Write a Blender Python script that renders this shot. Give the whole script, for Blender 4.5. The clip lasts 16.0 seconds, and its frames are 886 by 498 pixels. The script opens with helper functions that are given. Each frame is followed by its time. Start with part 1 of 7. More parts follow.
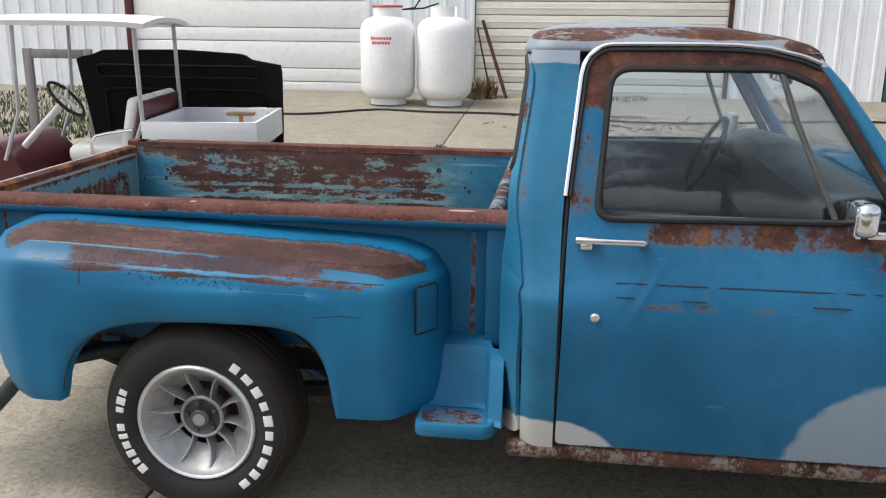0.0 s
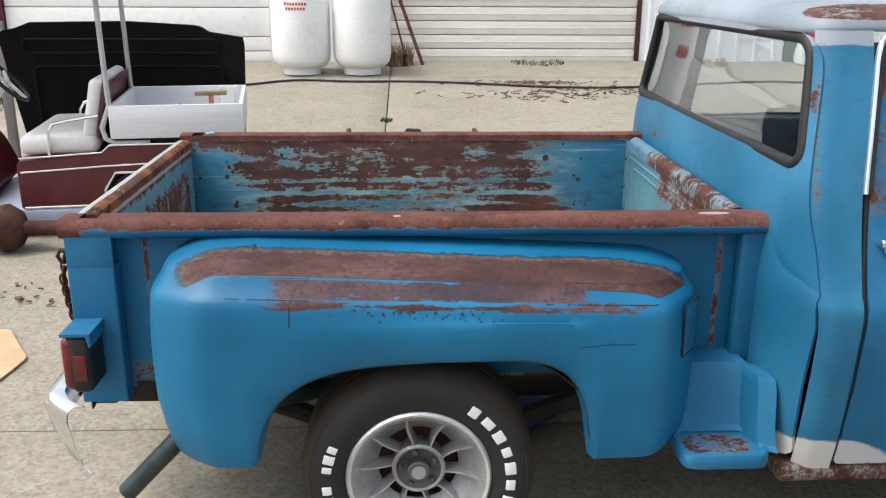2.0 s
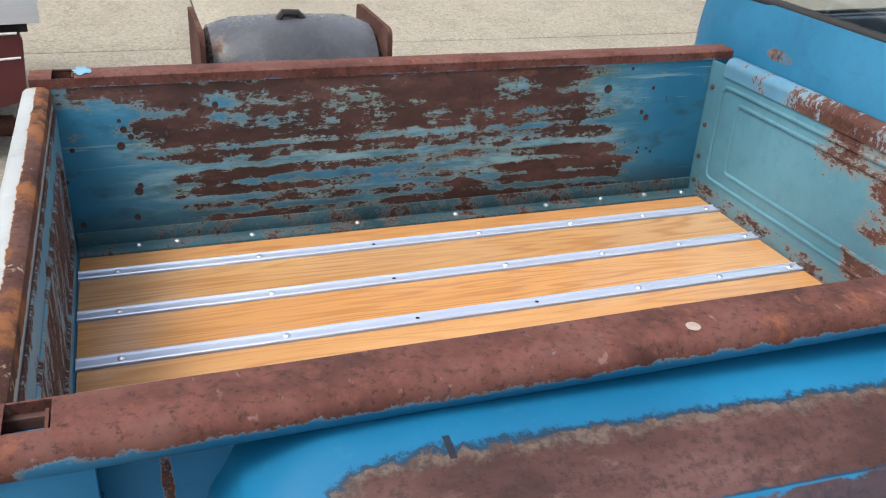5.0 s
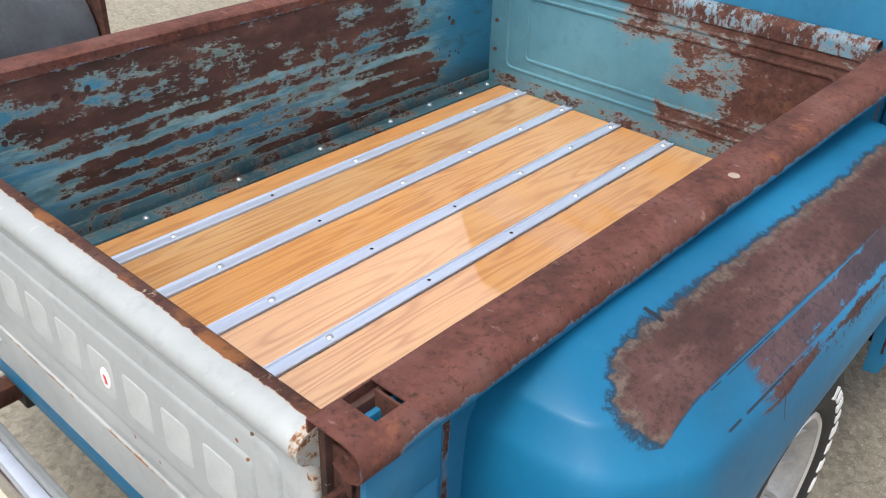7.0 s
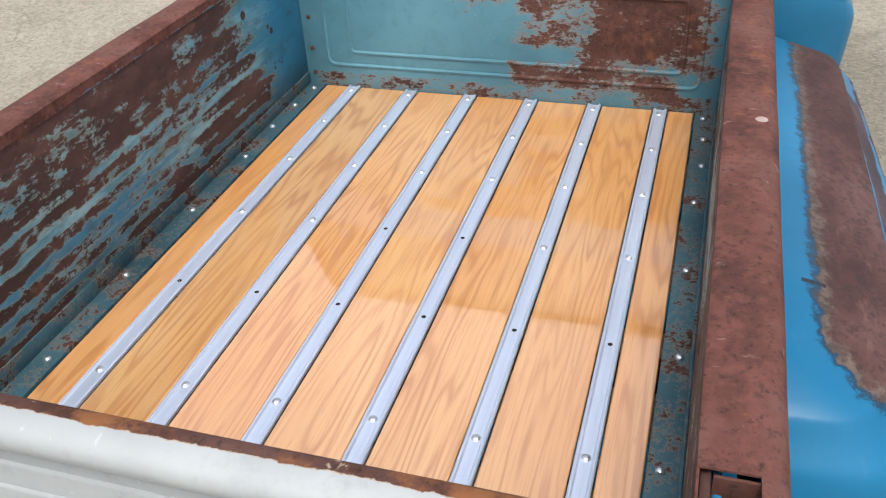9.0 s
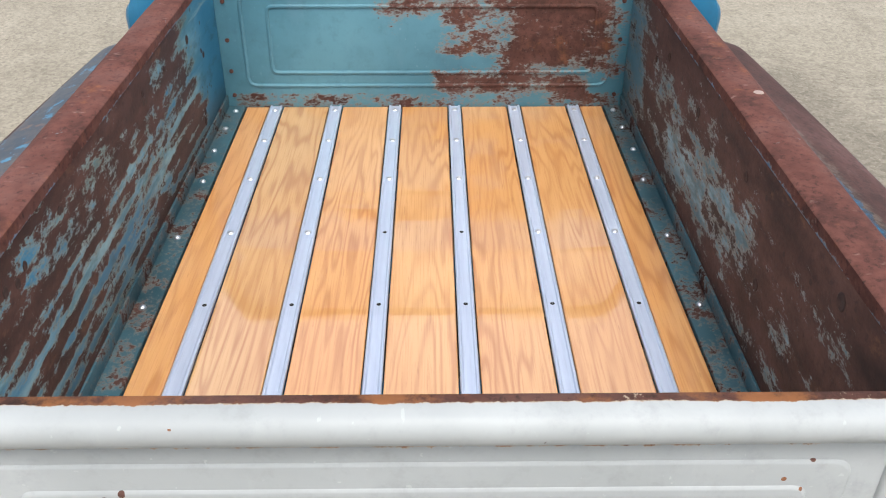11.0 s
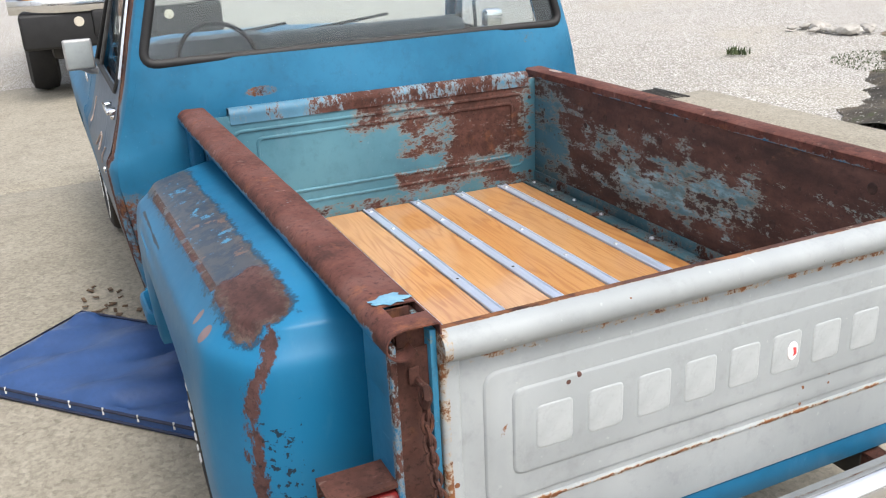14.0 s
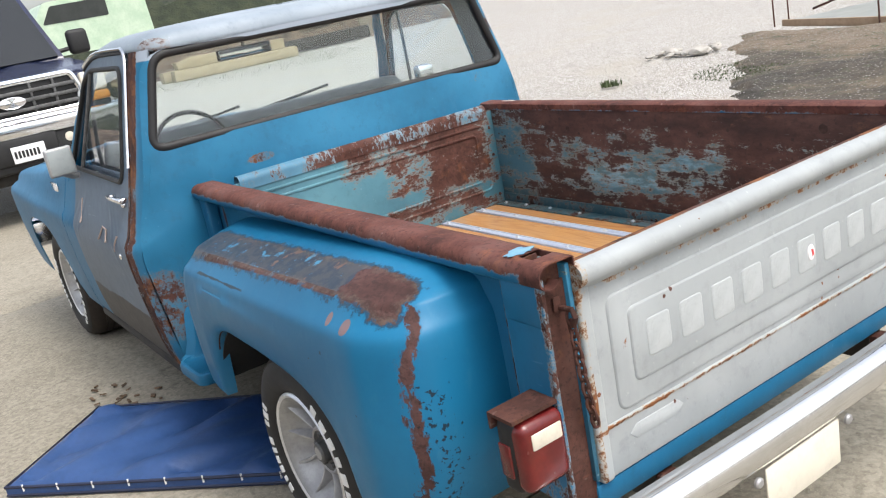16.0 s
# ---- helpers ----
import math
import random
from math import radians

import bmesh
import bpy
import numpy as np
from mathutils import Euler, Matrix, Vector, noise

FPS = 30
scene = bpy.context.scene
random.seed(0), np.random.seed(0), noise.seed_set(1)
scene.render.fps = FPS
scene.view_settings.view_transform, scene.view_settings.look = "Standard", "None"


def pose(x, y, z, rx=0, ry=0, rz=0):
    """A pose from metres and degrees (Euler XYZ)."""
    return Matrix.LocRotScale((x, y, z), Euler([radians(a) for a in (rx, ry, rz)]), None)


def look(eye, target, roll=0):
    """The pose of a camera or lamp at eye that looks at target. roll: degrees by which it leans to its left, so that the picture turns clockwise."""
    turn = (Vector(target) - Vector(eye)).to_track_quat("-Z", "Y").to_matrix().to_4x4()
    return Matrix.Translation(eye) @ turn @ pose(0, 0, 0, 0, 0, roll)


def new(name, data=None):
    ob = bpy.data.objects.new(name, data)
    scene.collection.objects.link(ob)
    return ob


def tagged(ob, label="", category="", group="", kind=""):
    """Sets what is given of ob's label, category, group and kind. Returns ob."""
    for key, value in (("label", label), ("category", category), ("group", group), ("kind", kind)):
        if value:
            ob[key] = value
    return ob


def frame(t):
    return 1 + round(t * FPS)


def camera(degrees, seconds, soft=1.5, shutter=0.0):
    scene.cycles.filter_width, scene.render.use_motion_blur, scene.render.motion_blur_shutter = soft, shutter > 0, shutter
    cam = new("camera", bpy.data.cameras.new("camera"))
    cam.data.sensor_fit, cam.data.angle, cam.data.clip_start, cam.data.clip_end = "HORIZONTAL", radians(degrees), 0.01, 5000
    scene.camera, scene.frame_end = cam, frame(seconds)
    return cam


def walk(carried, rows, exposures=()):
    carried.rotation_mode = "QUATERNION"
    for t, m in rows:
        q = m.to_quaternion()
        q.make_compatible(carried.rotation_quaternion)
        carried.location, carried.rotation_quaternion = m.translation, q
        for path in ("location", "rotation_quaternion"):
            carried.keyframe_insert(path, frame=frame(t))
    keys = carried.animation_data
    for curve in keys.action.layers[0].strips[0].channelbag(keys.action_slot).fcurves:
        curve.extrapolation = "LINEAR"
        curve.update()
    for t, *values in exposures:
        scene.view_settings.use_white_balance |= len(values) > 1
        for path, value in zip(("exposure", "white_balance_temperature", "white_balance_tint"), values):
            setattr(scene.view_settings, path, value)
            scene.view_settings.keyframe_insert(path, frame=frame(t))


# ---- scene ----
cam = camera(53.5, 16.0, soft=1.15)
EXPO = ((0.0, 0.80), (1.5, 0.90), (3.0, 1.20), (5.5, 1.05), (9.0, 0.98), (12.5, 1.10), (14.5, 1.12), (16.0, 1.14))
PATH = [
    (0, (2.113, -3.35, 1.588), (1.846, -1.434, 1.078), 0.5),
    (0.5, (1.775, -3.372, 1.609), (1.671, -1.462, 1.027), 0.5),
    (1, (1.496, -3.29, 1.593), (1.434, -1.364, 1.058), 1.7),
    (1.5, (1.236, -3.153, 1.603), (1.176, -1.223, 1.08), 2.5),
    (2, (0.947, -3.005, 1.621), (1.03, -1.095, 1.033), 0.3),
    (2.5, (0.743, -2.766, 1.594), (0.921, -0.875, 0.966), 0.4),
    (3, (0.592, -2.48, 1.584), (0.829, -0.609, 0.919), 1.6),
    (3.2, (0.519, -2.36, 1.57), (0.82, -0.506, 0.883), 2.4),
    (5.3, (0.173, -1.464, 1.627), (0.879, 0.148, 0.677), 2.9),
    (5.5, (0.119, -1.447, 1.623), (0.885, 0.122, 0.649), 2.6),
    (6, (-0.052, -1.454, 1.637), (0.896, -0.032, 0.598), 3.5),
    (6.5, (-0.264, -1.353, 1.659), (0.853, -0.058, 0.622), 1.3),
    (7, (-0.433, -1.221, 1.679), (0.843, -0.096, 0.627), 2.0),
    (7.5, (-0.516, -1.134, 1.701), (0.825, -0.157, 0.585), 0.6),
    (8, (-0.57, -0.969, 1.691), (0.887, -0.169, 0.579), -3.1),
    (8.5, (-0.567, -0.766, 1.684), (0.967, -0.174, 0.546), -3.6),
    (9, (-0.53, -0.589, 1.686), (1.041, -0.065, 0.566), -3.4),
    (9.2, (-0.529, -0.513, 1.667), (1.085, -0.086, 0.566), -1.9),
    (11.3, (-0.764, 0.078, 1.706), (0.937, -0.044, 0.662), -0.9),
    (11.5, (-0.762, 0.155, 1.699), (0.958, -0.053, 0.7), -1.7),
    (12, (-0.828, 0.323, 1.657), (0.907, -0.065, 0.741), -1.0),
    (12.5, (-0.979, 0.484, 1.639), (0.725, 0.056, 0.684), -0.2),
    (13, (-1.028, 0.685, 1.614), (0.676, 0.124, 0.731), 0.4),
    (13.5, (-1.012, 0.944, 1.602), (0.691, 0.284, 0.786), -2.6),
    (14, (-1.101, 1.118, 1.588), (0.606, 0.358, 0.873), -2.6),
    (14.5, (-1.208, 1.264, 1.577), (0.5, 0.452, 0.927), -3.7),
    (15, (-1.196, 1.44, 1.545), (0.45, 0.5, 0.906), -6.3),
    (15.5, (-1.17, 1.609, 1.538), (0.404, 0.557, 0.892), -8.0),
    (16, (-1.201, 1.682, 1.536), (0.421, 0.661, 0.964), -10.9),
]
walk(cam, [(t, look(eye, target, roll)) for t, eye, target, roll in PATH], exposures=EXPO)

# ---------------------------------------------------------------- light
SUN_EL, SUN_AZ = 61.0, 258.0
world = bpy.data.worlds.new("overcast_sky")
scene.world = world
world.use_nodes = True
wn = world.node_tree
sky = wn.nodes.new("ShaderNodeTexSky")
sky.sky_type, sky.sun_disc = "NISHITA", False
sky.sun_elevation, sky.sun_rotation = radians(SUN_EL), radians(SUN_AZ)
sky.air_density, sky.dust_density = 1.0, 4.0
haze = wn.nodes.new("ShaderNodeHueSaturation")
haze.inputs["Saturation"].default_value = 0.45
wn.links.new(sky.outputs[0], haze.inputs["Color"])
wn.links.new(haze.outputs[0], wn.nodes["Background"].inputs["Color"])
wn.nodes["Background"].inputs["Strength"].default_value = 0.15

sun = new("sun", bpy.data.lights.new("sun", "SUN"))
sun.data.energy, sun.data.angle, sun.data.color = 0.9, radians(18), (1.0, 0.96, 0.9)
sa, se = radians(SUN_AZ), radians(SUN_EL)
sun_from = Vector((math.sin(sa) * math.cos(se), math.cos(sa) * math.cos(se), math.sin(se)))
sun.matrix_world = look(sun_from * 30, (0, 0, 0))


# ---------------------------------------------------------------- node tools
class Shade:
    """A procedural material in short calls."""

    def __init__(self, name):
        self.m = bpy.data.materials.new(name)
        self.m.use_nodes = True
        self.t = self.m.node_tree
        self.b = self.t.nodes["Principled BSDF"]
        self._co = None

    def put(self, sock, v):
        if isinstance(v, bpy.types.NodeSocket):
            self.t.links.new(v, sock)
        elif isinstance(v, (tuple, list)) and len(v) == 3 and sock.type == "RGBA":
            sock.default_value = (*v, 1)
        else:
            sock.default_value = v

    def co(self):
        if not self._co:
            self._co = self.t.nodes.new("ShaderNodeTexCoord").outputs["Object"]
        return self._co

    def axes(self):
        n = self.t.nodes.new("ShaderNodeSeparateXYZ")
        self.put(n.inputs[0], self.co())
        return n.outputs[0], n.outputs[1], n.outputs[2]

    def math(self, op, a, b=0.0, clamp=False):
        n = self.t.nodes.new("ShaderNodeMath")
        n.operation, n.use_clamp = op, clamp
        self.put(n.inputs[0], a)
        self.put(n.inputs[1], b)
        return n.outputs[0]

    def scaled(self, s, vec=None):
        n = self.t.nodes.new("ShaderNodeMapping")
        self.put(n.inputs["Vector"], vec or self.co())
        n.inputs["Scale"].default_value = s
        return n.outputs[0]

    def noise(self, scale, detail=4.0, rough=0.55, stretch=None, vec=None, warp=0.0):
        n = self.t.nodes.new("ShaderNodeTexNoise")
        v = vec or self.co()
        if stretch:
            v = self.scaled(stretch, v)
        self.put(n.inputs["Vector"], v)
        n.inputs["Scale"].default_value, n.inputs["Detail"].default_value = scale, detail
        n.inputs["Roughness"].default_value, n.inputs["Distortion"].default_value = rough, warp
        return n.outputs["Fac"]

    def cells(self, scale, feature="F1", out="Distance", vec=None):
        n = self.t.nodes.new("ShaderNodeTexVoronoi")
        n.feature = feature
        self.put(n.inputs["Vector"], vec or self.co())
        n.inputs["Scale"].default_value = scale
        return n.outputs[out]

    def ramp(self, fac, stops):
        n = self.t.nodes.new("ShaderNodeValToRGB")
        self.put(n.inputs[0], fac)
        e = n.color_ramp.elements
        while len(e) < len(stops):
            e.new(0.5)
        for k, (p, c) in zip(e, stops):
            k.position, k.color = p, (*c, 1) if isinstance(c, tuple) else (c, c, c, 1)
        return n.outputs[0]

    def step(self, v, lo, hi):
        n = self.t.nodes.new("ShaderNodeMapRange")
        n.interpolation_type = "SMOOTHSTEP"
        self.put(n.inputs[0], v)
        n.inputs[1].default_value, n.inputs[2].default_value = lo, hi
        return n.outputs[0]

    def mix(self, fac, a, b, blend="MIX"):
        n = self.t.nodes.new("ShaderNodeMix")
        n.data_type, n.blend_type = "RGBA", blend
        self.put(n.inputs[0], fac)
        self.put(n.inputs[6], a)
        self.put(n.inputs[7], b)
        return n.outputs[2]

    def region(self, soft, x=None, y=None, z=None):
        """Signed nearness to a box: 1 well inside, -1 well outside."""
        out = None
        for sock, lim in zip(self.axes(), (x, y, z)):
            if lim:
                for d in (self.math("SUBTRACT", sock, lim[0]), self.math("SUBTRACT", lim[1], sock)):
                    out = d if out is None else self.math("MINIMUM", out, d)
        v = self.math("DIVIDE", out, soft)
        return self.math("MAXIMUM", self.math("MINIMUM", v, 1.0), -4.0)

    def blob(self, soft, centre, size):
        """Signed nearness to a rounded lump."""
        out = 0.0
        for sock, c, r in zip(self.axes(), centre, size):
            d = self.math("DIVIDE", self.math("SUBTRACT", sock, c), r)
            out = self.math("ADD", self.math("MULTIPLY", d, d), out)
        return self.math("DIVIDE", self.math("SUBTRACT", 1.0, out), soft)

    def random(self):
        return self.t.nodes.new("ShaderNodeObjectInfo").outputs["Random"]

    def done(self, color, rough=0.5, metal=0.0, height=None, strength=0.3, dist=0.004, **more):
        self.put(self.b.inputs["Base Color"], color)
        self.put(self.b.inputs["Roughness"], rough)
        self.put(self.b.inputs["Metallic"], metal)
        for k, v in more.items():
            self.put(self.b.inputs[k.replace("_", " ")], v)
        if height is not None:
            n = self.t.nodes.new("ShaderNodeBump")
            n.inputs["Strength"].default_value, n.inputs["Distance"].default_value = strength, dist
            self.put(n.inputs["Height"], height)
            self.t.links.new(n.outputs[0], self.b.inputs["Normal"])
        return self.m


RUST_DARK, RUST_RED, RUST_ORANGE = (0.013, 0.008, 0.007), (0.066, 0.027, 0.020), (0.25, 0.10, 0.036)


def rust_colour(g, light=0.0):
    """Brown-red rust, darker and lighter in blotches, with orange bloom and pale scuffs."""
    fine, mid, broad = g.noise(85, 5, 0.75), g.noise(24, 5, 0.7), g.noise(5, 4, 0.6)
    c = g.ramp(broad, [(0.3, (0.022, 0.011, 0.009)), (0.5, RUST_RED), (0.72, (0.105, 0.058, 0.048))])
    c = g.mix(g.math("MULTIPLY", g.step(mid, 0.42, 0.66), 0.55), c, (0.11, 0.047, 0.035))
    c = g.mix(g.math("MULTIPLY", g.step(fine, 0.5, 0.7), 0.7), c, RUST_DARK)
    c = g.mix(g.math("MULTIPLY", g.step(g.noise(11, 6, 0.7), 0.56 - 0.14 * light, 0.74 - 0.14 * light), min(0.85, 0.35 + 0.5 * light)), c, RUST_ORANGE)
    return g.mix(g.math("MULTIPLY", g.step(g.noise(46, 3, 0.6, stretch=(1, 0.4, 1)), 0.64, 0.74), 0.35), c, (0.23, 0.17, 0.15))


def worn_paint(name, base, regions=(), other=(), amp=0.55, scale=9.0, stretch=None, fade=None, rough=0.38, specks=0.0, light=0.0, edge=(0.24, 0.2, 0.16), flecks=0.62, tone=1.0):
    """Car paint that has worn through to rust inside the regions (soft, x, y, z, weight); other: (colour, soft, x, y, z) patches."""
    g = Shade(name)
    broad, mid = g.noise(1.7, 3, 0.5), g.noise(scale, 8, 0.68, stretch=stretch)
    grime = g.noise(24, 6, 0.7)
    lo = tuple(c * 0.82 for c in base)
    hi = fade or tuple(min(1, c * 1.16 + 0.014) for c in base)
    col = g.mix(g.step(broad, 0.32, 0.7), lo, hi)
    col = g.mix(g.math("MULTIPLY", g.step(g.noise(4.5, 6, 0.66), 0.44, 0.7), 0.4), col, tuple(c * 0.72 + 0.012 for c in base))
    col = g.mix(g.math("MULTIPLY", g.step(g.noise(9, 7, 0.72, stretch=(1, 1, 0.35)), 0.54, 0.74), 0.28), col, tuple(min(1, c * 0.9 + 0.07) for c in base))
    col = g.mix(g.math("MULTIPLY", g.step(grime, 0.48, 0.78), 0.4), col, tuple(c * 0.5 + 0.018 for c in base))
    col = g.mix(g.math("MULTIPLY", g.step(g.noise(60, 3, 0.6, stretch=(0.12, 1, 1)), 0.68, 0.73), 0.3), col, tuple(min(1, c + 0.12) for c in base))
    for tint, soft, *lim in other:
        near = g.blob(soft, *lim) if len(lim) == 2 else g.region(soft, *lim)
        f = g.math("ADD", near, g.math("MULTIPLY", g.math("SUBTRACT", g.noise(5, 5, 0.6), 0.5), 1.2))
        col = g.mix(g.step(f, -0.1, 0.15), col, tint)
    mask = None
    small = g.noise(scale * 7, 6, 0.75, stretch=stretch)
    n2 = g.math("ADD", g.math("MULTIPLY", g.math("SUBTRACT", mid, 0.5), 3.6 * amp), g.math("MULTIPLY", g.math("SUBTRACT", small, 0.5), 2.6 * amp))
    for soft, *lim, w in regions:
        near = g.blob(soft, *lim) if len(lim) == 2 else g.region(soft, *lim)
        f = g.math("ADD", g.math("MAXIMUM", g.math("MINIMUM", near, 0.0), -4.0), w)
        mask = f if mask is None else g.math("MAXIMUM", mask, f)
    if mask is None:
        rust = g.step(mid, flecks + 0.16, flecks + 0.19)
    else:
        rust = g.math("MAXIMUM", g.step(g.math("ADD", mask, n2), -0.12, 0.16), g.step(mid, flecks + 0.16, flecks + 0.19))
    if specks:
        dots = g.math("LESS_THAN", g.math("ADD", g.cells(26), g.math("MULTIPLY", g.noise(9, 2), 0.12)), 0.19)
        sparse = g.math("GREATER_THAN", g.noise(5.0, 2), 1 - specks)
        rust = g.math("MAXIMUM", rust, g.math("MULTIPLY", dots, sparse))
    if mask is not None:
        halo = g.step(g.math("ADD", mask, g.math("MULTIPLY", n2, 0.8)), -0.3, 0.0)
        col = g.mix(g.math("MULTIPLY", halo, 0.5), col, edge)
    out = g.mix(rust, col, g.mix(1.0, rust_colour(g, light), tone if isinstance(tone, tuple) else (tone, tone, tone), "MULTIPLY"))
    r = g.math("ADD", g.math("MULTIPLY", rust, 0.42), g.math("ADD", rough, g.math("MULTIPLY", grime, 0.14)))
    h = g.math("ADD", g.math("MULTIPLY", rust, g.math("ADD", g.noise(90, 4, 0.7), -0.7)), g.math("MULTIPLY", grime, 0.08))
    return g.done(out, r, 0.0, h, 0.4, 0.002, Specular_IOR_Level=0.24)


def simple(name, a, b, scale=8.0, rough=0.5, metal=0.0, bump=0.15, dist=0.002, stretch=None, **more):
    g = Shade(name)
    n = g.noise(scale, 6, 0.65, stretch=stretch)
    n2 = g.noise(scale * 7, 4, 0.6, stretch=stretch)
    c = g.mix(g.step(n, 0.3, 0.7), a, b)
    c = g.mix(g.math("MULTIPLY", g.step(n2, 0.45, 0.8), 0.25), c, tuple(v * 0.6 for v in a))
    return g.done(c, g.math("ADD", rough - 0.06, g.math("MULTIPLY", n2, 0.12)), metal, n2, bump, dist, **more)


# ---------------------------------------------------------------- materials
BLUE = (0.006, 0.117, 0.235)

M_rail = worn_paint("rail_rust", BLUE, [(0.012, None, None, (0.984, 1.2), 0.72), (0.02, (-1, 0.07), None, None, 0.7)], amp=0.8, scale=14, rough=0.36, tone=(1.40, 1.29, 1.35))
M_front_in = worn_paint("front_panel_worn", (0.048, 0.150, 0.20), [
    (0.09, None, (-0.54, 0.10), (0.875, 0.94), 0.1), (0.10, None, (-0.54, -0.30), (0.72, 0.95), 0.42), (0.05, None, (-0.30, -0.05), (0.74, 0.88), 0.0), (0.05, None, (-0.5, -0.05), (0.615, 0.655), 0.2),
    (0.02, None, (-0.7, 0.28), (0.975, 1.2), 0.1), (0.02, None, (-0.62, 0.6), (0.555, 0.60), -0.1)], amp=0.75, scale=7, stretch=(1, 1, 2.0), specks=0.3, fade=(0.092, 0.218, 0.268), edge=(0.25, 0.15, 0.09))
M_blue = worn_paint("faded_blue_paint", BLUE, amp=0.3, scale=7)


def lesser(g, *vals):
    out = vals[0]
    for v in vals[1:]:
        out = g.math("MINIMUM", out, v)
    return out


def greater(g, *vals):
    out = vals[0]
    for v in vals[1:]:
        out = g.math("MAXIMUM", out, v)
    return out


def fender_paint(name, side):
    """Blue paint; the broad top is worn to bare rust in a long patch with a grey primer rim and flaked edge."""
    g = Shade(name)
    X, Yr, Z = g.axes()
    Y = g.math("MULTIPLY", Yr, -1.0) if side < 0 else Yr
    zt = g.math("ADD", Z, g.math("MULTIPLY", g.math("SUBTRACT", X, 0.8), 0.034))

    def inside(v, lo, hi, k=1.0):
        return lesser(g, g.math("MULTIPLY", g.math("SUBTRACT", v, lo), k), g.math("MULTIPLY", g.math("SUBTRACT", hi, v), k))

    def jag(scale, amp, detail=6, rough=0.7, stretch=None):
        return g.math("MULTIPLY", g.math("SUBTRACT", g.noise(scale, detail, rough, stretch=stretch), 0.5), amp)

    # paint
    col = g.mix(g.step(g.noise(1.7, 3, 0.5), 0.32, 0.7), (0.005, 0.104, 0.212), (0.010, 0.150, 0.290))
    col = g.mix(g.math("MULTIPLY", g.step(g.noise(4.5, 6, 0.66), 0.44, 0.7), 0.35), col, (0.008, 0.090, 0.185))
    col = g.mix(g.math("MULTIPLY", g.step(g.noise(30, 5, 0.7, stretch=(1, 1, 0.4)), 0.55, 0.75), 0.22), col, (0.05, 0.19, 0.30))
    chips = g.step(g.noise(38, 3, 0.5, stretch=(0.4, 1, 1)), 0.735, 0.75)
    col = g.mix(g.math("MULTIPLY", chips, 0.8), col, (0.012, 0.018, 0.028))
    # rust colours
    r = g.ramp(g.noise(7, 6, 0.65, stretch=(0.5, 1, 1)), [(0.3, (0.030, 0.014, 0.012)), (0.48, (0.066, 0.030, 0.026)), (0.66, (0.108, 0.056, 0.051))])
    r = g.mix(g.math("MULTIPLY", g.step(g.noise(62, 6, 0.8), 0.47, 0.62), 0.62), r, (0.022, 0.013, 0.012))
    r = g.mix(g.math("MULTIPLY", g.step(g.noise(26, 6, 0.7, stretch=(0.35, 1, 1)), 0.58, 0.72), 0.36), r, (0.19, 0.115, 0.10))
    primer = g.mix(g.step(g.noise(46, 6, 0.75), 0.38, 0.62), (0.050, 0.040, 0.036), (0.135, 0.108, 0.086))
    dark = (0.010, 0.026, 0.048)
    flaky = g.math("ADD", jag(30, 0.075, 8, 0.8), jag(7, 0.035))
    if side < 0:
        # the long patch, square at the sharp crease, ragged along the bed
        tail = g.math("SUBTRACT", 1.0, g.math("SQRT", g.math("ADD", g.math("POWER", g.math("DIVIDE", g.math("MINIMUM", g.math("SUBTRACT", X, 0.47), 0.0), 0.105), 2.0), g.math("POWER", g.math("DIVIDE", g.math("SUBTRACT", Y, 0.846), 0.074), 2.0))))
        d = greater(g, g.math("MULTIPLY", tail, 0.08), lesser(g, inside(X, 0.47, 1.645), g.math("SUBTRACT", Y, 0.776)))
        d = g.math("ADD", d, flaky)
        outer = lesser(g, g.math("SUBTRACT", 0.8885, Y), g.math("SUBTRACT", zt, 0.858))
        rust1 = g.step(lesser(g, d, g.math("ADD", outer, jag(50, 0.016))), 0.0, 0.004)
        rim = g.math("MULTIPLY", rust1, g.math("SUBTRACT", 1.0, g.step(g.math("ADD", d, jag(14, 0.05)), 0.008, 0.026)))
        edge = g.math("MULTIPLY", g.math("MULTIPLY", g.step(d, -0.013, -0.003), g.step(outer, -0.001, 0.001)), 0.9)
        # the narrow band between the creases
        d2 = lesser(g, inside(X, 0.60, 1.42, 0.10), inside(zt, 0.8475, 0.8885))
        rust2 = g.step(g.math("ADD", g.math("MINIMUM", d2, 0.012), g.math("ADD", jag(22, 0.10, 8, 0.72, (0.35, 1, 1)), jag(6, 0.05))), -0.010, -0.002)
        rust2 = g.math("MULTIPLY", rust2, g.step(d2, -0.001, 0.002))
        # a streaky band under the soft crease, with pepper marks below
        d3 = lesser(g, inside(X, 0.62, 1.46, 0.08), inside(zt, 0.828, 0.8445))
        rust3 = g.step(g.math("ADD", d3, jag(16, 0.075, 8, 0.75, (0.25, 1, 1.2))), 0.0, 0.005)
        d4 = lesser(g, inside(X, 0.74, 1.22, 0.12), inside(zt, 0.795, 0.84))
        pepper = g.step(g.math("ADD", g.math("MINIMUM", d4, 0.016), jag(95, 0.16, 4, 0.6)), 0.026, 0.032)
        # dashes of an old pinstripe and a few scratches
        dash = g.step(g.noise(9, 2, 0.5, stretch=(1.6, 0.01, 0.01)), 0.44, 0.46)
        ends = greater(g, inside(X, 0.47, 0.72), inside(X, 1.30, 1.60))
        stripe = greater(g, inside(zt, 0.8445, 0.8475), g.math("MINIMUM", inside(zt, 0.8895, 0.8915), inside(X, 0.5, 1.60)))
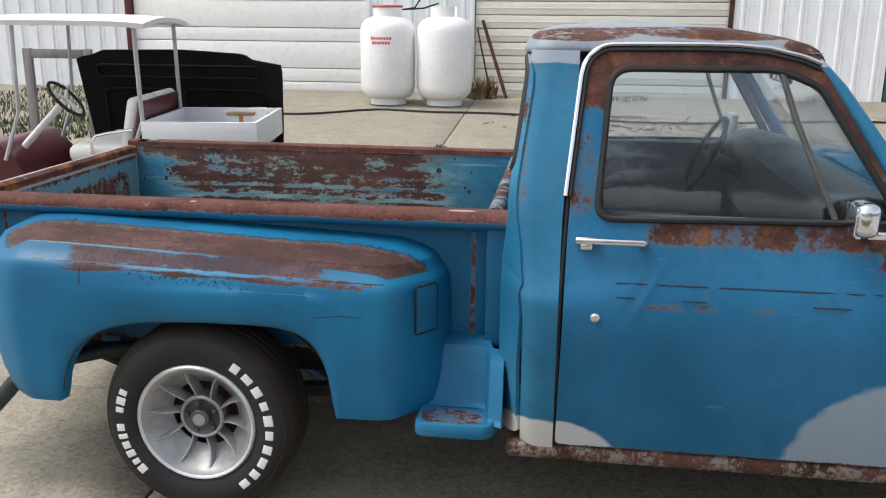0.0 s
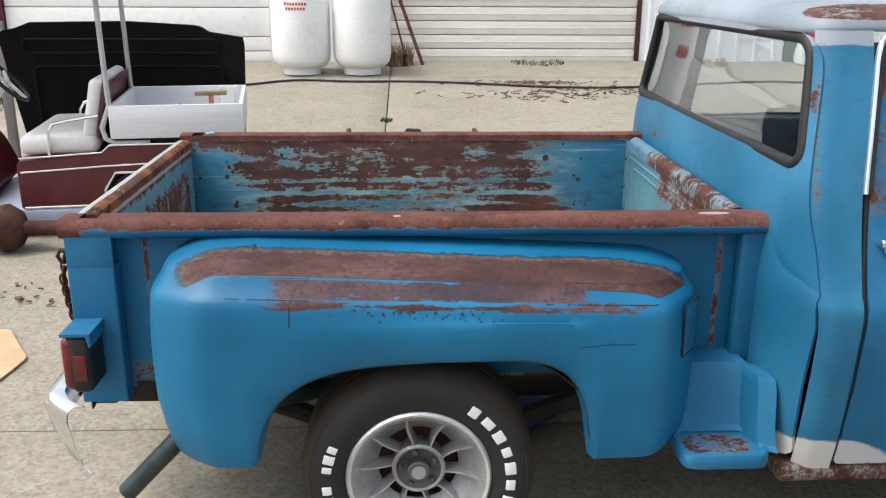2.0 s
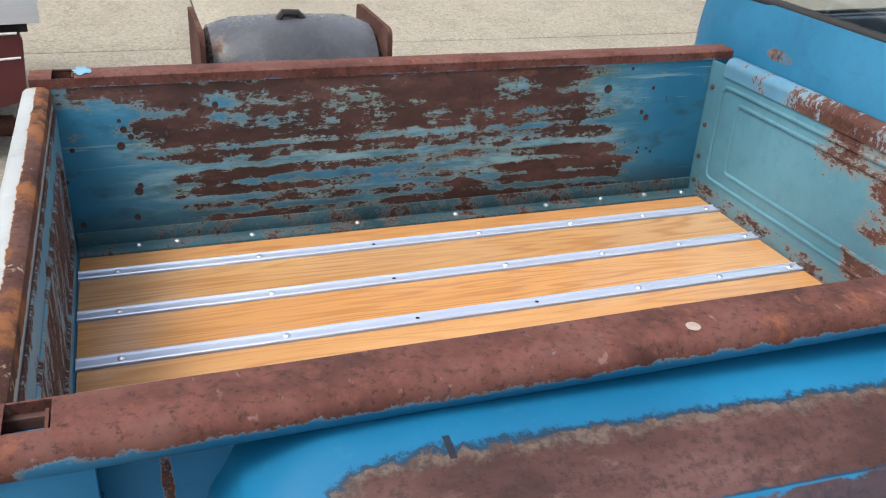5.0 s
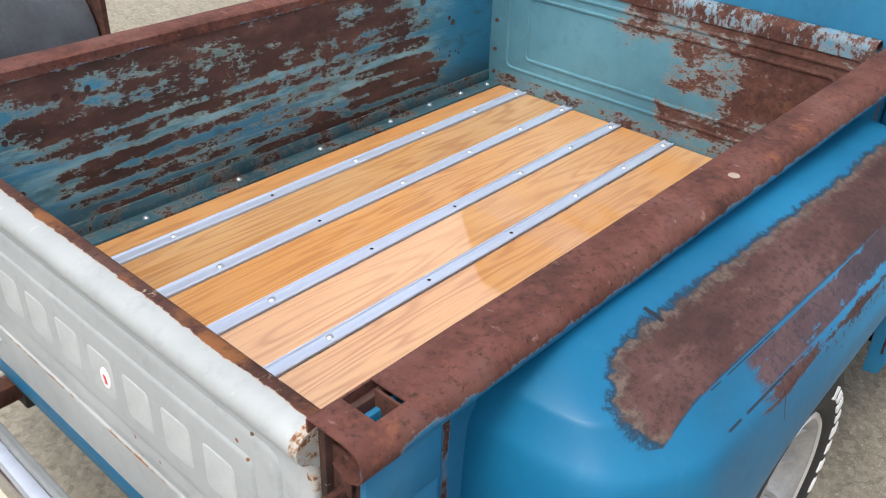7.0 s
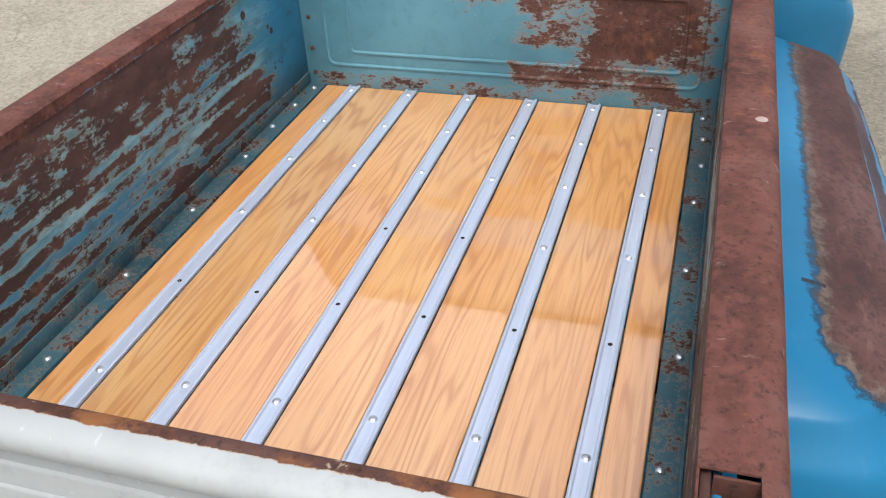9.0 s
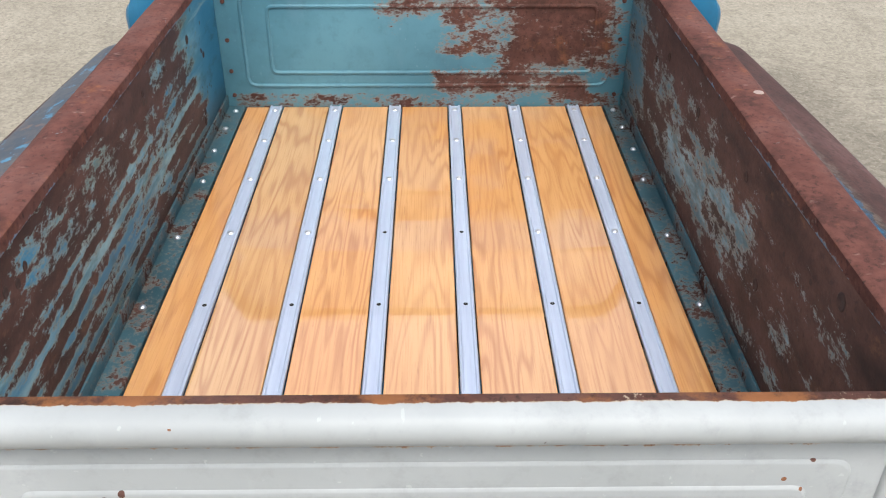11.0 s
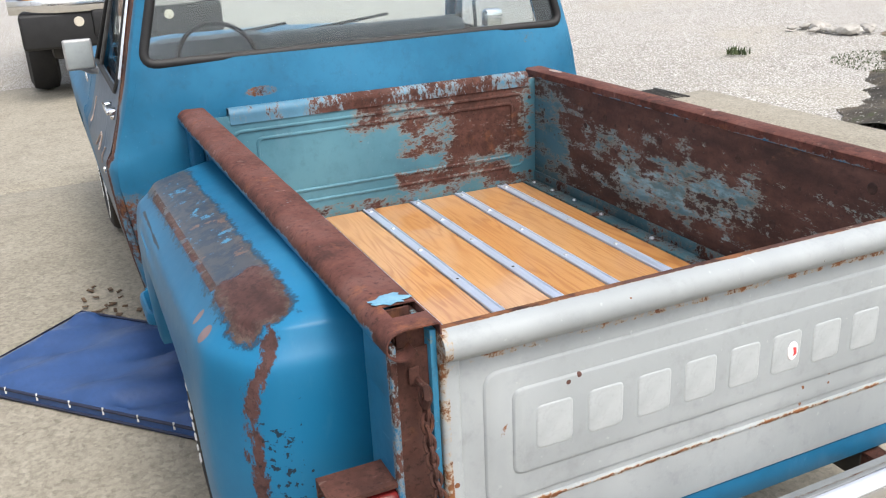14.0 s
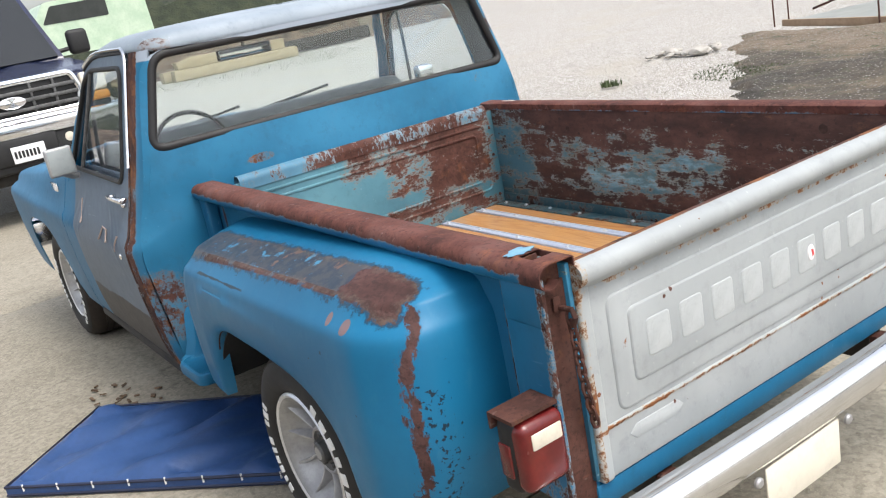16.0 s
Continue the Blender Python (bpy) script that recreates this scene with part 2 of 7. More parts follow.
        marks = g.math("MULTIPLY", g.step(lesser(g, stripe, g.math("MULTIPLY", ends, 0.1)), 0.0, 0.0004), dash)
        tick = greater(g, lesser(g, inside(X, 0.651, 0.6555), inside(Z, 0.787, 0.838)), lesser(g, inside(X, 0.541, 0.551), inside(Y, 0.750, 0.784)))
        wob = g.math("ADD", Z, jag(9, 0.018, 3, 0.5))
        tick = greater(g, tick, lesser(g, inside(g.math("SUBTRACT", wob, g.math("MULTIPLY", X, 0.085)), 0.5955, 0.5985), inside(X, 1.385, 1.535)))
        marks = greater(g, marks, g.step(tick, 0.0, 0.0006))
        rust = greater(g, rust1, g.math("MULTIPLY", rust2, 0.92), rust3)
        dots = g.math("MULTIPLY", pepper, 0.9)
        col = g.mix(edge, col, dark)
    else:
        d = g.math("ADD", lesser(g, inside(X, 0.345, 1.60), g.math("SUBTRACT", zt, 0.858), inside(Y, 0.772, 0.886), g.math("ADD", g.math("SUBTRACT", Y, 0.70), g.math("MULTIPLY", g.math("SUBTRACT", X, 0.32), 1.1))), flaky)
        patch = g.step(d, 0.0, 0.005)
        # bare rust near the tail, flaked grey and blue further on
        solid = g.step(g.math("ADD", g.math("SUBTRACT", 0.58, X), jag(12, 0.16)), 0.0, 0.02)
        flakes = g.mix(g.step(g.noise(22, 7, 0.7), 0.44, 0.52), (0.055, 0.058, 0.066), (0.026, 0.040, 0.060))
        flakes = g.mix(g.step(g.noise(17, 7, 0.72, stretch=(0.8, 1, 1)), 0.56, 0.60), flakes, (0.05, 0.19, 0.31))
        flakes = g.mix(g.step(g.noise(11, 6, 0.7), 0.58, 0.64), flakes, (0.14, 0.085, 0.065))
        rim = g.math("MULTIPLY", patch, g.math("SUBTRACT", 1.0, g.step(g.math("ADD", d, jag(14, 0.03)), 0.008, 0.022)))
        out_edge = g.step(lesser(g, inside(Y, 0.872, 0.890), inside(X, 0.45, 1.50, 0.1), g.math("SUBTRACT", Z, 0.85)), 0.0, 0.003)
        edge = g.math("MULTIPLY", g.step(d, -0.009, -0.002), 0.8)
        col = g.mix(edge, col, dark)
        col = g.mix(g.math("MULTIPLY", patch, g.math("SUBTRACT", 1.0, solid)), col, flakes)
        # a run of rust down the ridge, with pepper marks on the rear face
        lean = g.math("ADD", Y, g.math("MULTIPLY", g.math("MAXIMUM", g.math("SUBTRACT", Z, 0.80), 0.0), 0.62))
        run = g.math("ADD", lesser(g, inside(lean, 0.866, 0.900), g.math("SUBTRACT", 0.37, X), g.math("SUBTRACT", 0.91, Z)), jag(24, 0.09, 8, 0.78, (1, 1, 0.6)))
        run = g.step(g.math("SUBTRACT", run, 0.004), 0.0, 0.005)
        side_run = lesser(g, inside(Y, 0.80, 0.872, 0.5), g.math("SUBTRACT", 0.33, X), g.math("SUBTRACT", 0.74, Z))
        dots = g.math("MULTIPLY", g.step(g.math("ADD", g.math("MINIMUM", side_run, 0.018), jag(75, 0.20, 4, 0.6)), 0.024, 0.032), 0.9)
        spots = greater(g, g.blob(0.4, (0.462, 0.934, 0.862), (0.017, 0.05, 0.016)), g.blob(0.4, (0.54, 0.932, 0.865), (0.012, 0.05, 0.014)))
        spots = g.math("MULTIPLY", g.step(g.math("ADD", spots, jag(40, 1.6)), 0.0, 0.3), 0.75)
        col = g.mix(spots, col, (0.23, 0.115, 0.075))
        line = g.math("ADD", lesser(g, inside(zt, 0.842, 0.848), inside(X, 1.05, 1.45, 0.1)), jag(24, 0.012, 5, 0.7, (0.3, 1, 1)))
        marks = g.step(line, 0.0, 0.002)
        rust = greater(g, g.math("MULTIPLY", patch, solid), g.math("MULTIPLY", out_edge, g.step(g.noise(20, 6, 0.7), 0.42, 0.5)), run)
    out = g.mix(rust, col, r)
    out = g.mix(g.math("MULTIPLY", rim, 0.7 if side < 0 else 0.45), out, primer)
    out = g.mix(greater(g, dots, g.math("MULTIPLY", marks, 0.92)), out, (0.012, 0.013, 0.018))
    rough = g.math("ADD", 0.34, g.math("ADD", g.math("MULTIPLY", rust, 0.34), g.math("MULTIPLY", g.noise(24, 5, 0.7), 0.14)))
    h = g.math("ADD", g.math("MULTIPLY", rust, g.math("ADD", g.noise(90, 4, 0.7), -0.9)), g.math("MULTIPLY", g.noise(24, 5), 0.06))
    return g.done(out, rough, 0.0, h, 0.4, 0.0016, Specular_IOR_Level=0.28)




def wall_paint(name, left):
    """Inner bed side: layered blue paint scraped through to dark rust in level streaks."""
    g = Shade(name)
    X, Y, Z = g.axes()

    def band(v, lo, hi, soft):
        return g.math("MULTIPLY", g.step(v, lo - soft, lo + soft), g.math("SUBTRACT", 1.0, g.step(v, hi - soft, hi + soft)))

    def n(scale, detail, rough, stretch, amp):
        return g.math("MULTIPLY", g.math("SUBTRACT", g.noise(scale, detail, rough, stretch=stretch), 0.5), amp)

    # paint: strong blue at the ends, chalky teal where loads have rubbed
    rub = g.math("MULTIPLY", band(X, 0.20, 1.62, 0.12), g.step(g.noise(5, 7, 0.7, stretch=(0.35, 1, 2.6)), 0.36, 0.62))
    blue = g.mix(g.step(g.noise(2.2, 4, 0.6), 0.35, 0.65), (0.016, 0.130, 0.23), (0.032, 0.175, 0.29)) if left else g.mix(g.noise(3, 5, 0.6), (0.035, 0.11, 0.16), (0.06, 0.165, 0.22))
    teal = g.mix(g.step(g.noise(13, 7, 0.72, stretch=(0.4, 1, 2)), 0.42, 0.6), (0.070, 0.165, 0.185), (0.215, 0.37, 0.41)) if left else g.mix(g.step(g.noise(11, 7, 0.72, stretch=(0.5, 1, 1.6)), 0.45, 0.6), (0.08, 0.15, 0.165), (0.23, 0.39, 0.47))
    col = g.mix(g.math("MULTIPLY", rub, 0.85), blue, teal)
    grime = g.noise(16, 6, 0.72, stretch=(0.6, 1, 1.3))
    col = g.mix(g.math("MULTIPLY", g.step(grime, 0.5, 0.7), 0.55), col, (0.03, 0.055, 0.055))
    # darker towards the floor, below a ragged line
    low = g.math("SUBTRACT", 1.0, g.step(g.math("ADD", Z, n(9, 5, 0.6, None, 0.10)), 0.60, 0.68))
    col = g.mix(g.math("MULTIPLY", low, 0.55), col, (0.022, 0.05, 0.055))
    # where it has gone to rust
    streak = g.math("ADD", g.math("ADD", n(6.5, 8, 0.72, (0.5, 1, 2.6), 3.2), n(34, 8, 0.82, (0.7, 1, 1.3), 3.0)), n(12, 4, 0.6, (1, 1, 0.9), 1.3))
    if left:
        bias = g.math("ADD", g.math("MULTIPLY", g.step(Z, 0.925, 0.965), 0.50), g.math("MULTIPLY", band(Z, 0.795, 0.955, 0.03), 0.30))
        bias = g.math("ADD", bias, g.math("MULTIPLY", band(Z, 0.575, 0.80, 0.03), 0.16))
        for z, w in ((0.806, 0.010), (0.752, 0.008), (0.706, 0.008), (0.662, 0.007), (0.625, 0.007)):
            wob = g.math("ADD", Z, n(4, 3, 0.5, (1, 1, 0.1), 0.03))
            bias = g.math("SUBTRACT", bias, g.math("MULTIPLY", band(wob, z - w, z + w, 0.006), 0.55))
        bias = g.math("ADD", bias, g.math("MULTIPLY", g.math("MULTIPLY", band(X, 1.28, 1.64, 0.05), band(Z, 0.635, 0.735, 0.02)), 0.5))
        ends = g.math("SUBTRACT", band(g.math("ADD", X, g.math("MULTIPLY", g.math("SUBTRACT", Z, 0.8), 0.5)), 0.24, 1.56, 0.13), 1.0)
        bias = g.math("ADD", bias, g.math("MULTIPLY", ends, 1.1))
    else:
        bias = g.math("ADD", g.math("MULTIPLY", g.step(Z, 0.875, 0.965), 0.85), g.math("MULTIPLY", band(Z, 0.57, 0.92, 0.03), 0.38))
        bias = g.math("ADD", bias, g.math("MULTIPLY", g.math("SUBTRACT", 1.0, g.step(X, 0.35, 0.85)), 0.06))
        bias = g.math("SUBTRACT", bias, g.math("MULTIPLY", g.math("MULTIPLY", band(X, 0.70, 1.42, 0.12), band(Z, 0.66, 0.86, 0.05)), 0.42))
        bias = g.math("SUBTRACT", bias, g.math("MULTIPLY", g.step(X, 1.55, 1.72), 0.75))
    f = g.math("ADD", bias, streak)
    rust = g.step(f, 0.02, 0.10)
    rim = g.math("MULTIPLY", g.step(f, -0.30, 0.0), g.math("SUBTRACT", 1.0, rust))
    col = g.mix(g.math("MULTIPLY", rim, 0.65), col, (0.20, 0.215, 0.165) if left else (0.24, 0.20, 0.15))
    scratch = g.step(g.noise(34, 4, 0.6, stretch=(0.05, 1, 1.4)), 0.66, 0.70)
    col = g.mix(g.math("MULTIPLY", scratch, 0.5), col, (0.26, 0.36, 0.36))
    r = g.ramp(g.noise(9, 6, 0.68, stretch=(0.5, 1, 1.3)), [(0.3, (0.020, 0.010, 0.009)), (0.5, (0.055, 0.024, 0.019)), (0.72, (0.105, 0.050, 0.040))])
    r = g.mix(g.math("MULTIPLY", g.step(g.noise(60, 5, 0.75), 0.5, 0.7), 0.55), r, (0.018, 0.011, 0.010))
    r = g.mix(g.math("MULTIPLY", g.step(g.noise(14, 7, 0.72, stretch=(0.5, 1, 1)), 0.58, 0.72), 0.5), r, (0.19, 0.085, 0.045))
    pits = g.math("MULTIPLY", g.math("LESS_THAN", g.cells(24), 0.15), g.math("GREATER_THAN", g.noise(5.0, 2), 0.56))
    out = g.mix(pits, g.mix(rust, col, r), (0.035, 0.018, 0.015))
    rough = g.math("ADD", 0.44, g.math("ADD", g.math("MULTIPLY", rust, 0.16), g.math("MULTIPLY", grime, 0.14)))
    h = g.math("ADD", g.math("MULTIPLY", rust, g.math("ADD", g.noise(90, 4, 0.7), -0.9)), g.math("MULTIPLY", grime, 0.1))
    return g.done(out, rough, 0.0, h, 0.5, 0.002, Specular_IOR_Level=0.35)


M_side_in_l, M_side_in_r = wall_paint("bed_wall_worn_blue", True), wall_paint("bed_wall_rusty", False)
M_fender_r, M_fender_l = fender_paint("fender_paint_long_rust_patch", -1), fender_paint("fender_paint_flaked_top", 1)
M_cab = worn_paint("cab_blue", (0.010, 0.125, 0.240), [(0.8, (2.05, -0.76, 1.44), (0.12, 0.2, 0.05), -0.4), (0.022, (2.05, 2.14), (0.6, 1.2), (0.30, 1.52), 0.32), (0.06, (1.96, 2.12), (0.6, 1.2), (0.45, 0.72), -0.05), (1.5, (1.94, 0.424, 1.036), (0.2, 0.05, 0.016), 0.0), (1.5, (1.95, 0.70, 1.10), (0.2, 0.04, 0.03), -0.5), (1.5, (1.95, -0.62, 1.12), (0.2, 0.06, 0.02), -0.3), (0.012, (1.988, 2.004), (-1.2, -0.77), (1.05, 1.5), -0.12)], amp=0.6, scale=7,
    other=[((0.50, 0.49, 0.46), 0.7, (2.06, -0.9, 0.31), (0.2, 0.3, 0.12)), ((0.27, 0.31, 0.36), 0.02, None, None, (1.462, 1.7))], rough=0.34, light=0.6, edge=(0.15, 0.14, 0.12), fade=(0.035, 0.185, 0.32))
M_door_r = worn_paint("door_blue_rust_band", (0.006, 0.110, 0.228), [(0.05, (2.36, 3.4), None, (0.985, 1.07), 0.12), (0.02, (2.1, 3.4), None, (1.43, 1.6), 0.9), (0.03, (2.1, 2.215), None, (1.36, 1.6), 0.5), (0.03, (2.70, 3.3), None, (1.07, 1.6), 0.35), (0.9, (2.15, -0.8, 1.16), (0.06, 0.3, 0.12), -0.12), (1.2, (2.62, -0.96, 0.81), (0.28, 0.2, 0.012), -0.2), (0.015, (2, 3.4), None, (0.2, 0.342), 0.25),
    (0.05, (3.0, 3.4), None, (0.95, 1.06), 0.4)], amp=0.55, scale=8,
    other=[((0.46, 0.47, 0.48), 0.7, (2.08, -0.9, 0.31), (0.21, 1, 0.125)), ((0.24, 0.30, 0.36), 0.5, (3.16, -0.9, 0.30), (0.40, 1, 0.34))], light=0.3, rough=0.3, edge=(0.12, 0.10, 0.09))
M_door_l = worn_paint("door_grey_primer", (0.10, 0.14, 0.19), [(0.010, (2.1, 2.14), None, (0.3, 1.5), 0.2)], amp=0.5, scale=8, other=[((0.025, 0.025, 0.03), 0.04, (2.1, 3.02), (0, 1.2), (0.2, 0.53)), (BLUE, 0.05, (3.0, 3.6), (0, 1.2), (0.2, 1.2))], light=0.3)
M_roof = worn_paint("roof_chalky_paint", (0.22, 0.27, 0.315), [(0.7, (2.13, -0.69, 1.545), (0.16, 0.08, 0.022), 0.16), (0.7, (2.56, -0.66, 1.555), (0.30, 0.10, 0.025), 0.2), (0.7, (2.80, -0.6, 1.51), (0.10, 0.3, 0.035), 0.25), (0.8, (1.99, 0.70, 1.505), (0.08, 0.06, 0.03), -0.1), (0.012, (2.79, 3), (-0.8, 0.8), (1.4, 1.8), 0.1)], amp=0.5, scale=8, stretch=(0.6, 1, 2), rough=0.3, light=0.4, fade=(0.29, 0.335, 0.38), edge=(0.22, 0.17, 0.14))
M_tailgate = worn_paint("tailgate_white_paint", (0.35, 0.375, 0.38), [(0.006, (0.037, 0.2), None, (0.95, 1.1), 0.7), (0.007, None, None, (0.599, 0.606), 0.0), (0.009, None, None, (0.911, 0.919), -0.2), (0.005, None, (0.618, 0.7), (0.4, 1.0), -0.15), (0.005, None, (-0.7, -0.618), (0.4, 1.0), -0.15)],
    amp=0.8, scale=11, light=0.8, fade=(0.42, 0.445, 0.45), rough=0.4, edge=(0.42, 0.25, 0.09), flecks=0.525, specks=0.42)
M_tail_in = worn_paint("tailgate_inner", (0.09, 0.26, 0.36), [(0.03, None, None, (0.93, 1.1), 0.2), (0.05, None, (-0.5, 0.5), (0.62, 0.86), 0.15)], amp=0.8, scale=9, stretch=(1, 2.5, 1), fade=(0.2, 0.33, 0.38))
M_rust = worn_paint("rusty_steel", (0.1, 0.07, 0.06), [(1.0, (-99, 99), None, None, 1.5)], amp=0.3)
M_postrust = worn_paint("post_rust_and_paint", BLUE, [(0.012, (-1, 0.042), None, (0.40, 0.98), 0.05), (0.03, (0.0, 0.16), None, (0.40, 0.52), -0.2)], amp=0.9, scale=22, stretch=(1, 1, 0.6), edge=(0.36, 0.33, 0.26))
M_dark = simple("dark_underbody", (0.012, 0.011, 0.01), (0.03, 0.026, 0.022), 6, 0.8)
M_black = simple("black_rubber", (0.005, 0.005, 0.0055), (0.010, 0.010, 0.0105), 12, 0.6)
M_tyre = simple("tyre_rubber", (0.009, 0.009, 0.0095), (0.017, 0.0155, 0.014), 5, 0.72, bump=0.25)
M_white_rubber = simple("white_tyre_lettering", (0.72, 0.72, 0.7), (0.8, 0.8, 0.78), 20, 0.6)
M_alloy = simple("dull_cast_alloy", (0.30, 0.30, 0.30), (0.42, 0.42, 0.42), 14, 0.42, 0.55)
M_lip = simple("machined_alloy", (0.66, 0.67, 0.68), (0.76, 0.77, 0.78), 14, 0.34, 0.7)
M_tread = simple("dusty_tread_rubber", (0.020, 0.014, 0.010), (0.034, 0.025, 0.018), 9, 0.85, bump=0.3)
M_alloy_dark = simple("dark_cast_alloy", (0.07, 0.07, 0.07), (0.13, 0.13, 0.13), 14, 0.5, 0.5)
M_chrome = simple("worn_chrome", (0.75, 0.76, 0.78), (0.85, 0.86, 0.88), 3, 0.12, 1.0, bump=0.02)
M_steel = simple("brushed_stainless", (0.52, 0.59, 0.73), (0.60, 0.67, 0.80), 9, 0.36, 0.55, stretch=(0.2, 6, 1), bump=0.05)
M_bolt = simple("zinc_bolt", (0.6, 0.62, 0.66), (0.72, 0.74, 0.76), 30, 0.3, 0.9)
# near-black colour that paints the shade in bolt holes, gaps and wheel arches
M_recess_shade = simple("bolt_hole_shadow", (0.006, 0.006, 0.006), (0.01, 0.01, 0.01), 8, 0.9)
M_lamp_red = simple("red_lens", (0.085, 0.008, 0.008), (0.135, 0.013, 0.012), 10, 0.25)
M_lamp_clear = simple("clear_lens", (0.5, 0.46, 0.38), (0.62, 0.58, 0.48), 12, 0.25)
M_amber = simple("amber_lens", (0.6, 0.22, 0.03), (0.7, 0.3, 0.05), 12, 0.3)
M_vinyl = simple("blue_grey_vinyl", (0.09, 0.12, 0.16), (0.13, 0.165, 0.21), 5, 0.55)
M_dashm = simple("grey_dash_pad", (0.06, 0.085, 0.105), (0.10, 0.125, 0.15), 5, 0.5)
M_tan = simple("tan_leather", (0.35, 0.22, 0.13), (0.45, 0.3, 0.19), 12, 0.6)


def glass(name, tint=(0.9, 0.95, 0.94), rough=0.02, clear=1.0, ior=1.45):
    g = Shade(name)
    return g.done(tint, g.math("MULTIPLY", g.noise(12, 4), rough * 2), Transmission_Weight=clear, IOR=ior)


M_glass = glass("window_glass", (0.9, 0.95, 0.94), 0.0)
M_glass_film = glass("dusty_window_glass", (0.86, 0.91, 0.94), 0.0, 0.99, 1.6)
M_mirror = Shade("mirror_glass").done((0.85, 0.87, 0.88), 0.02, 1.0)


def oak():
    g = Shade("varnished_oak")
    r = g.random()
    off = g.t.nodes.new("ShaderNodeCombineXYZ")
    g.put(off.inputs[0], g.math("MULTIPLY", r, 7.3))
    g.put(off.inputs[1], g.math("MULTIPLY", r, 31.7))
    g.put(off.inputs[2], g.math("MULTIPLY", r, 3.1))
    add = g.t.nodes.new("ShaderNodeVectorMath")
    g.put(add.inputs[0], g.co())
    g.put(add.inputs[1], off.outputs[0])
    field = g.noise(1.0, 3.0, 0.5, vec=g.scaled((0.55, 6.0, 1), add.outputs[0]), warp=0.25)
    lines_ = g.math("MULTIPLY", g.math("ADD", g.math("SINE", g.math("MULTIPLY", field, 135.0)), 1.0), 0.5)
    pores = g.noise(38, 5, 0.7, vec=g.scaled((0.16, 7, 1), add.outputs[0]))
    fleck = g.noise(60, 3, 0.6, vec=g.scaled((0.22, 3.2, 1), add.outputs[0]))
    tone = g.noise(1.6, 4, 0.55, vec=g.scaled((0.6, 2.4, 1), add.outputs[0]))
    patchy = g.step(g.noise(2.5, 3, 0.6, vec=g.scaled((1, 2, 1), add.outputs[0])), 0.35, 0.65)
    c = g.mix(g.step(tone, 0.3, 0.7), (0.575, 0.30, 0.108), (0.66, 0.40, 0.175))
    c = g.mix(g.math("MULTIPLY", r, 0.4), c, (0.62, 0.25, 0.06))
    ring = g.math("MULTIPLY", g.math("POWER", lines_, 2.2), g.math("ADD", 0.26, g.math("MULTIPLY", patchy, 0.38)))
    c = g.mix(ring, c, (0.38, 0.135, 0.032))
    c = g.mix(g.math("MULTIPLY", g.step(pores, 0.46, 0.66), 0.42), c, (0.40, 0.155, 0.04))
    c = g.mix(g.math("MULTIPLY", g.step(fleck, 0.62, 0.74), 0.35), c, (0.26, 0.10, 0.03))
    knot = g.step(g.noise(6, 2, 0.4, vec=g.scaled((0.7, 1.5, 1), add.outputs[0])), 0.70, 0.80)
    c = g.mix(g.math("MULTIPLY", knot, 0.22), c, (0.36, 0.13, 0.035))
    hue = g.t.nodes.new("ShaderNodeHueSaturation")
    g.put(hue.inputs["Color"], c)
    g.put(hue.inputs["Value"], g.math("ADD", 0.87, g.math("MULTIPLY", r, 0.17)))
    return g.done(hue.outputs[0], 0.36, 0.0, pores, 0.04, 0.001, Coat_Weight=1.0, Coat_Roughness=0.03, Coat_IOR=2.6)


M_oak = oak()


# ---------------------------------------------------------------- mesh tools
def grid(bm, rows, close_u=False, close_v=False):
    vs = [[bm.verts.new(p) for p in row] for row in rows]
    nu, nv = len(vs), len(vs[0])
    for i in range(nu if close_u else nu - 1):
        for j in range(nv if close_v else nv - 1):
            q = (vs[i][j], vs[(i + 1) % nu][j], vs[(i + 1) % nu][(j + 1) % nv], vs[i][(j + 1) % nv])
            try:
                bm.faces.new(q)
            except ValueError:
                pass
    return vs


def thicken(bm, faces, t):
    """Gives a sheet of faces a back side and closed edges."""
    bmesh.ops.recalc_face_normals(bm, faces=faces)
    for f in faces:
        f.normal_update()
    vs = {v for f in faces for v in f.verts}
    inside = set(faces)
    back = {}
    for v in vs:
        n = Vector((0, 0, 0))
        for f in v.link_faces:
            if f in inside:
                n += f.normal * (f.calc_area() + 1e-9)
        back[v] = bm.verts.new(v.co - (n.normalized() if n.length > 1e-12 else Vector((0, 0, 1))) * t)
    rim = [e for e in {e for f in faces for e in f.edges} if sum(f in inside for f in e.link_faces) == 1]
    for f in faces:
        bm.faces.new([back[v] for v in reversed(f.verts)])
    for e in rim:
        a, b = e.verts
        try:
            bm.faces.new((a, b, back[b], back[a]))
        except ValueError:
            pass


def box(bm, x0, x1, y0, y1, z0, z1, b=0.006, seg=2, m=None):
    r = bmesh.ops.create_cube(bm, size=1.0)
    vs = r["verts"]
    for v in vs:
        v.co = Vector(((x0 + x1) / 2 + v.co.x * (x1 - x0), (y0 + y1) / 2 + v.co.y * (y1 - y0), (z0 + z1) / 2 + v.co.z * (z1 - z0)))
    if b:
        b = min(b, 0.45 * min(x1 - x0, y1 - y0, z1 - z0))
        es = list({e for v in vs for e in v.link_edges})
        r = bmesh.ops.bevel(bm, geom=es, offset=b, segments=seg, profile=0.5, affect="EDGES")
        vs = list({v for f in r["faces"] for v in f.verts} | {v for v in vs if v.is_valid})
    if m:
        bmesh.ops.transform(bm, matrix=m, verts=vs)
    return vs


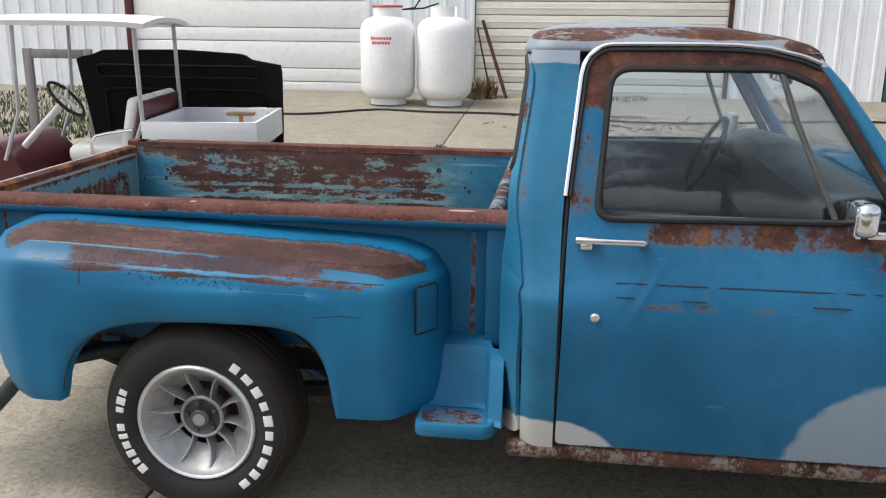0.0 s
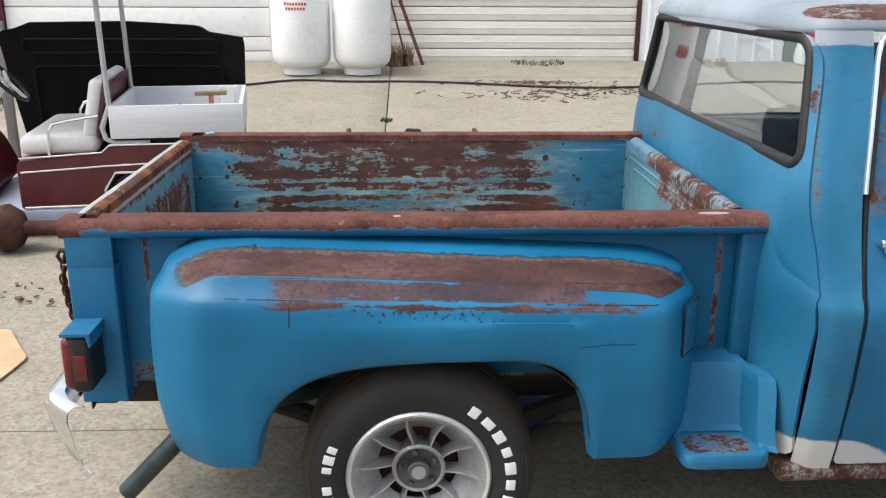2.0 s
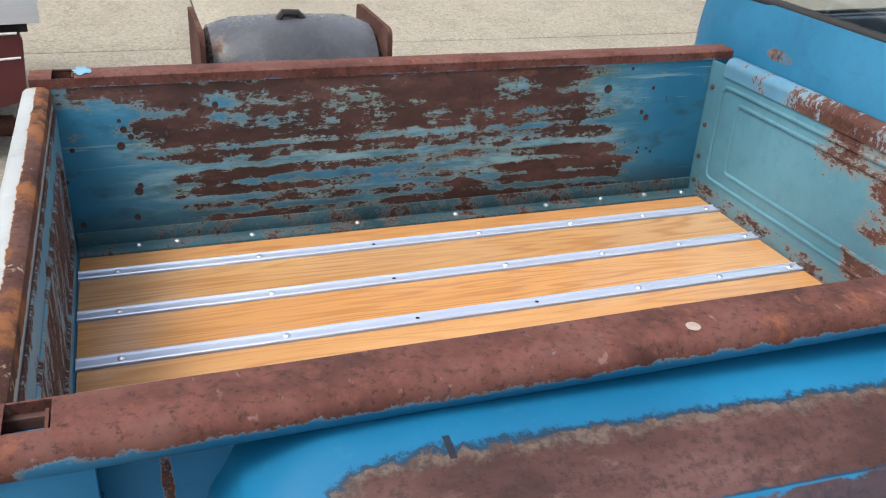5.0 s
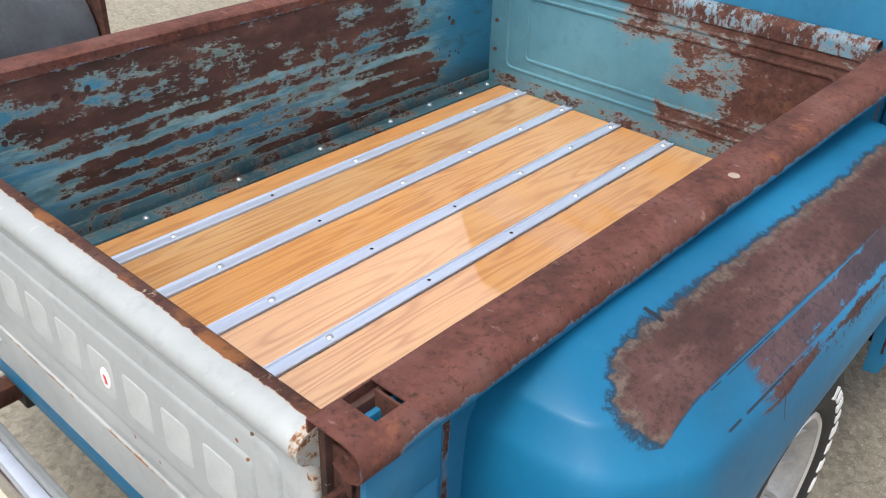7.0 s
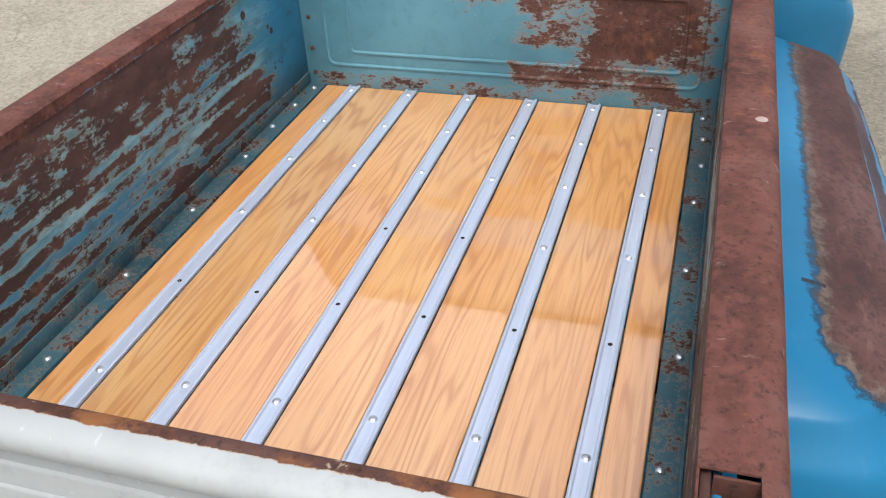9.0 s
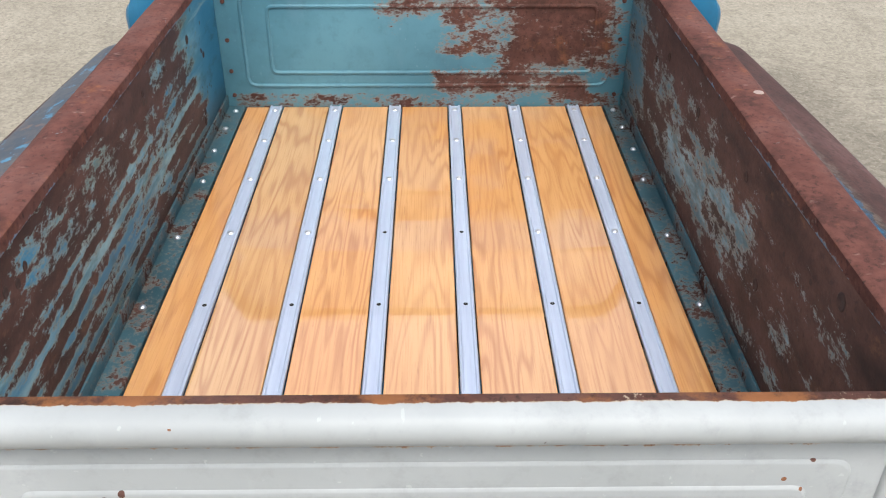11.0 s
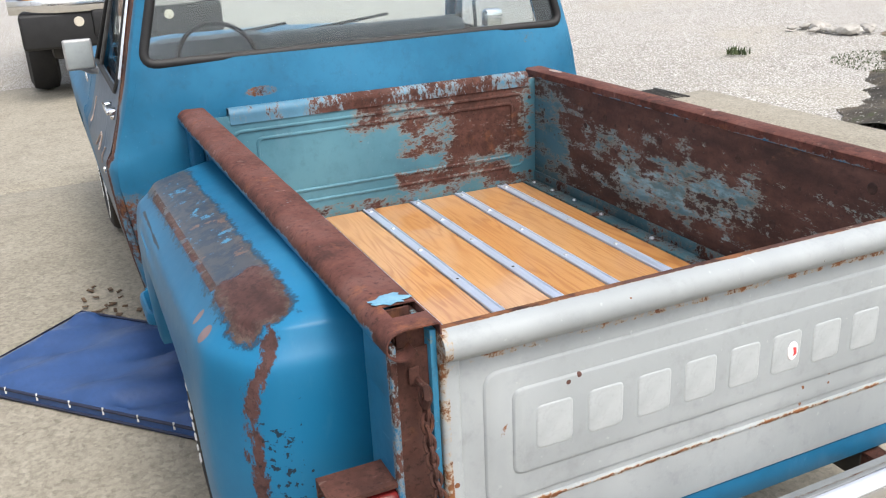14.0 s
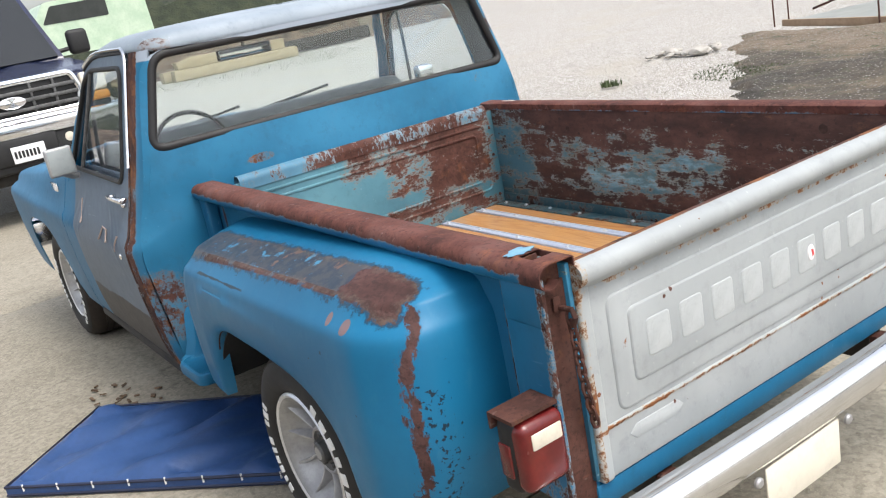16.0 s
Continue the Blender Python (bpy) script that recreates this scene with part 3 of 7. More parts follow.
def tube(bm, pts, r, n=10, close=False, caps=True):
    pts = [Vector(p) for p in pts]
    k = len(pts)
    rows, up = [], None
    for i, p in enumerate(pts):
        a = pts[(i - 1) % k] if (close or i) else p
        c = pts[(i + 1) % k] if (close or i < k - 1) else p
        d = (c - a).normalized()
        if up is None:
            up = d.orthogonal().normalized()
        up = (up - d * up.dot(d)).normalized()
        w = d.cross(up)
        rr = r[i] if isinstance(r, (list, tuple)) else r
        rows.append([p + (up * math.cos(q) + w * math.sin(q)) * rr for q in (2 * math.pi * j / n for j in range(n))])
    vs = grid(bm, rows, close_u=close, close_v=True)
    if caps and not close:
        bm.faces.new(vs[0])
        bm.faces.new(vs[-1])
    return vs


def lathe(bm, prof, n=40, centre=(0, 0, 0), axis="Y", close=False):
    rows = []
    for r, h in prof:
        row = []
        for j in range(n):
            a = 2 * math.pi * j / n
            p = {"Y": (r * math.cos(a), h, r * math.sin(a)), "Z": (r * math.cos(a), r * math.sin(a), h), "X": (h, r * math.cos(a), r * math.sin(a))}[axis]
            row.append(Vector(p) + Vector(centre))
        rows.append(row)
    return grid(bm, rows, close_u=close, close_v=True)


def prism(bm, poly, plane, a, b):
    """A polygon of 2D points, thick from a to b across the plane ('xz': across y, and so on)."""
    def at(p, h):
        return {"xz": (p[0], h, p[1]), "yz": (h, p[0], p[1]), "xy": (p[0], p[1], h)}[plane]
    rows = [[at(p, a) for p in poly], [at(p, b) for p in poly]]
    vs = grid(bm, rows, close_v=True)
    bm.faces.new(vs[0])
    bm.faces.new(vs[1])
    return vs


def rounded(poly, r, n=5):
    """A polygon with its corners rounded."""
    out, k = [], len(poly)
    for i in range(k):
        p, a, b = Vector(poly[i]), Vector(poly[i - 1]), Vector(poly[(i + 1) % k])
        rr = r[i] if isinstance(r, (list, tuple)) else r
        d1, d2 = (a - p), (b - p)
        q = min(rr, d1.length * 0.49, d2.length * 0.49)
        s, e = p + d1.normalized() * q, p + d2.normalized() * q
        for j in range(n + 1):
            t = j / n
            out.append(tuple(s * (1 - t) ** 2 + p * 2 * t * (1 - t) + e * t * t))
    return out


def resample(poly, n):
    pts = [Vector(p) for p in poly] + [Vector(poly[0])]
    acc = [0.0]
    for a, b in zip(pts, pts[1:]):
        acc.append(acc[-1] + (b - a).length)
    out, k = [], 0
    for i in range(n):
        d = acc[-1] * i / n
        while acc[k + 1] < d:
            k += 1
        t = (d - acc[k]) / max(1e-9, acc[k + 1] - acc[k])
        out.append(pts[k].lerp(pts[k + 1], t))
    return out


def ray_hit(poly, c, a):
    """Where a ray from c at an angle leaves an outline."""
    d, best = Vector((math.cos(a), math.sin(a))), None
    for p, q in zip(poly, list(poly[1:]) + [poly[0]]):
        p, e = Vector(p) - c, Vector(q) - Vector(p)
        det = d.x * e.y - d.y * e.x
        if abs(det) > 1e-12:
            t, w = (p.x * e.y - p.y * e.x) / det, (p.x * d.y - p.y * d.x) / det
            if t > 0 and -1e-6 <= w <= 1 + 1e-6 and (best is None or t > best):
                best = t
    return c + d * best


def holed_sheet(bm, outer, hole, place, thick, n=72, steps=4):
    """A sheet between two outlines, laid on the surface place(u, v), solid."""
    pts = resample(hole, n)
    c = sum(pts, Vector((0, 0))) / n
    turns = sorted(math.atan2(p.y - c.y, p.x - c.x) for p in pts + resample(outer, n) + [Vector(p) for p in outer])
    turns = [a for k, a in enumerate(turns) if k == 0 or a - turns[k - 1] > 1e-4]
    o, h = [ray_hit(outer, c, a) for a in turns], [ray_hit(hole, c, a) for a in turns]
    rows = [[place(*o[q].lerp(h[q], s / steps)) for q in range(len(turns))] for s in range(steps + 1)]
    before = set(bm.faces)
    grid(bm, rows, close_v=True)
    bm.normal_update()
    thicken(bm, [f for f in bm.faces if f not in before], thick)


def finish(bm, name, material, angle=38):
    bmesh.ops.recalc_face_normals(bm, faces=bm.faces)
    me = bpy.data.meshes.new(name)
    bm.to_mesh(me)
    bm.free()
    me.materials.append(material)
    me.polygons.foreach_set("use_smooth", [True] * len(me.polygons))
    me.set_sharp_from_angle(angle=radians(angle))
    return me


def part(name, bm, material, parent=None, label="", m=None, angle=38):
    ob = new(name, finish(bm, name, material, angle))
    ob.parent = parent
    if m:
        ob.matrix_basis = m
    return tagged(ob, label)


def thing(name, label, category, m=None, group=""):
    ob = new(name)
    ob.empty_display_size = 0.2
    if m:
        ob.matrix_basis = m
    return tagged(ob, label, category, group)


def same_mesh(ob, m, parent):
    o = new(ob.name.split(".")[0], ob.data)
    o.parent, o.matrix_basis = parent, m
    return o


def B():
    return bmesh.new()


def flip(bm):
    bmesh.ops.transform(bm, matrix=Matrix.Scale(-1, 4, (0, 1, 0)), verts=bm.verts)
    return bm


def smooth01(t):
    t = max(0.0, min(1.0, t))
    return t * t * (3 - 2 * t)


def ground_z(x, y):
    return 0.0625 * max(0.0, y - 3.0) + 0.013 * max(0.0, x - 5.2) * smooth01(-y / 3 + 0.2)


M_step = worn_paint("step_scuffed", BLUE, [(0.8, (1.80, -0.87, 0.395), (0.09, 0.06, 0.02), -0.02)], amp=0.6, scale=14, light=0.3)
M_sill = worn_paint("sill_rust", (0.13, 0.13, 0.12), [(0.3, None, None, (0.2, 0.36), 0.15)], amp=0.7, scale=9, light=0.3)
M_angle = worn_paint("floor_angle_paint", (0.018, 0.055, 0.072), [(0.1, (0, 2), None, None, -0.24)], amp=0.9, scale=12, fade=(0.05, 0.12, 0.15), tone=0.7)
M_rustspot = simple("rust_spot", (0.022, 0.012, 0.01), (0.06, 0.03, 0.024), 60, 0.9)
M_scar = simple("dark_scar", (0.012, 0.014, 0.02), (0.02, 0.02, 0.025), 40, 0.7)
M_mark = simple("pressed_white_paint", (0.335, 0.358, 0.363), (0.395, 0.418, 0.424), 14, 0.42)
M_skin = worn_paint("outer_skin_blue", BLUE, [(0.008, (1.83, 1.843), None, (0.52, 0.93), 0.0), (0.006, (0.222, 0.232), None, (0.52, 0.95), 0.05), (0.03, (0.15, 0.26), None, (0.5, 0.56), -0.1)], amp=0.6, scale=12, light=0.2)


# ---------------------------------------------------------------- the pickup truck
truck = thing("pickup_truck", "weathered blue step-side pickup truck, rusty, with new oak bed floor", "pickup truck")
WALL_Y, RAIL_Z, FLOOR_Z, BED_X0, BED_X1 = 0.632, 1.002, 0.56, 0.03, 1.875


def bed_side(s, inner_mat, side):
    bm = B()
    box(bm, BED_X0, BED_X1 + 0.06, WALL_Y, WALL_Y + 0.012, 0.50, 0.985, 0.003)
    for x, w in ((0.25, 0.05), (1.80, 0.04)):
        box(bm, x - w / 2, x + w / 2, WALL_Y + 0.008, WALL_Y + 0.022, 0.53, 0.955, 0.006)
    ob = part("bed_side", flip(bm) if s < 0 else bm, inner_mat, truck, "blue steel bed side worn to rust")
    # outer skin of the wall
    bm = B()
    box(bm, BED_X0 + 0.03, BED_X1 + 0.055, WALL_Y + 0.014, WALL_Y + 0.024, 0.515, 0.972, 0.003)
    part("outer_skin", flip(bm) if s < 0 else bm, M_skin, ob, "flat blue outer skin")
    # rolled top rail: flat top, round outer edge, hollow underneath
    prof = [(WALL_Y - 0.004, 0.975), (WALL_Y - 0.004, 0.998), (WALL_Y + 0.002, RAIL_Z), (WALL_Y + 0.058, RAIL_Z + 0.001)]
    for k in range(1, 11):
        a = radians(90 - 24 * k)
        prof.append((WALL_Y + 0.062 + 0.027 * math.cos(a), RAIL_Z - 0.027 + 0.027 * math.sin(a)))
    rows = []
    for i in range(41):
        x = 0.018 + (BED_X1 + 0.067) * i / 40
        rows.append([Vector((x, y + 0.0012 * noise.noise((x * 6, k, 3 * s)), z + 0.0015 * noise.noise((x * 5, k * 0.4, 7 * s)))) for k, (y, z) in enumerate(prof)])
    # stake pocket: leave a gap in the flat top near the tail
    bm = B()
    vs = [[bm.verts.new(p) for p in r] for r in rows]
    for i in range(40):
        for j in range(len(prof) - 1):
            if 0.05 < rows[i][0].x < 0.11 and j in (1, 2):
                continue
            bm.faces.new((vs[i][j], vs[i + 1][j], vs[i + 1][j + 1], vs[i][j + 1]))
    thicken(bm, bm.faces[:], 0.003)
    part("top_rail", flip(bm) if s < 0 else bm, M_rail, ob, "rolled top rail, rusted brown")
    # stake pocket well
    bm = B()
    for x0, x1, y0, y1 in ((0.05, 0.054, 0.645, 0.695), (0.108, 0.112, 0.645, 0.695), (0.05, 0.112, 0.692, 0.696)):
        box(bm, x0, x1, y0, y1, 0.88, 0.996, 0)
    box(bm, 0.05, 0.112, 0.64, 0.696, 0.876, 0.8795, 0)
    part("stake_pocket", flip(bm) if s < 0 else bm, M_rust, ob, "dark rusty stake pocket")
    # tail post: an open channel facing the rear, and the front post
    bm = B()
    prism(bm, rounded([(0.030, 0.712), (0.030, 0.700), (0.085, 0.698), (0.085, 0.655), (0.155, 0.655), (0.155, 0.712)], 0.006, 3), "xy", 0.47, 0.872)
    box(bm, 0.030, 0.155, 0.7005, 0.712, 0.868, 0.972, 0.003)
    post = part("post", flip(bm) if s < 0 else bm, M_postrust if s > 0 else M_blue, ob, "blue steel tail post mottled with rust" if s > 0 else "")
    bm = B()
    prism(bm, [(0.041, 0.637), (0.046, 0.6975), (0.050, 0.6975), (0.045, 0.637)], "xy", 0.44, 0.955)
    box(bm, 0.036, 0.041, 0.662, 0.680, 0.895, 0.925, 0.002)
    part("channel_lining", flip(bm) if s < 0 else bm, M_rust, post, "brown rusty inside of the post")
    bm = B()
    box(bm, 1.880, 1.958, WALL_Y + 0.024, WALL_Y + 0.070, 0.565, 0.972, 0.010, 3)
    part("post", flip(bm) if s < 0 else bm, M_blue, ob)
    # floor angle along the wall
    bm = B()
    box(bm, BED_X0 + 0.04, BED_X1, 0.574, WALL_Y, 0.540, FLOOR_Z + 0.003, 0.002)
    box(bm, BED_X0 + 0.04, BED_X1, WALL_Y - 0.006, WALL_Y, 0.55, 0.60, 0.002)
    ang = part("floor_angle", flip(bm) if s < 0 else bm, M_angle, ob, "bolted steel angle, dull blue and rust")
    return ob


side_l = bed_side(1, M_side_in_l, "l")
side_r = bed_side(-1, M_side_in_r, "r")


def bolt_mesh(r, h):
    bm = B()
    lathe(bm, [(r, 0), (r, h * 0.35), (r * 0.8, h * 0.75), (r * 0.4, h), (0.0005, h * 1.05)], 10, axis="Z")
    return bm


bolt = part("bolt", bolt_mesh(0.0085, 0.007), M_bolt, side_l, m=pose(0.215, 0.603, FLOOR_Z + 0.003))
for s, ob in ((1, side_l), (-1, side_r)):
    for x in (0.215, 0.31, 0.50, 0.79, 1.076, 1.363, 1.55, 1.70, 1.83):
        if s > 0 and x == 0.215:
            continue
        same_mesh(bolt, pose(x, s * (0.602 + 0.006 * math.sin(9 * x)), FLOOR_Z + 0.003), ob)

# bed floor: cross sills, boards, strips
bm = B()
box(bm, 0.045, 0.072, -0.632, 0.632, 0.44, 0.558, 0.004)
bed_floor = part("bed_floor", bm, M_blue, truck, "varnished oak bed floor with steel strips on blue sills")
for x in (0.12, 0.55, 1.0, 1.45, 1.84):
    bm = B()
    box(bm, x - 0.035, x + 0.035, -0.62, 0.62, 0.47, 0.535, 0.004)
    part("cross_sill", bm, M_blue, bed_floor)
edges = [-0.573, -0.475, -0.285, -0.095, 0.095, 0.285, 0.475, 0.573]
for a, b in zip(edges, edges[1:]):
    bm = B()
    w0 = 0.003 if abs(a) > 0.5 else 0.0222
    w1 = 0.003 if abs(b) > 0.5 else 0.0222
    box(bm, -0.9, 0.9, -(b - a) / 2 + w0, (b - a) / 2 - w1, -0.019, 0.0, 0.0025, 1)
    part("board", bm, M_oak, bed_floor, "varnished oak plank" if a == edges[0] else "", m=pose(0.972, (a + b) / 2, FLOOR_Z))
prof = [(-0.019, -0.004), (-0.019, 0.0035), (-0.0165, 0.0055), (-0.0135, 0.0055), (-0.0105, 0.002), (0.0105, 0.002), (0.0135, 0.0055), (0.0165, 0.0055), (0.019, 0.0035), (0.019, -0.004)]
strip = None
nut = part("strip_bolt", bolt_mesh(0.0085, 0.005), M_bolt, bed_floor, m=pose(0.16, 0.475, FLOOR_Z + 0.002))
# flat near-black disc, painted as the shaded inside of a bolt hole
bm = B()
lathe(bm, [(0.0052, 0.0003), (0.0005, 0.0005)], 10, axis="Z")
hole = part("bolt_hole", bm, M_recess_shade, bed_floor, m=pose(0.80, 0.475, FLOOR_Z + 0.0021))
for k in range(6):
    y = 0.475 - 0.19 * k
    if not strip:
        bm = B()
        vs = grid(bm, [[(x, py, pz) for py, pz in prof] for x in (-0.9, 0.9)])
        bm.faces.new(vs[0]), bm.faces.new(vs[1])
        bm.faces.new([r[0] for r in vs] + [r[-1] for r in reversed(vs)])
        strip = part("steel_strip", bm, M_steel, bed_floor, "bluish stainless bed strip", m=pose(0.972, y, FLOOR_Z), angle=30)
    else:
        same_mesh(strip, pose(0.972, y, FLOOR_Z), bed_floor)
    for x in (0.16, 0.50, 0.80, 1.10, 1.38, 1.62, 1.84):
        z = FLOOR_Z + 0.002
        if x == 0.80 or (x == 1.10 and k in (2, 3)):
            if not (k == 0 and x == 0.80):
                same_mesh(hole, pose(x, y, z + 0.0001), bed_floor)
        elif not (k == 0 and x == 0.16):
            same_mesh(nut, pose(x, y, z), bed_floor)

# front panel with pressed rectangles and a rolled top
bm = B()
box(bm, BED_X1, BED_X1 + 0.008, -WALL_Y, WALL_Y, 0.50, 0.975, 0.002)
front_panel = part("front_panel", bm, M_front_in, truck, "faded blue front bed panel with rust and pressed rectangles")


def bead_frame(bm, y0, y1, z0, z1, x, w, h, r):
    pts = [Vector((x, p[0], p[1])) for p in rounded([(y0, z0), (y1, z0), (y1, z1), (y0, z1)], r, 5)]
    tube(bm, pts, w, 8, close=True)


bm = B()
bead_frame(bm, -0.575, 0.555, 0.632, 0.918, BED_X1 + 0.001, 0.0065, 0.006, 0.03)
bead_frame(bm, -0.525, 0.475, 0.675, 0.885, BED_X1 + 0.001, 0.0065, 0.006, 0.02)
part("pressed_bead", bm, M_front_in, front_panel)
bm = B()
prof = [(BED_X1 - 0.004, 0.945)]
for k in range(0, 11):
    a = radians(200 - 22 * k)
    prof.append((BED_X1 + 0.022 + 0.027 * math.cos(a), 0.975 + 0.025 * math.sin(a)))
rows = [[(x, y, z) for x, z in prof] for y in [-0.6 + 1.16 * i / 24 for i in range(25)]]
grid(bm, rows)
thicken(bm, bm.faces[:], 0.003)
M_roll = worn_paint("front_roll", (0.07, 0.18, 0.27), [(0.15, None, (-0.7, 0.22), None, 0.22), (0.2, None, (-0.7, 0.6), None, -0.3)], amp=0.9, scale=6, stretch=(1, 1.6, 1), fade=(0.11, 0.28, 0.40))
part("rolled_edge", bm, M_roll, front_panel, "rolled top edge, flaking paint")
bm = B()
lathe(bm, [(0.007, 0.0), (0.006, -0.005), (0.0005, -0.006)], 8, axis="X")
rivet = part("rivet", bm, M_rust, front_panel, m=pose(BED_X1, -0.605, 0.6))
for z in (0.6, 0.68, 0.78, 0.9):
    for y in (-0.605, 0.605):
        if (y, z) != (-0.605, 0.6):
            same_mesh(rivet, pose(BED_X1, y, z), front_panel)

# tailgate
bm = B()
box(bm, 0.03, 0.062, -0.628, 0.628, 0.487, 0.945, 0.006)
for y0, y1 in ((0.596, 0.63), (-0.63, -0.596)):
    box(bm, 0.022, 0.05, y0, y1, 0.487, 0.93, 0.008, 3)
tailgate = part("tailgate", bm, M_tailgate, truck, "white-painted tailgate with pressed panel and rust specks, closed")
bm = B()
prof = [(0.03, 0.918), (0.02, 0.928), (0.006, 0.936), (0.0, 0.945), (-0.002, 0.958), (0.002, 0.97), (0.012, 0.978), (0.03, 0.981), (0.05, 0.979), (0.06, 0.97), (0.062, 0.94)]
vs = grid(bm, [[(x, y, z) for x, z in prof] for y in [-0.632 + 1.264 * i / 16 for i in range(17)]])
bm.faces.new(vs[0]), bm.faces.new(vs[-1])
part("top_roll", bm, M_tailgate, tailgate)


def pressed(bm, poly, x, h, b):
    """A raised pad with sloping edges on the tail face, which looks along -x."""
    k = len(poly)
    c = Vector((sum(p[0] for p in poly) / k, sum(p[1] for p in poly) / k))
    rows = []
    for dx, ins in ((0.004, -0.001), (0.0, 0.0), (-0.35 * h, b * 0.25), (-0.85 * h, b * 0.8), (-h, b * 1.2)):
        ring = []
        for p in poly:
            d = Vector(p) - c
            sy = max(0.0, 1 - ins / max(0.012, abs(d.x) + 1e-6)) if abs(d.x) > 0.004 else 1
            sz = max(0.0, 1 - ins / max(0.012, abs(d.y) + 1e-6)) if abs(d.y) > 0.004 else 1
            ring.append((x + dx, c.x + d.x * sy, c.y + d.y * sz))
        rows.append(ring)
    vs = grid(bm, rows, close_v=True)
    bm.faces.new(vs[-1])


for y, z0, z1, x, h, r in ((0.555, 0.622, 0.884, 0.03, 0.0045, 0.03), (0.503, 0.672, 0.842, 0.0258, 0.0045, 0.02)):
    bm = B()
    pressed(bm, rounded([(-y, z0), (y, z0), (y, z1), (-y, z1)], r, 5), x, h, 0.004)
    part("pressed_panel", bm, M_tailgate, tailgate)
# nine pressed marks across the panel, plain shapes
mark = None
for k in range(9):
    y = 0.422 - 0.1055 * k
    if not mark:
        bm = B()
        pressed(bm, rounded([(-0.037, -0.043), (0.037, -0.043), (0.037, 0.043), (-0.037, 0.043)], 0.012, 4), 0, 0.0019, 0.003)
        mark = part("pressed_mark", bm, M_mark, tailgate, m=pose(0.0215, y, 0.757))
    else:
        same_mesh(mark, pose(0.0215, y, 0.757), tailgate)
bm = B()
tube(bm, [(0.031, y, 0.6055) for y in (-0.61, 0.61)], 0.0055, 8)
part("pressed_bead", bm, M_tailgate, tailgate)
bm = B()
pressed(bm, rounded([(0.385, 0.545), (0.515, 0.545), (0.535, 0.562), (0.515, 0.579), (0.385, 0.579), (0.365, 0.562)], 0.002, 2), 0.0298, 0.0018, 0.0012)
part("badge", bm, M_tailgate, tailgate, "raised six-sided badge, plain")
bm = B()
pressed(bm, [(-0.018 + 0.013 * math.cos(a), 0.02 * math.sin(a)) for a in [math.pi * 2 * i / 16 for i in range(16)]], 0, 0.0008, 0.001)
part("white_sticker", bm, simple("white_sticker", (0.75, 0.72, 0.72), (0.8, 0.78, 0.78), 9, 0.4), tailgate, m=pose(0.0178, -0.102, 0.757))
bm = B()
prism(bm, [(-0.122, 0.752), (-0.118, 0.766), (-0.126, 0.765), (-0.128, 0.75), (-0.119, 0.747)], "yz", 0.0158, 0.0166)
part("red_mark", bm, simple("red_print", (0.5, 0.04, 0.04), (0.6, 0.06, 0.06), 20, 0.5), tailgate)
bm = B()
box(bm, 0.0635, 0.068, -0.6, 0.6, 0.55, 0.935, 0.002)
part("inner_skin", bm, M_tail_in, tailgate, "worn pale blue inner skin")
bm = B()
bead_frame(bm, -0.5, 0.5, 0.64, 0.86, 0.068, 0.006, 0, 0.02)
part("inner_bead", bm, M_tail_in, tailgate)

# rear sill under the gate
bm = B()
box(bm, 0.035, 0.1, -0.64, 0.64, 0.425, 0.484, 0.008)
part("rear_sill", bm, M_blue, truck)


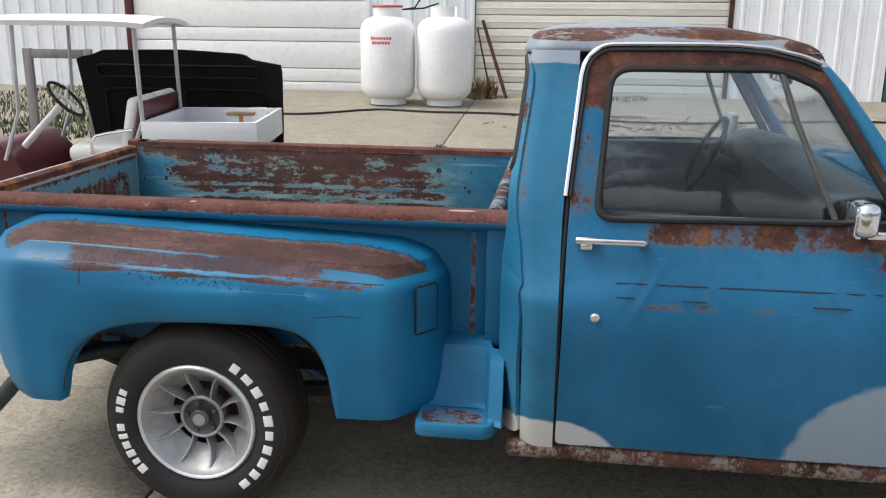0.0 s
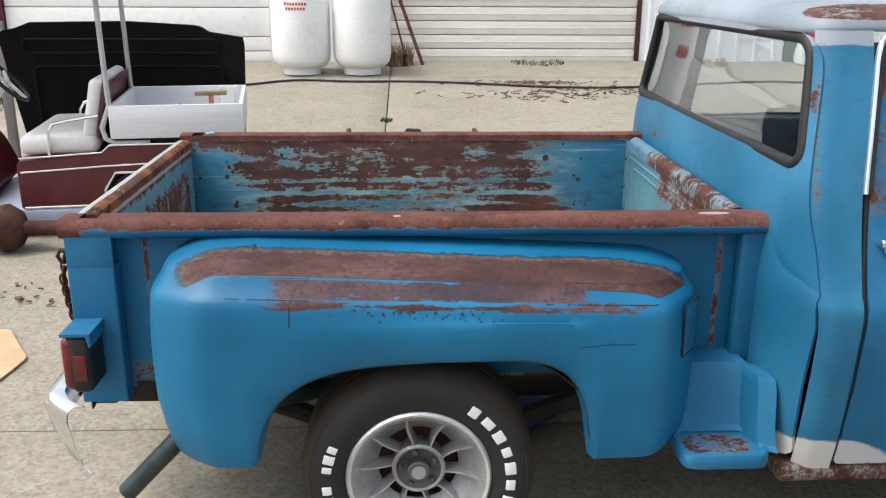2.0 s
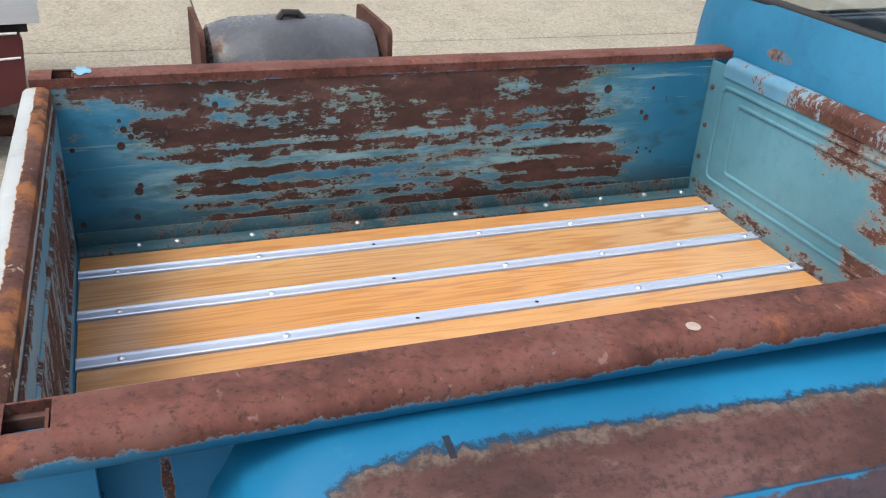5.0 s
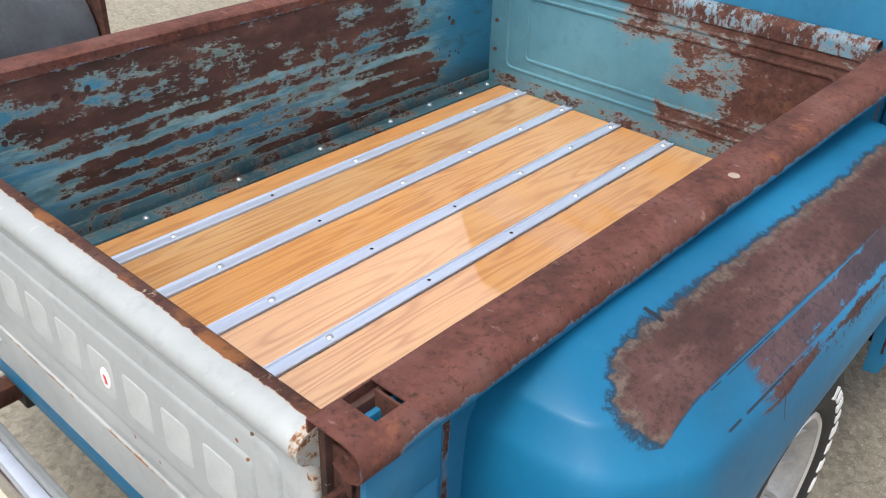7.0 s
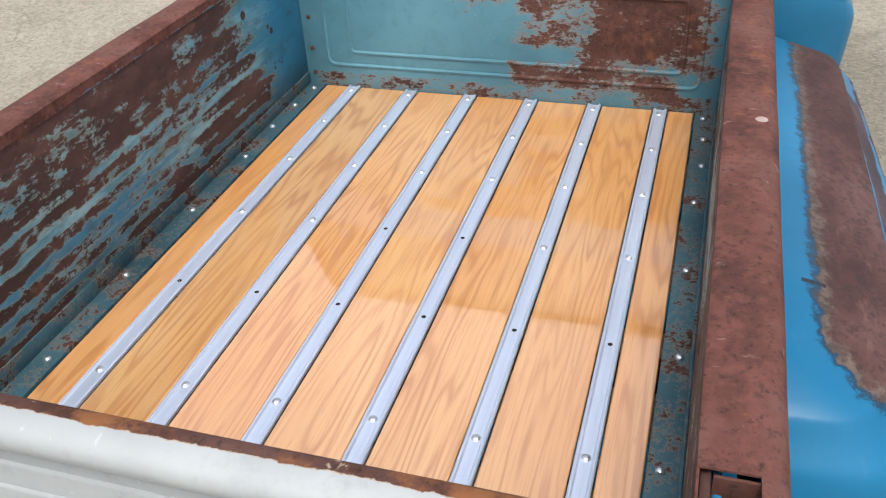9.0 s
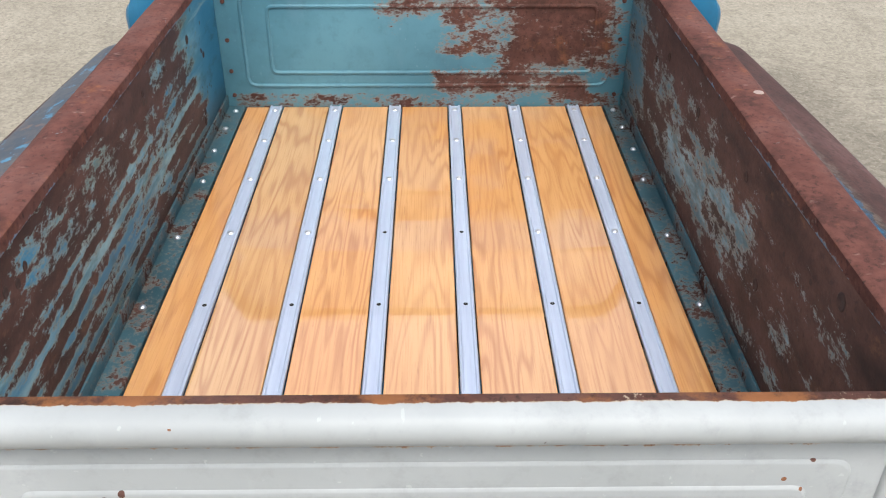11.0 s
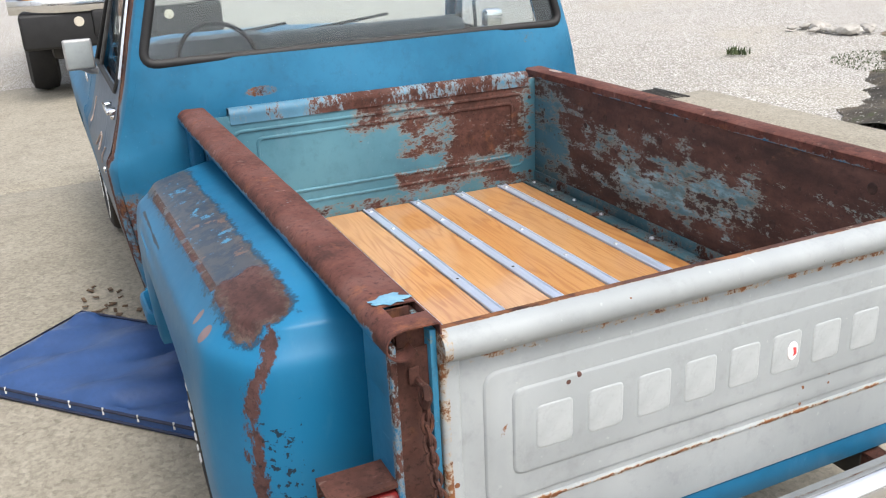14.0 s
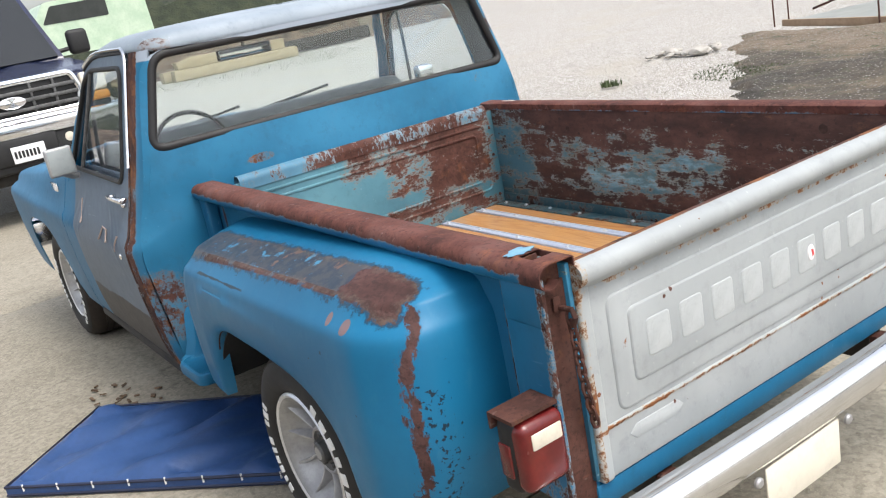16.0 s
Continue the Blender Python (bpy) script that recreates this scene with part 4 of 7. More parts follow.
# step-side rear fender
def fender(s, material):
    XA, XB, YI, XC = 0.264, 1.768, 0.645, 0.98
    # plan of the skirt: rear face, ridge, slanting corner facet, long side, rounded front corner
    plan = [(XA, YI), (0.2642, 0.70), (0.2655, 0.76), (0.269, 0.81), (0.274, 0.838), (0.281, 0.858), (0.290, 0.873), (0.302, 0.885), (0.327, 0.9035), (0.355, 0.9215), (0.385, 0.9385), (0.405, 0.9485), (0.42, 0.9535), (0.44, 0.9565), (0.47, 0.958)]
    n = 104
    plan += [(0.47 + 1.10 * k / n, 0.958 - 0.020 * (k / n) ** 1.2 + 0.006 * math.sin(math.pi * k / n)) for k in range(1, n + 1)]
    plan += [(1.60, 0.9345), (1.622, 0.926), (1.642, 0.910), (1.662, 0.886), (1.684, 0.857), (1.712, 0.820), (1.735, 0.788), (1.752, 0.755), (1.763, 0.71), (XB, YI)]
    # profile: skirt, soft crease, narrow band, sharp crease, broad sloping top
    rings = [(0.020, 0.385), (0.012, 0.41), (0.006, 0.47), (0.002, 0.55), (0.0, 0.64), (0.001, 0.71), (0.004, 0.765), (0.008, 0.80), (0.012, 0.821), (0.016, 0.832), (0.022, 0.841), (0.030, 0.848), (0.046, 0.863), (0.058, 0.877), (0.066, 0.888), (0.070, 0.8925), (0.075, 0.8955), (0.10, 0.905), (0.14, 0.917), (0.19, 0.930), (0.24, 0.939), (0.31, 0.944)]

    def arch(x):
        u = (x - 1.02) / ((0.428 if s < 0 else 0.458) if x > 1.02 else 0.482)
        e = 6.0 if x > 1.02 else 3.6
        return 0.30 if abs(u) >= 1 else 0.30 + ((0.378 if s < 0 else 0.366) - 0.02 * max(0.0, -u)) * (1 - abs(u) ** e) ** (1 / 2.9)

    rows = []
    for ins, z in rings:
        row = []
        for px, py in plan:
            k = ins / (0.958 - YI)
            x = XC + (px - XC) * (1 - 0.62 * ins / 0.73)
            y = max(YI + 0.004, YI + (py - YI) * (1 - k))
            if px < 0.5:
                x += 0.9 * max(0.0, 0.60 - z) ** 2 * (0.5 - px) / 0.25
            zz = z - 0.034 * (max(0.45, px) - 0.8) * smooth01((z - 0.70) / 0.14)
            lo = arch(px) if py > YI + 0.16 else 0.3
            if lo > 0.385 and z < 0.80:
                zz = lo + (zz - 0.385) * (0.80 - lo) / 0.415
            row.append(Vector((x, y, zz)))
        rows.append(row)
    # turned-in lip along the lower edge
    lip = [Vector((p.x + (0.012 if 0.3 < p.x < 0.99 else -0.012 if p.x < 1.6 and p.x > 0.99 else 0), max(YI, p.y - 0.03), p.z + 0.003)) for p in rows[0]]
    bm = B()
    grid(bm, [lip] + rows)
    thicken(bm, bm.faces[:], 0.0025)
    f = part("rear_fender", flip(bm) if s < 0 else bm, material, truck, "rounded blue step-side rear fender, rusted along the top", angle=50)
    bm = B()
    tube(bm, [(XA + 0.004, YI + 0.006, 0.42), (XA + 0.012, YI + 0.006, 0.80), (XA + 0.04, YI + 0.006, 0.885), (XA + 0.12, YI + 0.006, 0.942)], 0.006, 6)
    part("seam_welt", flip(bm) if s < 0 else bm, M_black, f)
    bm = B()
    tube(bm, [p + Vector((0, -0.004, 0.001)) for p in rows[0] if 0.55 < p.x < 1.44 and p.y > 0.85], 0.0035, 6)
    part("arch_lip", flip(bm) if s < 0 else bm, M_rust, f, "rusty lip of the wheel arch")
    # inner wheel house, coloured near-black to paint the shade inside the arch
    bm = B()
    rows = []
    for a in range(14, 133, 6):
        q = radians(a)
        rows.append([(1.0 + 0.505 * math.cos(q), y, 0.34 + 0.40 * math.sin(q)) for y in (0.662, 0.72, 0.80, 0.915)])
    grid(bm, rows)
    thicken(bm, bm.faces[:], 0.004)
    part("wheel_house", flip(bm) if s < 0 else bm, M_recess_shade, f)
    return f


fender_r, fender_l = fender(-1, M_fender_r), fender(1, M_fender_l)
# fuel door in the slanting front face of the fender
FUEL = Matrix.Translation((1.7105, -0.8235, 0.725)) @ Matrix.Rotation(math.atan2(0.8, 0.6), 4, "Z")
bm = B()
box(bm, -0.043, 0.043, -0.004, 0.002, -0.073, 0.073, 0.004, m=FUEL)
fuel = part("fuel_door", bm, M_blue, fender_r, "blue fuel door with a dark gap")
bm = B()
tube(bm, [FUEL @ Vector((p[0], -0.001, p[1])) for p in rounded([(-0.046, -0.076), (0.046, -0.076), (0.046, 0.076), (-0.046, 0.076)], 0.014)], 0.0028, 6, close=True)
part("gap", bm, M_recess_shade, fuel)


def side_step(s):
    bm = B()
    # riser in the corner and the tread
    plan = rounded([(1.69, 0.655), (1.945, 0.655), (1.945, 0.88), (1.92, 0.945), (1.69, 0.945)], [0.005, 0.005, 0.05, 0.05, 0.04], 5)
    rows = []
    c = Vector((1.83, 0.80))
    for z, k in ((0.352, 0.93), (0.358, 0.99), (0.37, 1.0), (0.386, 1.0), (0.396, 0.97), (0.399, 0.90), (0.393, 0.84), (0.391, 0.5)):
        rows.append([(c.x + (p[0] - c.x) * k, c.y + (p[1] - c.y) * k, z) for p in plan])
    vs = grid(bm, rows, close_v=True)
    bm.faces.new(vs[0]), bm.faces.new(vs[-1])
    st = part("side_step", flip(bm) if s < 0 else bm, M_step, truck, "blue pressed-steel side step with scuffed tread")
    bm = B()
    rows = []
    for y, z in ((0.655, 0.588), (0.70, 0.586), (0.73, 0.578), (0.745, 0.555), (0.762, 0.45), (0.78, 0.405), (0.80, 0.395)):
        rows.append([(1.70, y, z), (1.75, y, z), (1.88, y, z), (1.896, y + 0.012, z), (1.912, y + 0.10, z), (1.955, y + 0.12, z)])
    rows = [[Vector((p[0], min(p[1], 0.93), p[2] - (0.05 * (p[1] - y) if p[0] > 1.9 else 0))) for p in r] for (y, z), r in zip(((0.655, 0.588), (0.70, 0.586), (0.73, 0.578), (0.745, 0.555), (0.762, 0.45), (0.78, 0.405), (0.80, 0.395)), rows)]
    grid(bm, rows)
    thicken(bm, bm.faces[:], 0.004)
    part("riser", flip(bm) if s < 0 else bm, M_blue, st)
    return st



side_step(-1), side_step(1)


# wheels: local origin at the hub face, outward is -y
def wheel(x, y, z, s):
    m = (pose(x, y, z) if s < 0 else pose(x, y, z, 0, 0, 180)) @ Matrix.Scale(0.955, 4)
    bm = B()
    lathe(bm, [(0.196, 0.17), (0.205, 0.165), (0.20, 0.10), (0.13, 0.06), (0.118, 0.034), (0.150, 0.004), (0.174, -0.034), (0.186, -0.05), (0.200, -0.056), (0.207, -0.050), (0.207, -0.036), (0.203, -0.03)], 48)
    lathe(bm, [(0.075, 0.06), (0.078, 0.0), (0.072, -0.006), (0.0655, -0.003)], 36)
    w = part("wheel", bm, M_alloy, truck, "ten-spoke dull alloy wheel", m=m)
    bm = B()
    lathe(bm, [(0.066, -0.002), (0.058, 0.004), (0.034, 0.006), (0.033, -0.02), (0.028, -0.024), (0.0005, -0.024)], 32)
    for k in range(5):
        a = 2 * math.pi * k / 5 + 0.5
        lathe(bm, [(0.0095, 0.005), (0.0095, -0.006), (0.007, -0.009), (0.0005, -0.009)], 8, (0.052 * math.cos(a), 0, 0.052 * math.sin(a)))
    part("hub", bm, M_alloy_dark, w, "dark hub with five lug nuts")
    bm = B()
    lathe(bm, [(0.021, -0.023), (0.021, -0.026), (0.0005, -0.0265)], 24)
    part("centre_cap", bm, M_alloy, w)
    bm = B()
    lathe(bm, [(0.165, 0.075), (0.08, 0.075), (0.02, 0.075)], 32)
    part("brake_drum", bm, M_rust, w)
    spoke = None
    for k in range(10):
        q = pose(0, 0, 0, 0, 36 * k + 8, 0)
        if not spoke:
            bm = B()
            rows = []
            for i in range(7):
                t = i / 6
                r, off = 0.071 + 0.106 * t, 0.010 * math.sin(t * 2.6) - 0.003
                front, back, hw = -0.002 - 0.036 * t ** 1.5, 0.045 - 0.02 * t, 0.0038 + 0.0018 * t
                rows.append([(r, back, off - hw - 0.004), (r, front + 0.004, off - hw), (r, front, off - hw * 0.6), (r, front, off + hw * 0.6), (r, front + 0.004, off + hw), (r, back, off + hw + 0.003)])
            vs = grid(bm, rows, close_v=True)
            bm.faces.new(vs[0]), bm.faces.new(vs[-1])
            spoke = part("spoke", bm, M_alloy, w, m=q)
        else:
            same_mesh(spoke, q, w)
    bm = B()
    prof = [(0.203, -0.038), (0.212, -0.052), (0.225, -0.062), (0.255, -0.070), (0.285, -0.068), (0.308, -0.056), (0.324, -0.036), (0.333, -0.015), (0.337, 0.0)]
    for g0 in (0.02, 0.055, 0.09, 0.125):
        prof += [(0.338, g0), (0.330, g0 + 0.003), (0.330, g0 + 0.008), (0.338, g0 + 0.011)]
    prof = prof[:6] + [(0.318, -0.04), (0.326, -0.01), (0.329, 0.02), (0.329, 0.12)]
    prof += [(0.322, 0.135), (0.308, 0.15), (0.28, 0.16), (0.22, 0.16), (0.20, 0.15)]
    lathe(bm, prof, 56)
    ty = part("tyre", bm, M_tyre, w, "raised-letter black tyre")
    bm = B()
    lathe(bm, [(0.306, -0.055), (0.311, -0.0565), (0.3255, -0.036), (0.3335, -0.014), (0.3365, 0.0)] + [q for g0 in (0.02, 0.055, 0.09, 0.125) for q in ((0.337, g0), (0.330, g0 + 0.003), (0.330, g0 + 0.008), (0.337, g0 + 0.011))] + [(0.330, 0.135), (0.312, 0.15)], 72)
    part("tread", bm, M_tread, ty, "dusty brown tread")
    bm = B()
    lathe(bm, [(0.193, -0.054), (0.196, -0.057), (0.202, -0.0590), (0.2085, -0.0525), (0.2085, -0.036)], 56)
    part("rim_lip", bm, M_lip, w, "bright machined rim lip")
    # raised white marks on the sidewall as plain bars
    letter = None
    for start, count, pitch in ((36, 10, 11.6), (228, 10, 7.2)):
        for k in range(count):
            a = radians(start + pitch * k)
            q = Matrix.Rotation(a, 4, "Y") @ pose(0, -0.0705, 0.262) @ Matrix.Diagonal(((1.55 if start < 200 else 1.05) + 0.22 * math.sin(k * 2.3 + start), 1, 0.96 + 0.08 * math.cos(k * 3.1), 1))
            if start > 200 and k == 6:
                continue
            if not letter:
                bm = B()
                box(bm, -0.0115, 0.0115, -0.001, 0.006, -0.0155, 0.0155, 0.004, 2)
                letter = part("white_mark", bm, M_white_rubber, ty, m=q)
            else:
                same_mesh(letter, q, ty)
    return w


wheel(0.976, -0.852, 0.322, -1)
wheel(0.976, 0.836, 0.322, 1)
wheel(3.96, -0.84, 0.322, -1)
wheel(3.96, 0.84, 0.322, 1)

# rear bumper, lamps, plate, exhaust, underbody
bm = B()
rows = []
for i in range(41):
    t = -1 + 2 * i / 40
    y = 0.80 * t
    bend = max(0.0, abs(t) - 0.80) / 0.20
    x = -0.09 + 0.02 * t * t + 0.10 * bend ** 2
    y -= 0.02 * bend * math.copysign(1, t)
    lo = 0.10 * smooth01(bend)
    ring = []
    for dx, z in ((0.035, 0.487), (0.012, 0.490), (-0.004, 0.487), (-0.016, 0.477), (-0.024, 0.462), (-0.027, 0.443), (-0.024, 0.422), (-0.014, 0.404 - lo * 0.4), (0.002, 0.390 - lo * 0.8), (0.02, 0.380 - lo)):
        ring.append((x + dx, y, z))
    rows.append(ring)
grid(bm, rows)
thicken(bm, bm.faces[:], 0.004)
bumper = part("rear_bumper", bm, M_chrome, truck, "chrome rear bumper, rusty behind, with curved ends")
for s in (-1, 1):
    bm = B()
    box(bm, -0.06, 0.10, s * 0.43 - 0.025, s * 0.43 + 0.025, 0.37, 0.415, 0.005)
    part("bracket", bm, M_rust, bumper, "rusty bumper bracket")
bm = B()
box(bm, -0.100, -0.095, -0.01, 0.27, 0.275, 0.392, 0.004)
plate = part("licence_plate", bm, simple("plate_cream", (0.62, 0.58, 0.48), (0.7, 0.66, 0.56), 5, 0.5), bumper, "cream licence plate, blank and rusty at the edges")
for y in (-0.045, 0.30):
    bm = B()
    lathe(bm, [(0.013, 0.0), (0.013, -0.006), (0.009, -0.010), (0.0005, -0.010)], 16, (-0.098, y, 0.375), "X")
    part("plate_lamp", bm, M_alloy, bumper)


def tail_lamp(s):
    bm = B()
    box(bm, 0.045, 0.105, 0.708, 0.834, 0.562, 0.726, 0.02, 4)
    la = part("tail_lamp", flip(bm) if s < 0 else bm, M_black, truck, "red tail lamp in a black housing under a steel bracket", m=pose(0, -0.010 * s, -0.014))
    bm = B()
    box(bm, 0.024, 0.074, 0.712, 0.830, 0.566, 0.722, 0.024, 5)
    part("red_lens", flip(bm) if s < 0 else bm, M_lamp_red, la)
    bm = B()
    box(bm, 0.06, 0.095, 0.829, 0.838, 0.60, 0.675, 0.004, 2)
    part("side_lens", flip(bm) if s < 0 else bm, M_lamp_red, la)
    bm = B()
    box(bm, 0.0215, 0.034, 0.728, 0.806, 0.662, 0.698, 0.004, 2)
    part("clear_lens", flip(bm) if s < 0 else bm, M_lamp_clear, la)
    bm = B()
    prism(bm, [(0.034, 0.737), (0.034, 0.729), (0.10, 0.729), (0.106, 0.70), (0.112, 0.70), (0.112, 0.737)], "xz", 0.702, 0.838)
    part("bracket", flip(bm) if s < 0 else bm, M_rust if s > 0 else M_blue, la)


tail_lamp(-1), tail_lamp(1)


def chain(s):
    bm = B()
    pts = [Vector((0.01, 0.665, 0.885)), Vector((0.0, 0.668, 0.82)), Vector((0.003, 0.662, 0.77)), Vector((0.008, 0.652, 0.71)), Vector((0.012, 0.640, 0.65))]
    n = 13
    for i in range(n):
        t = i / (n - 1) * (len(pts) - 1)
        k = min(int(t), len(pts) - 2)
        p, d = pts[k].lerp(pts[k + 1], t - k), (pts[k + 1] - pts[k]).normalized()
        side = Vector((1, 0, 0)) if i % 2 else Vector((0, 1, 0))
        ring = [p + d * 0.018 * math.cos(a) + side * 0.009 * math.sin(a) for a in [2 * math.pi * j / 12 for j in range(12)]]
        tube(bm, ring, 0.0035, 6, close=True)
    tube(bm, [(0.04, 0.665, 0.90), (0.0, 0.668, 0.905), (-0.008, 0.668, 0.89), (0.0, 0.668, 0.872), (0.01, 0.665, 0.88)], 0.006, 8)
    part("tailgate_chain", flip(bm) if s < 0 else bm, M_rust, truck, "rusty tailgate chain hanging from a hook")


chain(1), chain(-1)
bm = B()
tube(bm, [(0.75, -0.60, 0.46), (0.55, -0.70, 0.465), (0.42, -0.77, 0.45), (0.31, -0.80, 0.395), (0.155, -0.80, 0.232)], 0.028, 16, caps=False)
thicken(bm, bm.faces[:], 0.003)
part("exhaust_pipe", bm, simple("exhaust_steel", (0.022, 0.035, 0.040), (0.055, 0.07, 0.07), 12, 0.5, 0.5), truck, "dull steel exhaust tail pipe")
bm = B()
for s in (-1, 1):
    box(bm, 0.05, 4.6, s * 0.43 - 0.03, s * 0.43 + 0.03, 0.34, 0.45, 0.006)
tube(bm, [(0.985, -0.75, 0.335), (0.985, 0.75, 0.335)], 0.04, 14)
lathe(bm, [(0.0005, -0.14), (0.10, -0.11), (0.14, 0.0), (0.10, 0.11), (0.0005, 0.14)], 20, (0.985, 0, 0.335), "X")
for s in (-1, 1):
    tube(bm, [(0.40, s * 0.50, 0.40), (0.70, s * 0.52, 0.30), (0.985, s * 0.52, 0.28), (1.3, s * 0.52, 0.30), (1.6, s * 0.50, 0.40)], 0.03, 8)
box(bm, 2.0, 4.4, -0.35, 0.35, 0.25, 0.42, 0.04)
part("chassis", bm, M_dark, truck, "dark chassis frame and axle")


# small scars: chips, rust holes, remains of pinstripes
bm = B()
lathe(bm, [(0.011, 0.0), (0.010, 0.0009), (0.0005, 0.001)], 10, axis="Z")
M_chip = simple("pale_chip", (0.27, 0.21, 0.18), (0.34, 0.27, 0.24), 40, 0.6)
part("paint_chip", bm, M_chip, side_r, m=pose(0.922, -0.69, RAIL_Z + 0.001))
bm = B()
lathe(bm, [(0.03, 0.0), (0.024, 0.0009), (0.0005, 0.001)], 10, axis="Z")
part("paint_chip", bm, M_chip, side_r, m=pose(1.80, -0.678, RAIL_Z + 0.001) @ Matrix.Diagonal((1.5, 0.5, 1, 1)))
bm = B()
lathe(bm, [(0.013, 0.0), (0.011, -0.0012), (0.006, -0.0006), (0.0005, -0.0004)], 12)
rh = part("rust_spot", bm, M_rustspot, side_l, m=pose(1.536, WALL_Y, 0.901))
for x, z, k in ((1.678, 0.807, 1.1), (1.66, 0.825, 0.8), (0.2, 0.823, 1.2), (0.225, 0.845, 0.9), (0.24, 0.86, 1.3), (0.21, 0.865, 1.0), (0.354, 0.917, 1.2), (0.395, 0.905, 1.1), (0.43, 0.915, 1.0), (0.592, 0.923, 1.0), (0.23, 0.70, 1.3), (0.235, 0.715, 0.9), (1.60, 0.635, 1.5), (1.61, 0.66, 1.2), (0.09, 0.62, 0.9), (0.22, 0.63, 1.0), (1.12, 0.92, 0.9), (1.3, 0.91, 0.8)):
    same_mesh(rh, pose(x, WALL_Y, z) @ Matrix.Diagonal((k * 0.62, 1, k * 0.7, 1)), side_l)
for x, z, k in ((0.3, 0.93, 1.2), (0.75, 0.9, 0.9), (1.1, 0.88, 1.0), (1.52, 0.85, 0.8), (1.4, 0.9, 0.9), (0.6, 0.75, 1.0)):
    same_mesh(rh, pose(x, -WALL_Y, z, 0, 0, 180) @ Matrix.Diagonal((k, 1, k, 1)), side_r)


bm = B()
pts = [(0.052 + 0.02 * math.cos(a) * (1 + 0.5 * noise.noise((3 * math.cos(a), 3 * math.sin(a), 1))), 0.03 * math.sin(a) * (1 + 0.6 * noise.noise((2 * math.cos(a), 4 * math.sin(a), 5)))) for a in [2 * math.pi * i / 26 for i in range(26)]]
prism(bm, pts, "xy", 0.0, 0.0008)
part("paint_flake", bm, simple("sky_blue_flake", (0.10, 0.26, 0.38), (0.17, 0.33, 0.43), 30, 0.6), side_l, "patch of old light blue paint", m=pose(0.082, 0.668, RAIL_Z + 0.0012))


# ---------------------------------------------------------------- cab
BODY = [(0.30, 0.895), (0.42, 0.925), (0.60, 0.95), (0.74, 0.961), (0.80, 0.963), (0.825, 0.957), (0.85, 0.938), (0.95, 0.905), (1.04, 0.88), (1.10, 0.862), (1.25, 0.822), (1.45, 0.765), (1.52, 0.742), (1.6, 0.72)]


def body_y(z):
    if z <= BODY[0][0]:
        return BODY[0][1]
    for (z0, y0), (z1, y1) in zip(BODY, BODY[1:]):
        if z <= z1:
            return y0 + (y1 - y0) * (z - z0) / (z1 - z0)
    return BODY[-1][1]


def back_x(z):
    """How far forward the cab's rear face stands at a height."""
    return 1.945 + (0.045 * smooth01((z - 1.0) / 0.5) if z > 1.0 else -0.012 * smooth01((1.0 - z) / 0.15))


def low_round(z):
    """The rear corners of the cab are rounder below the belt line."""
    return 1.0 - smooth01((z - 0.72) / 0.42)


def on_side(s):
    def place(x, z):
        y = body_y(z)
        k = low_round(z)
        r = 0.055 + 0.075 * k
        e = max(0.0, (back_x(z) + r - x) / r)
        y -= (0.05 + 0.11 * k) * e * e
        y -= 0.03 * max(0.0, x - 4.0) ** 2
        return Vector((x, s * y, z))
    return place


def sheet(bm, outline, place, thick, n_in=6, n=80):
    """A full panel inside an outline: rings that shrink to its middle."""
    o = resample(outline, n)
    c = sum(o, Vector((0, 0))) / n
    rows = [[place(*p.lerp(c, k / n_in * 0.995)) for p in o] for k in range(n_in + 1)]
    grid(bm, rows, close_v=True)
    thicken(bm, bm.faces[:], thick)


def panel_rows(bm, xs, zs, place, thick):
    grid(bm, [[place(x(z) if callable(x) else x, z) for z in zs] for x in xs])
    thicken(bm, bm.faces[:], thick)


ZS = [0.33, 0.38, 0.45, 0.55, 0.65, 0.74, 0.79, 0.81, 0.828, 0.85, 0.9, 0.97, 1.04, 1.1, 1.2, 1.3, 1.4, 1.46, 1.5]
# back wall with the rear window opening
bm = B()
bo = rounded([(-0.885, 0.36), (0.885, 0.36), (0.935, 0.80), (0.86, 1.06), (0.742, 1.496), (-0.742, 1.496), (-0.86, 1.06), (-0.935, 0.80)], [0.03, 0.03, 0.05, 0.05, 0.10, 0.10, 0.05, 0.05])
RW = rounded([(-0.805, 1.158), (0.805, 1.158), (0.71, 1.478), (-0.71, 1.478)], 0.055, 6)


def on_back(y, z):
    w = body_y(z)
    k = low_round(z)
    r = 0.075 + 0.065 * k
    e = max(0.0, (abs(y) - (w - r)) / r)
    return Vector((back_x(z) + (0.03 + 0.07 * k) * e * e + 0.018 * (y / 0.9) ** 2, y, z))


holed_sheet(bm, bo, RW, on_back, 0.012, 96, 7)
cab = part("cab", bm, M_cab, truck, "blue cab with chalky roof and rusted door frames")
bm = B()
tube(bm, [on_back(p[0], p[1]) + Vector((-0.003, 0, 0)) for p in RW], 0.0165, 10, close=True)
rwin = part("rear_window", bm, M_black, cab, "rear window glass in a black rubber seal")
bm = B()
sheet(bm, rounded([(-0.801, 1.161), (0.801, 1.161), (0.707, 1.475), (-0.707, 1.475)], 0.052, 6), lambda y, z: on_back(y, z) + Vector((0.006, 0, 0)), 0.004, 5)
pane = part("pane", bm, M_glass, rwin)
pane.visible_shadow = False
# pressed line across the back wall
bm = B()
tube(bm, [on_back(y, 1.0 if abs(y) < 0.8 else 0.995) + Vector((0.002, 0, 0)) for y in [-0.88 + 1.76 * i / 30 for i in range(31)]], 0.005, 6)
part("pressed_line", bm, M_cab, cab)

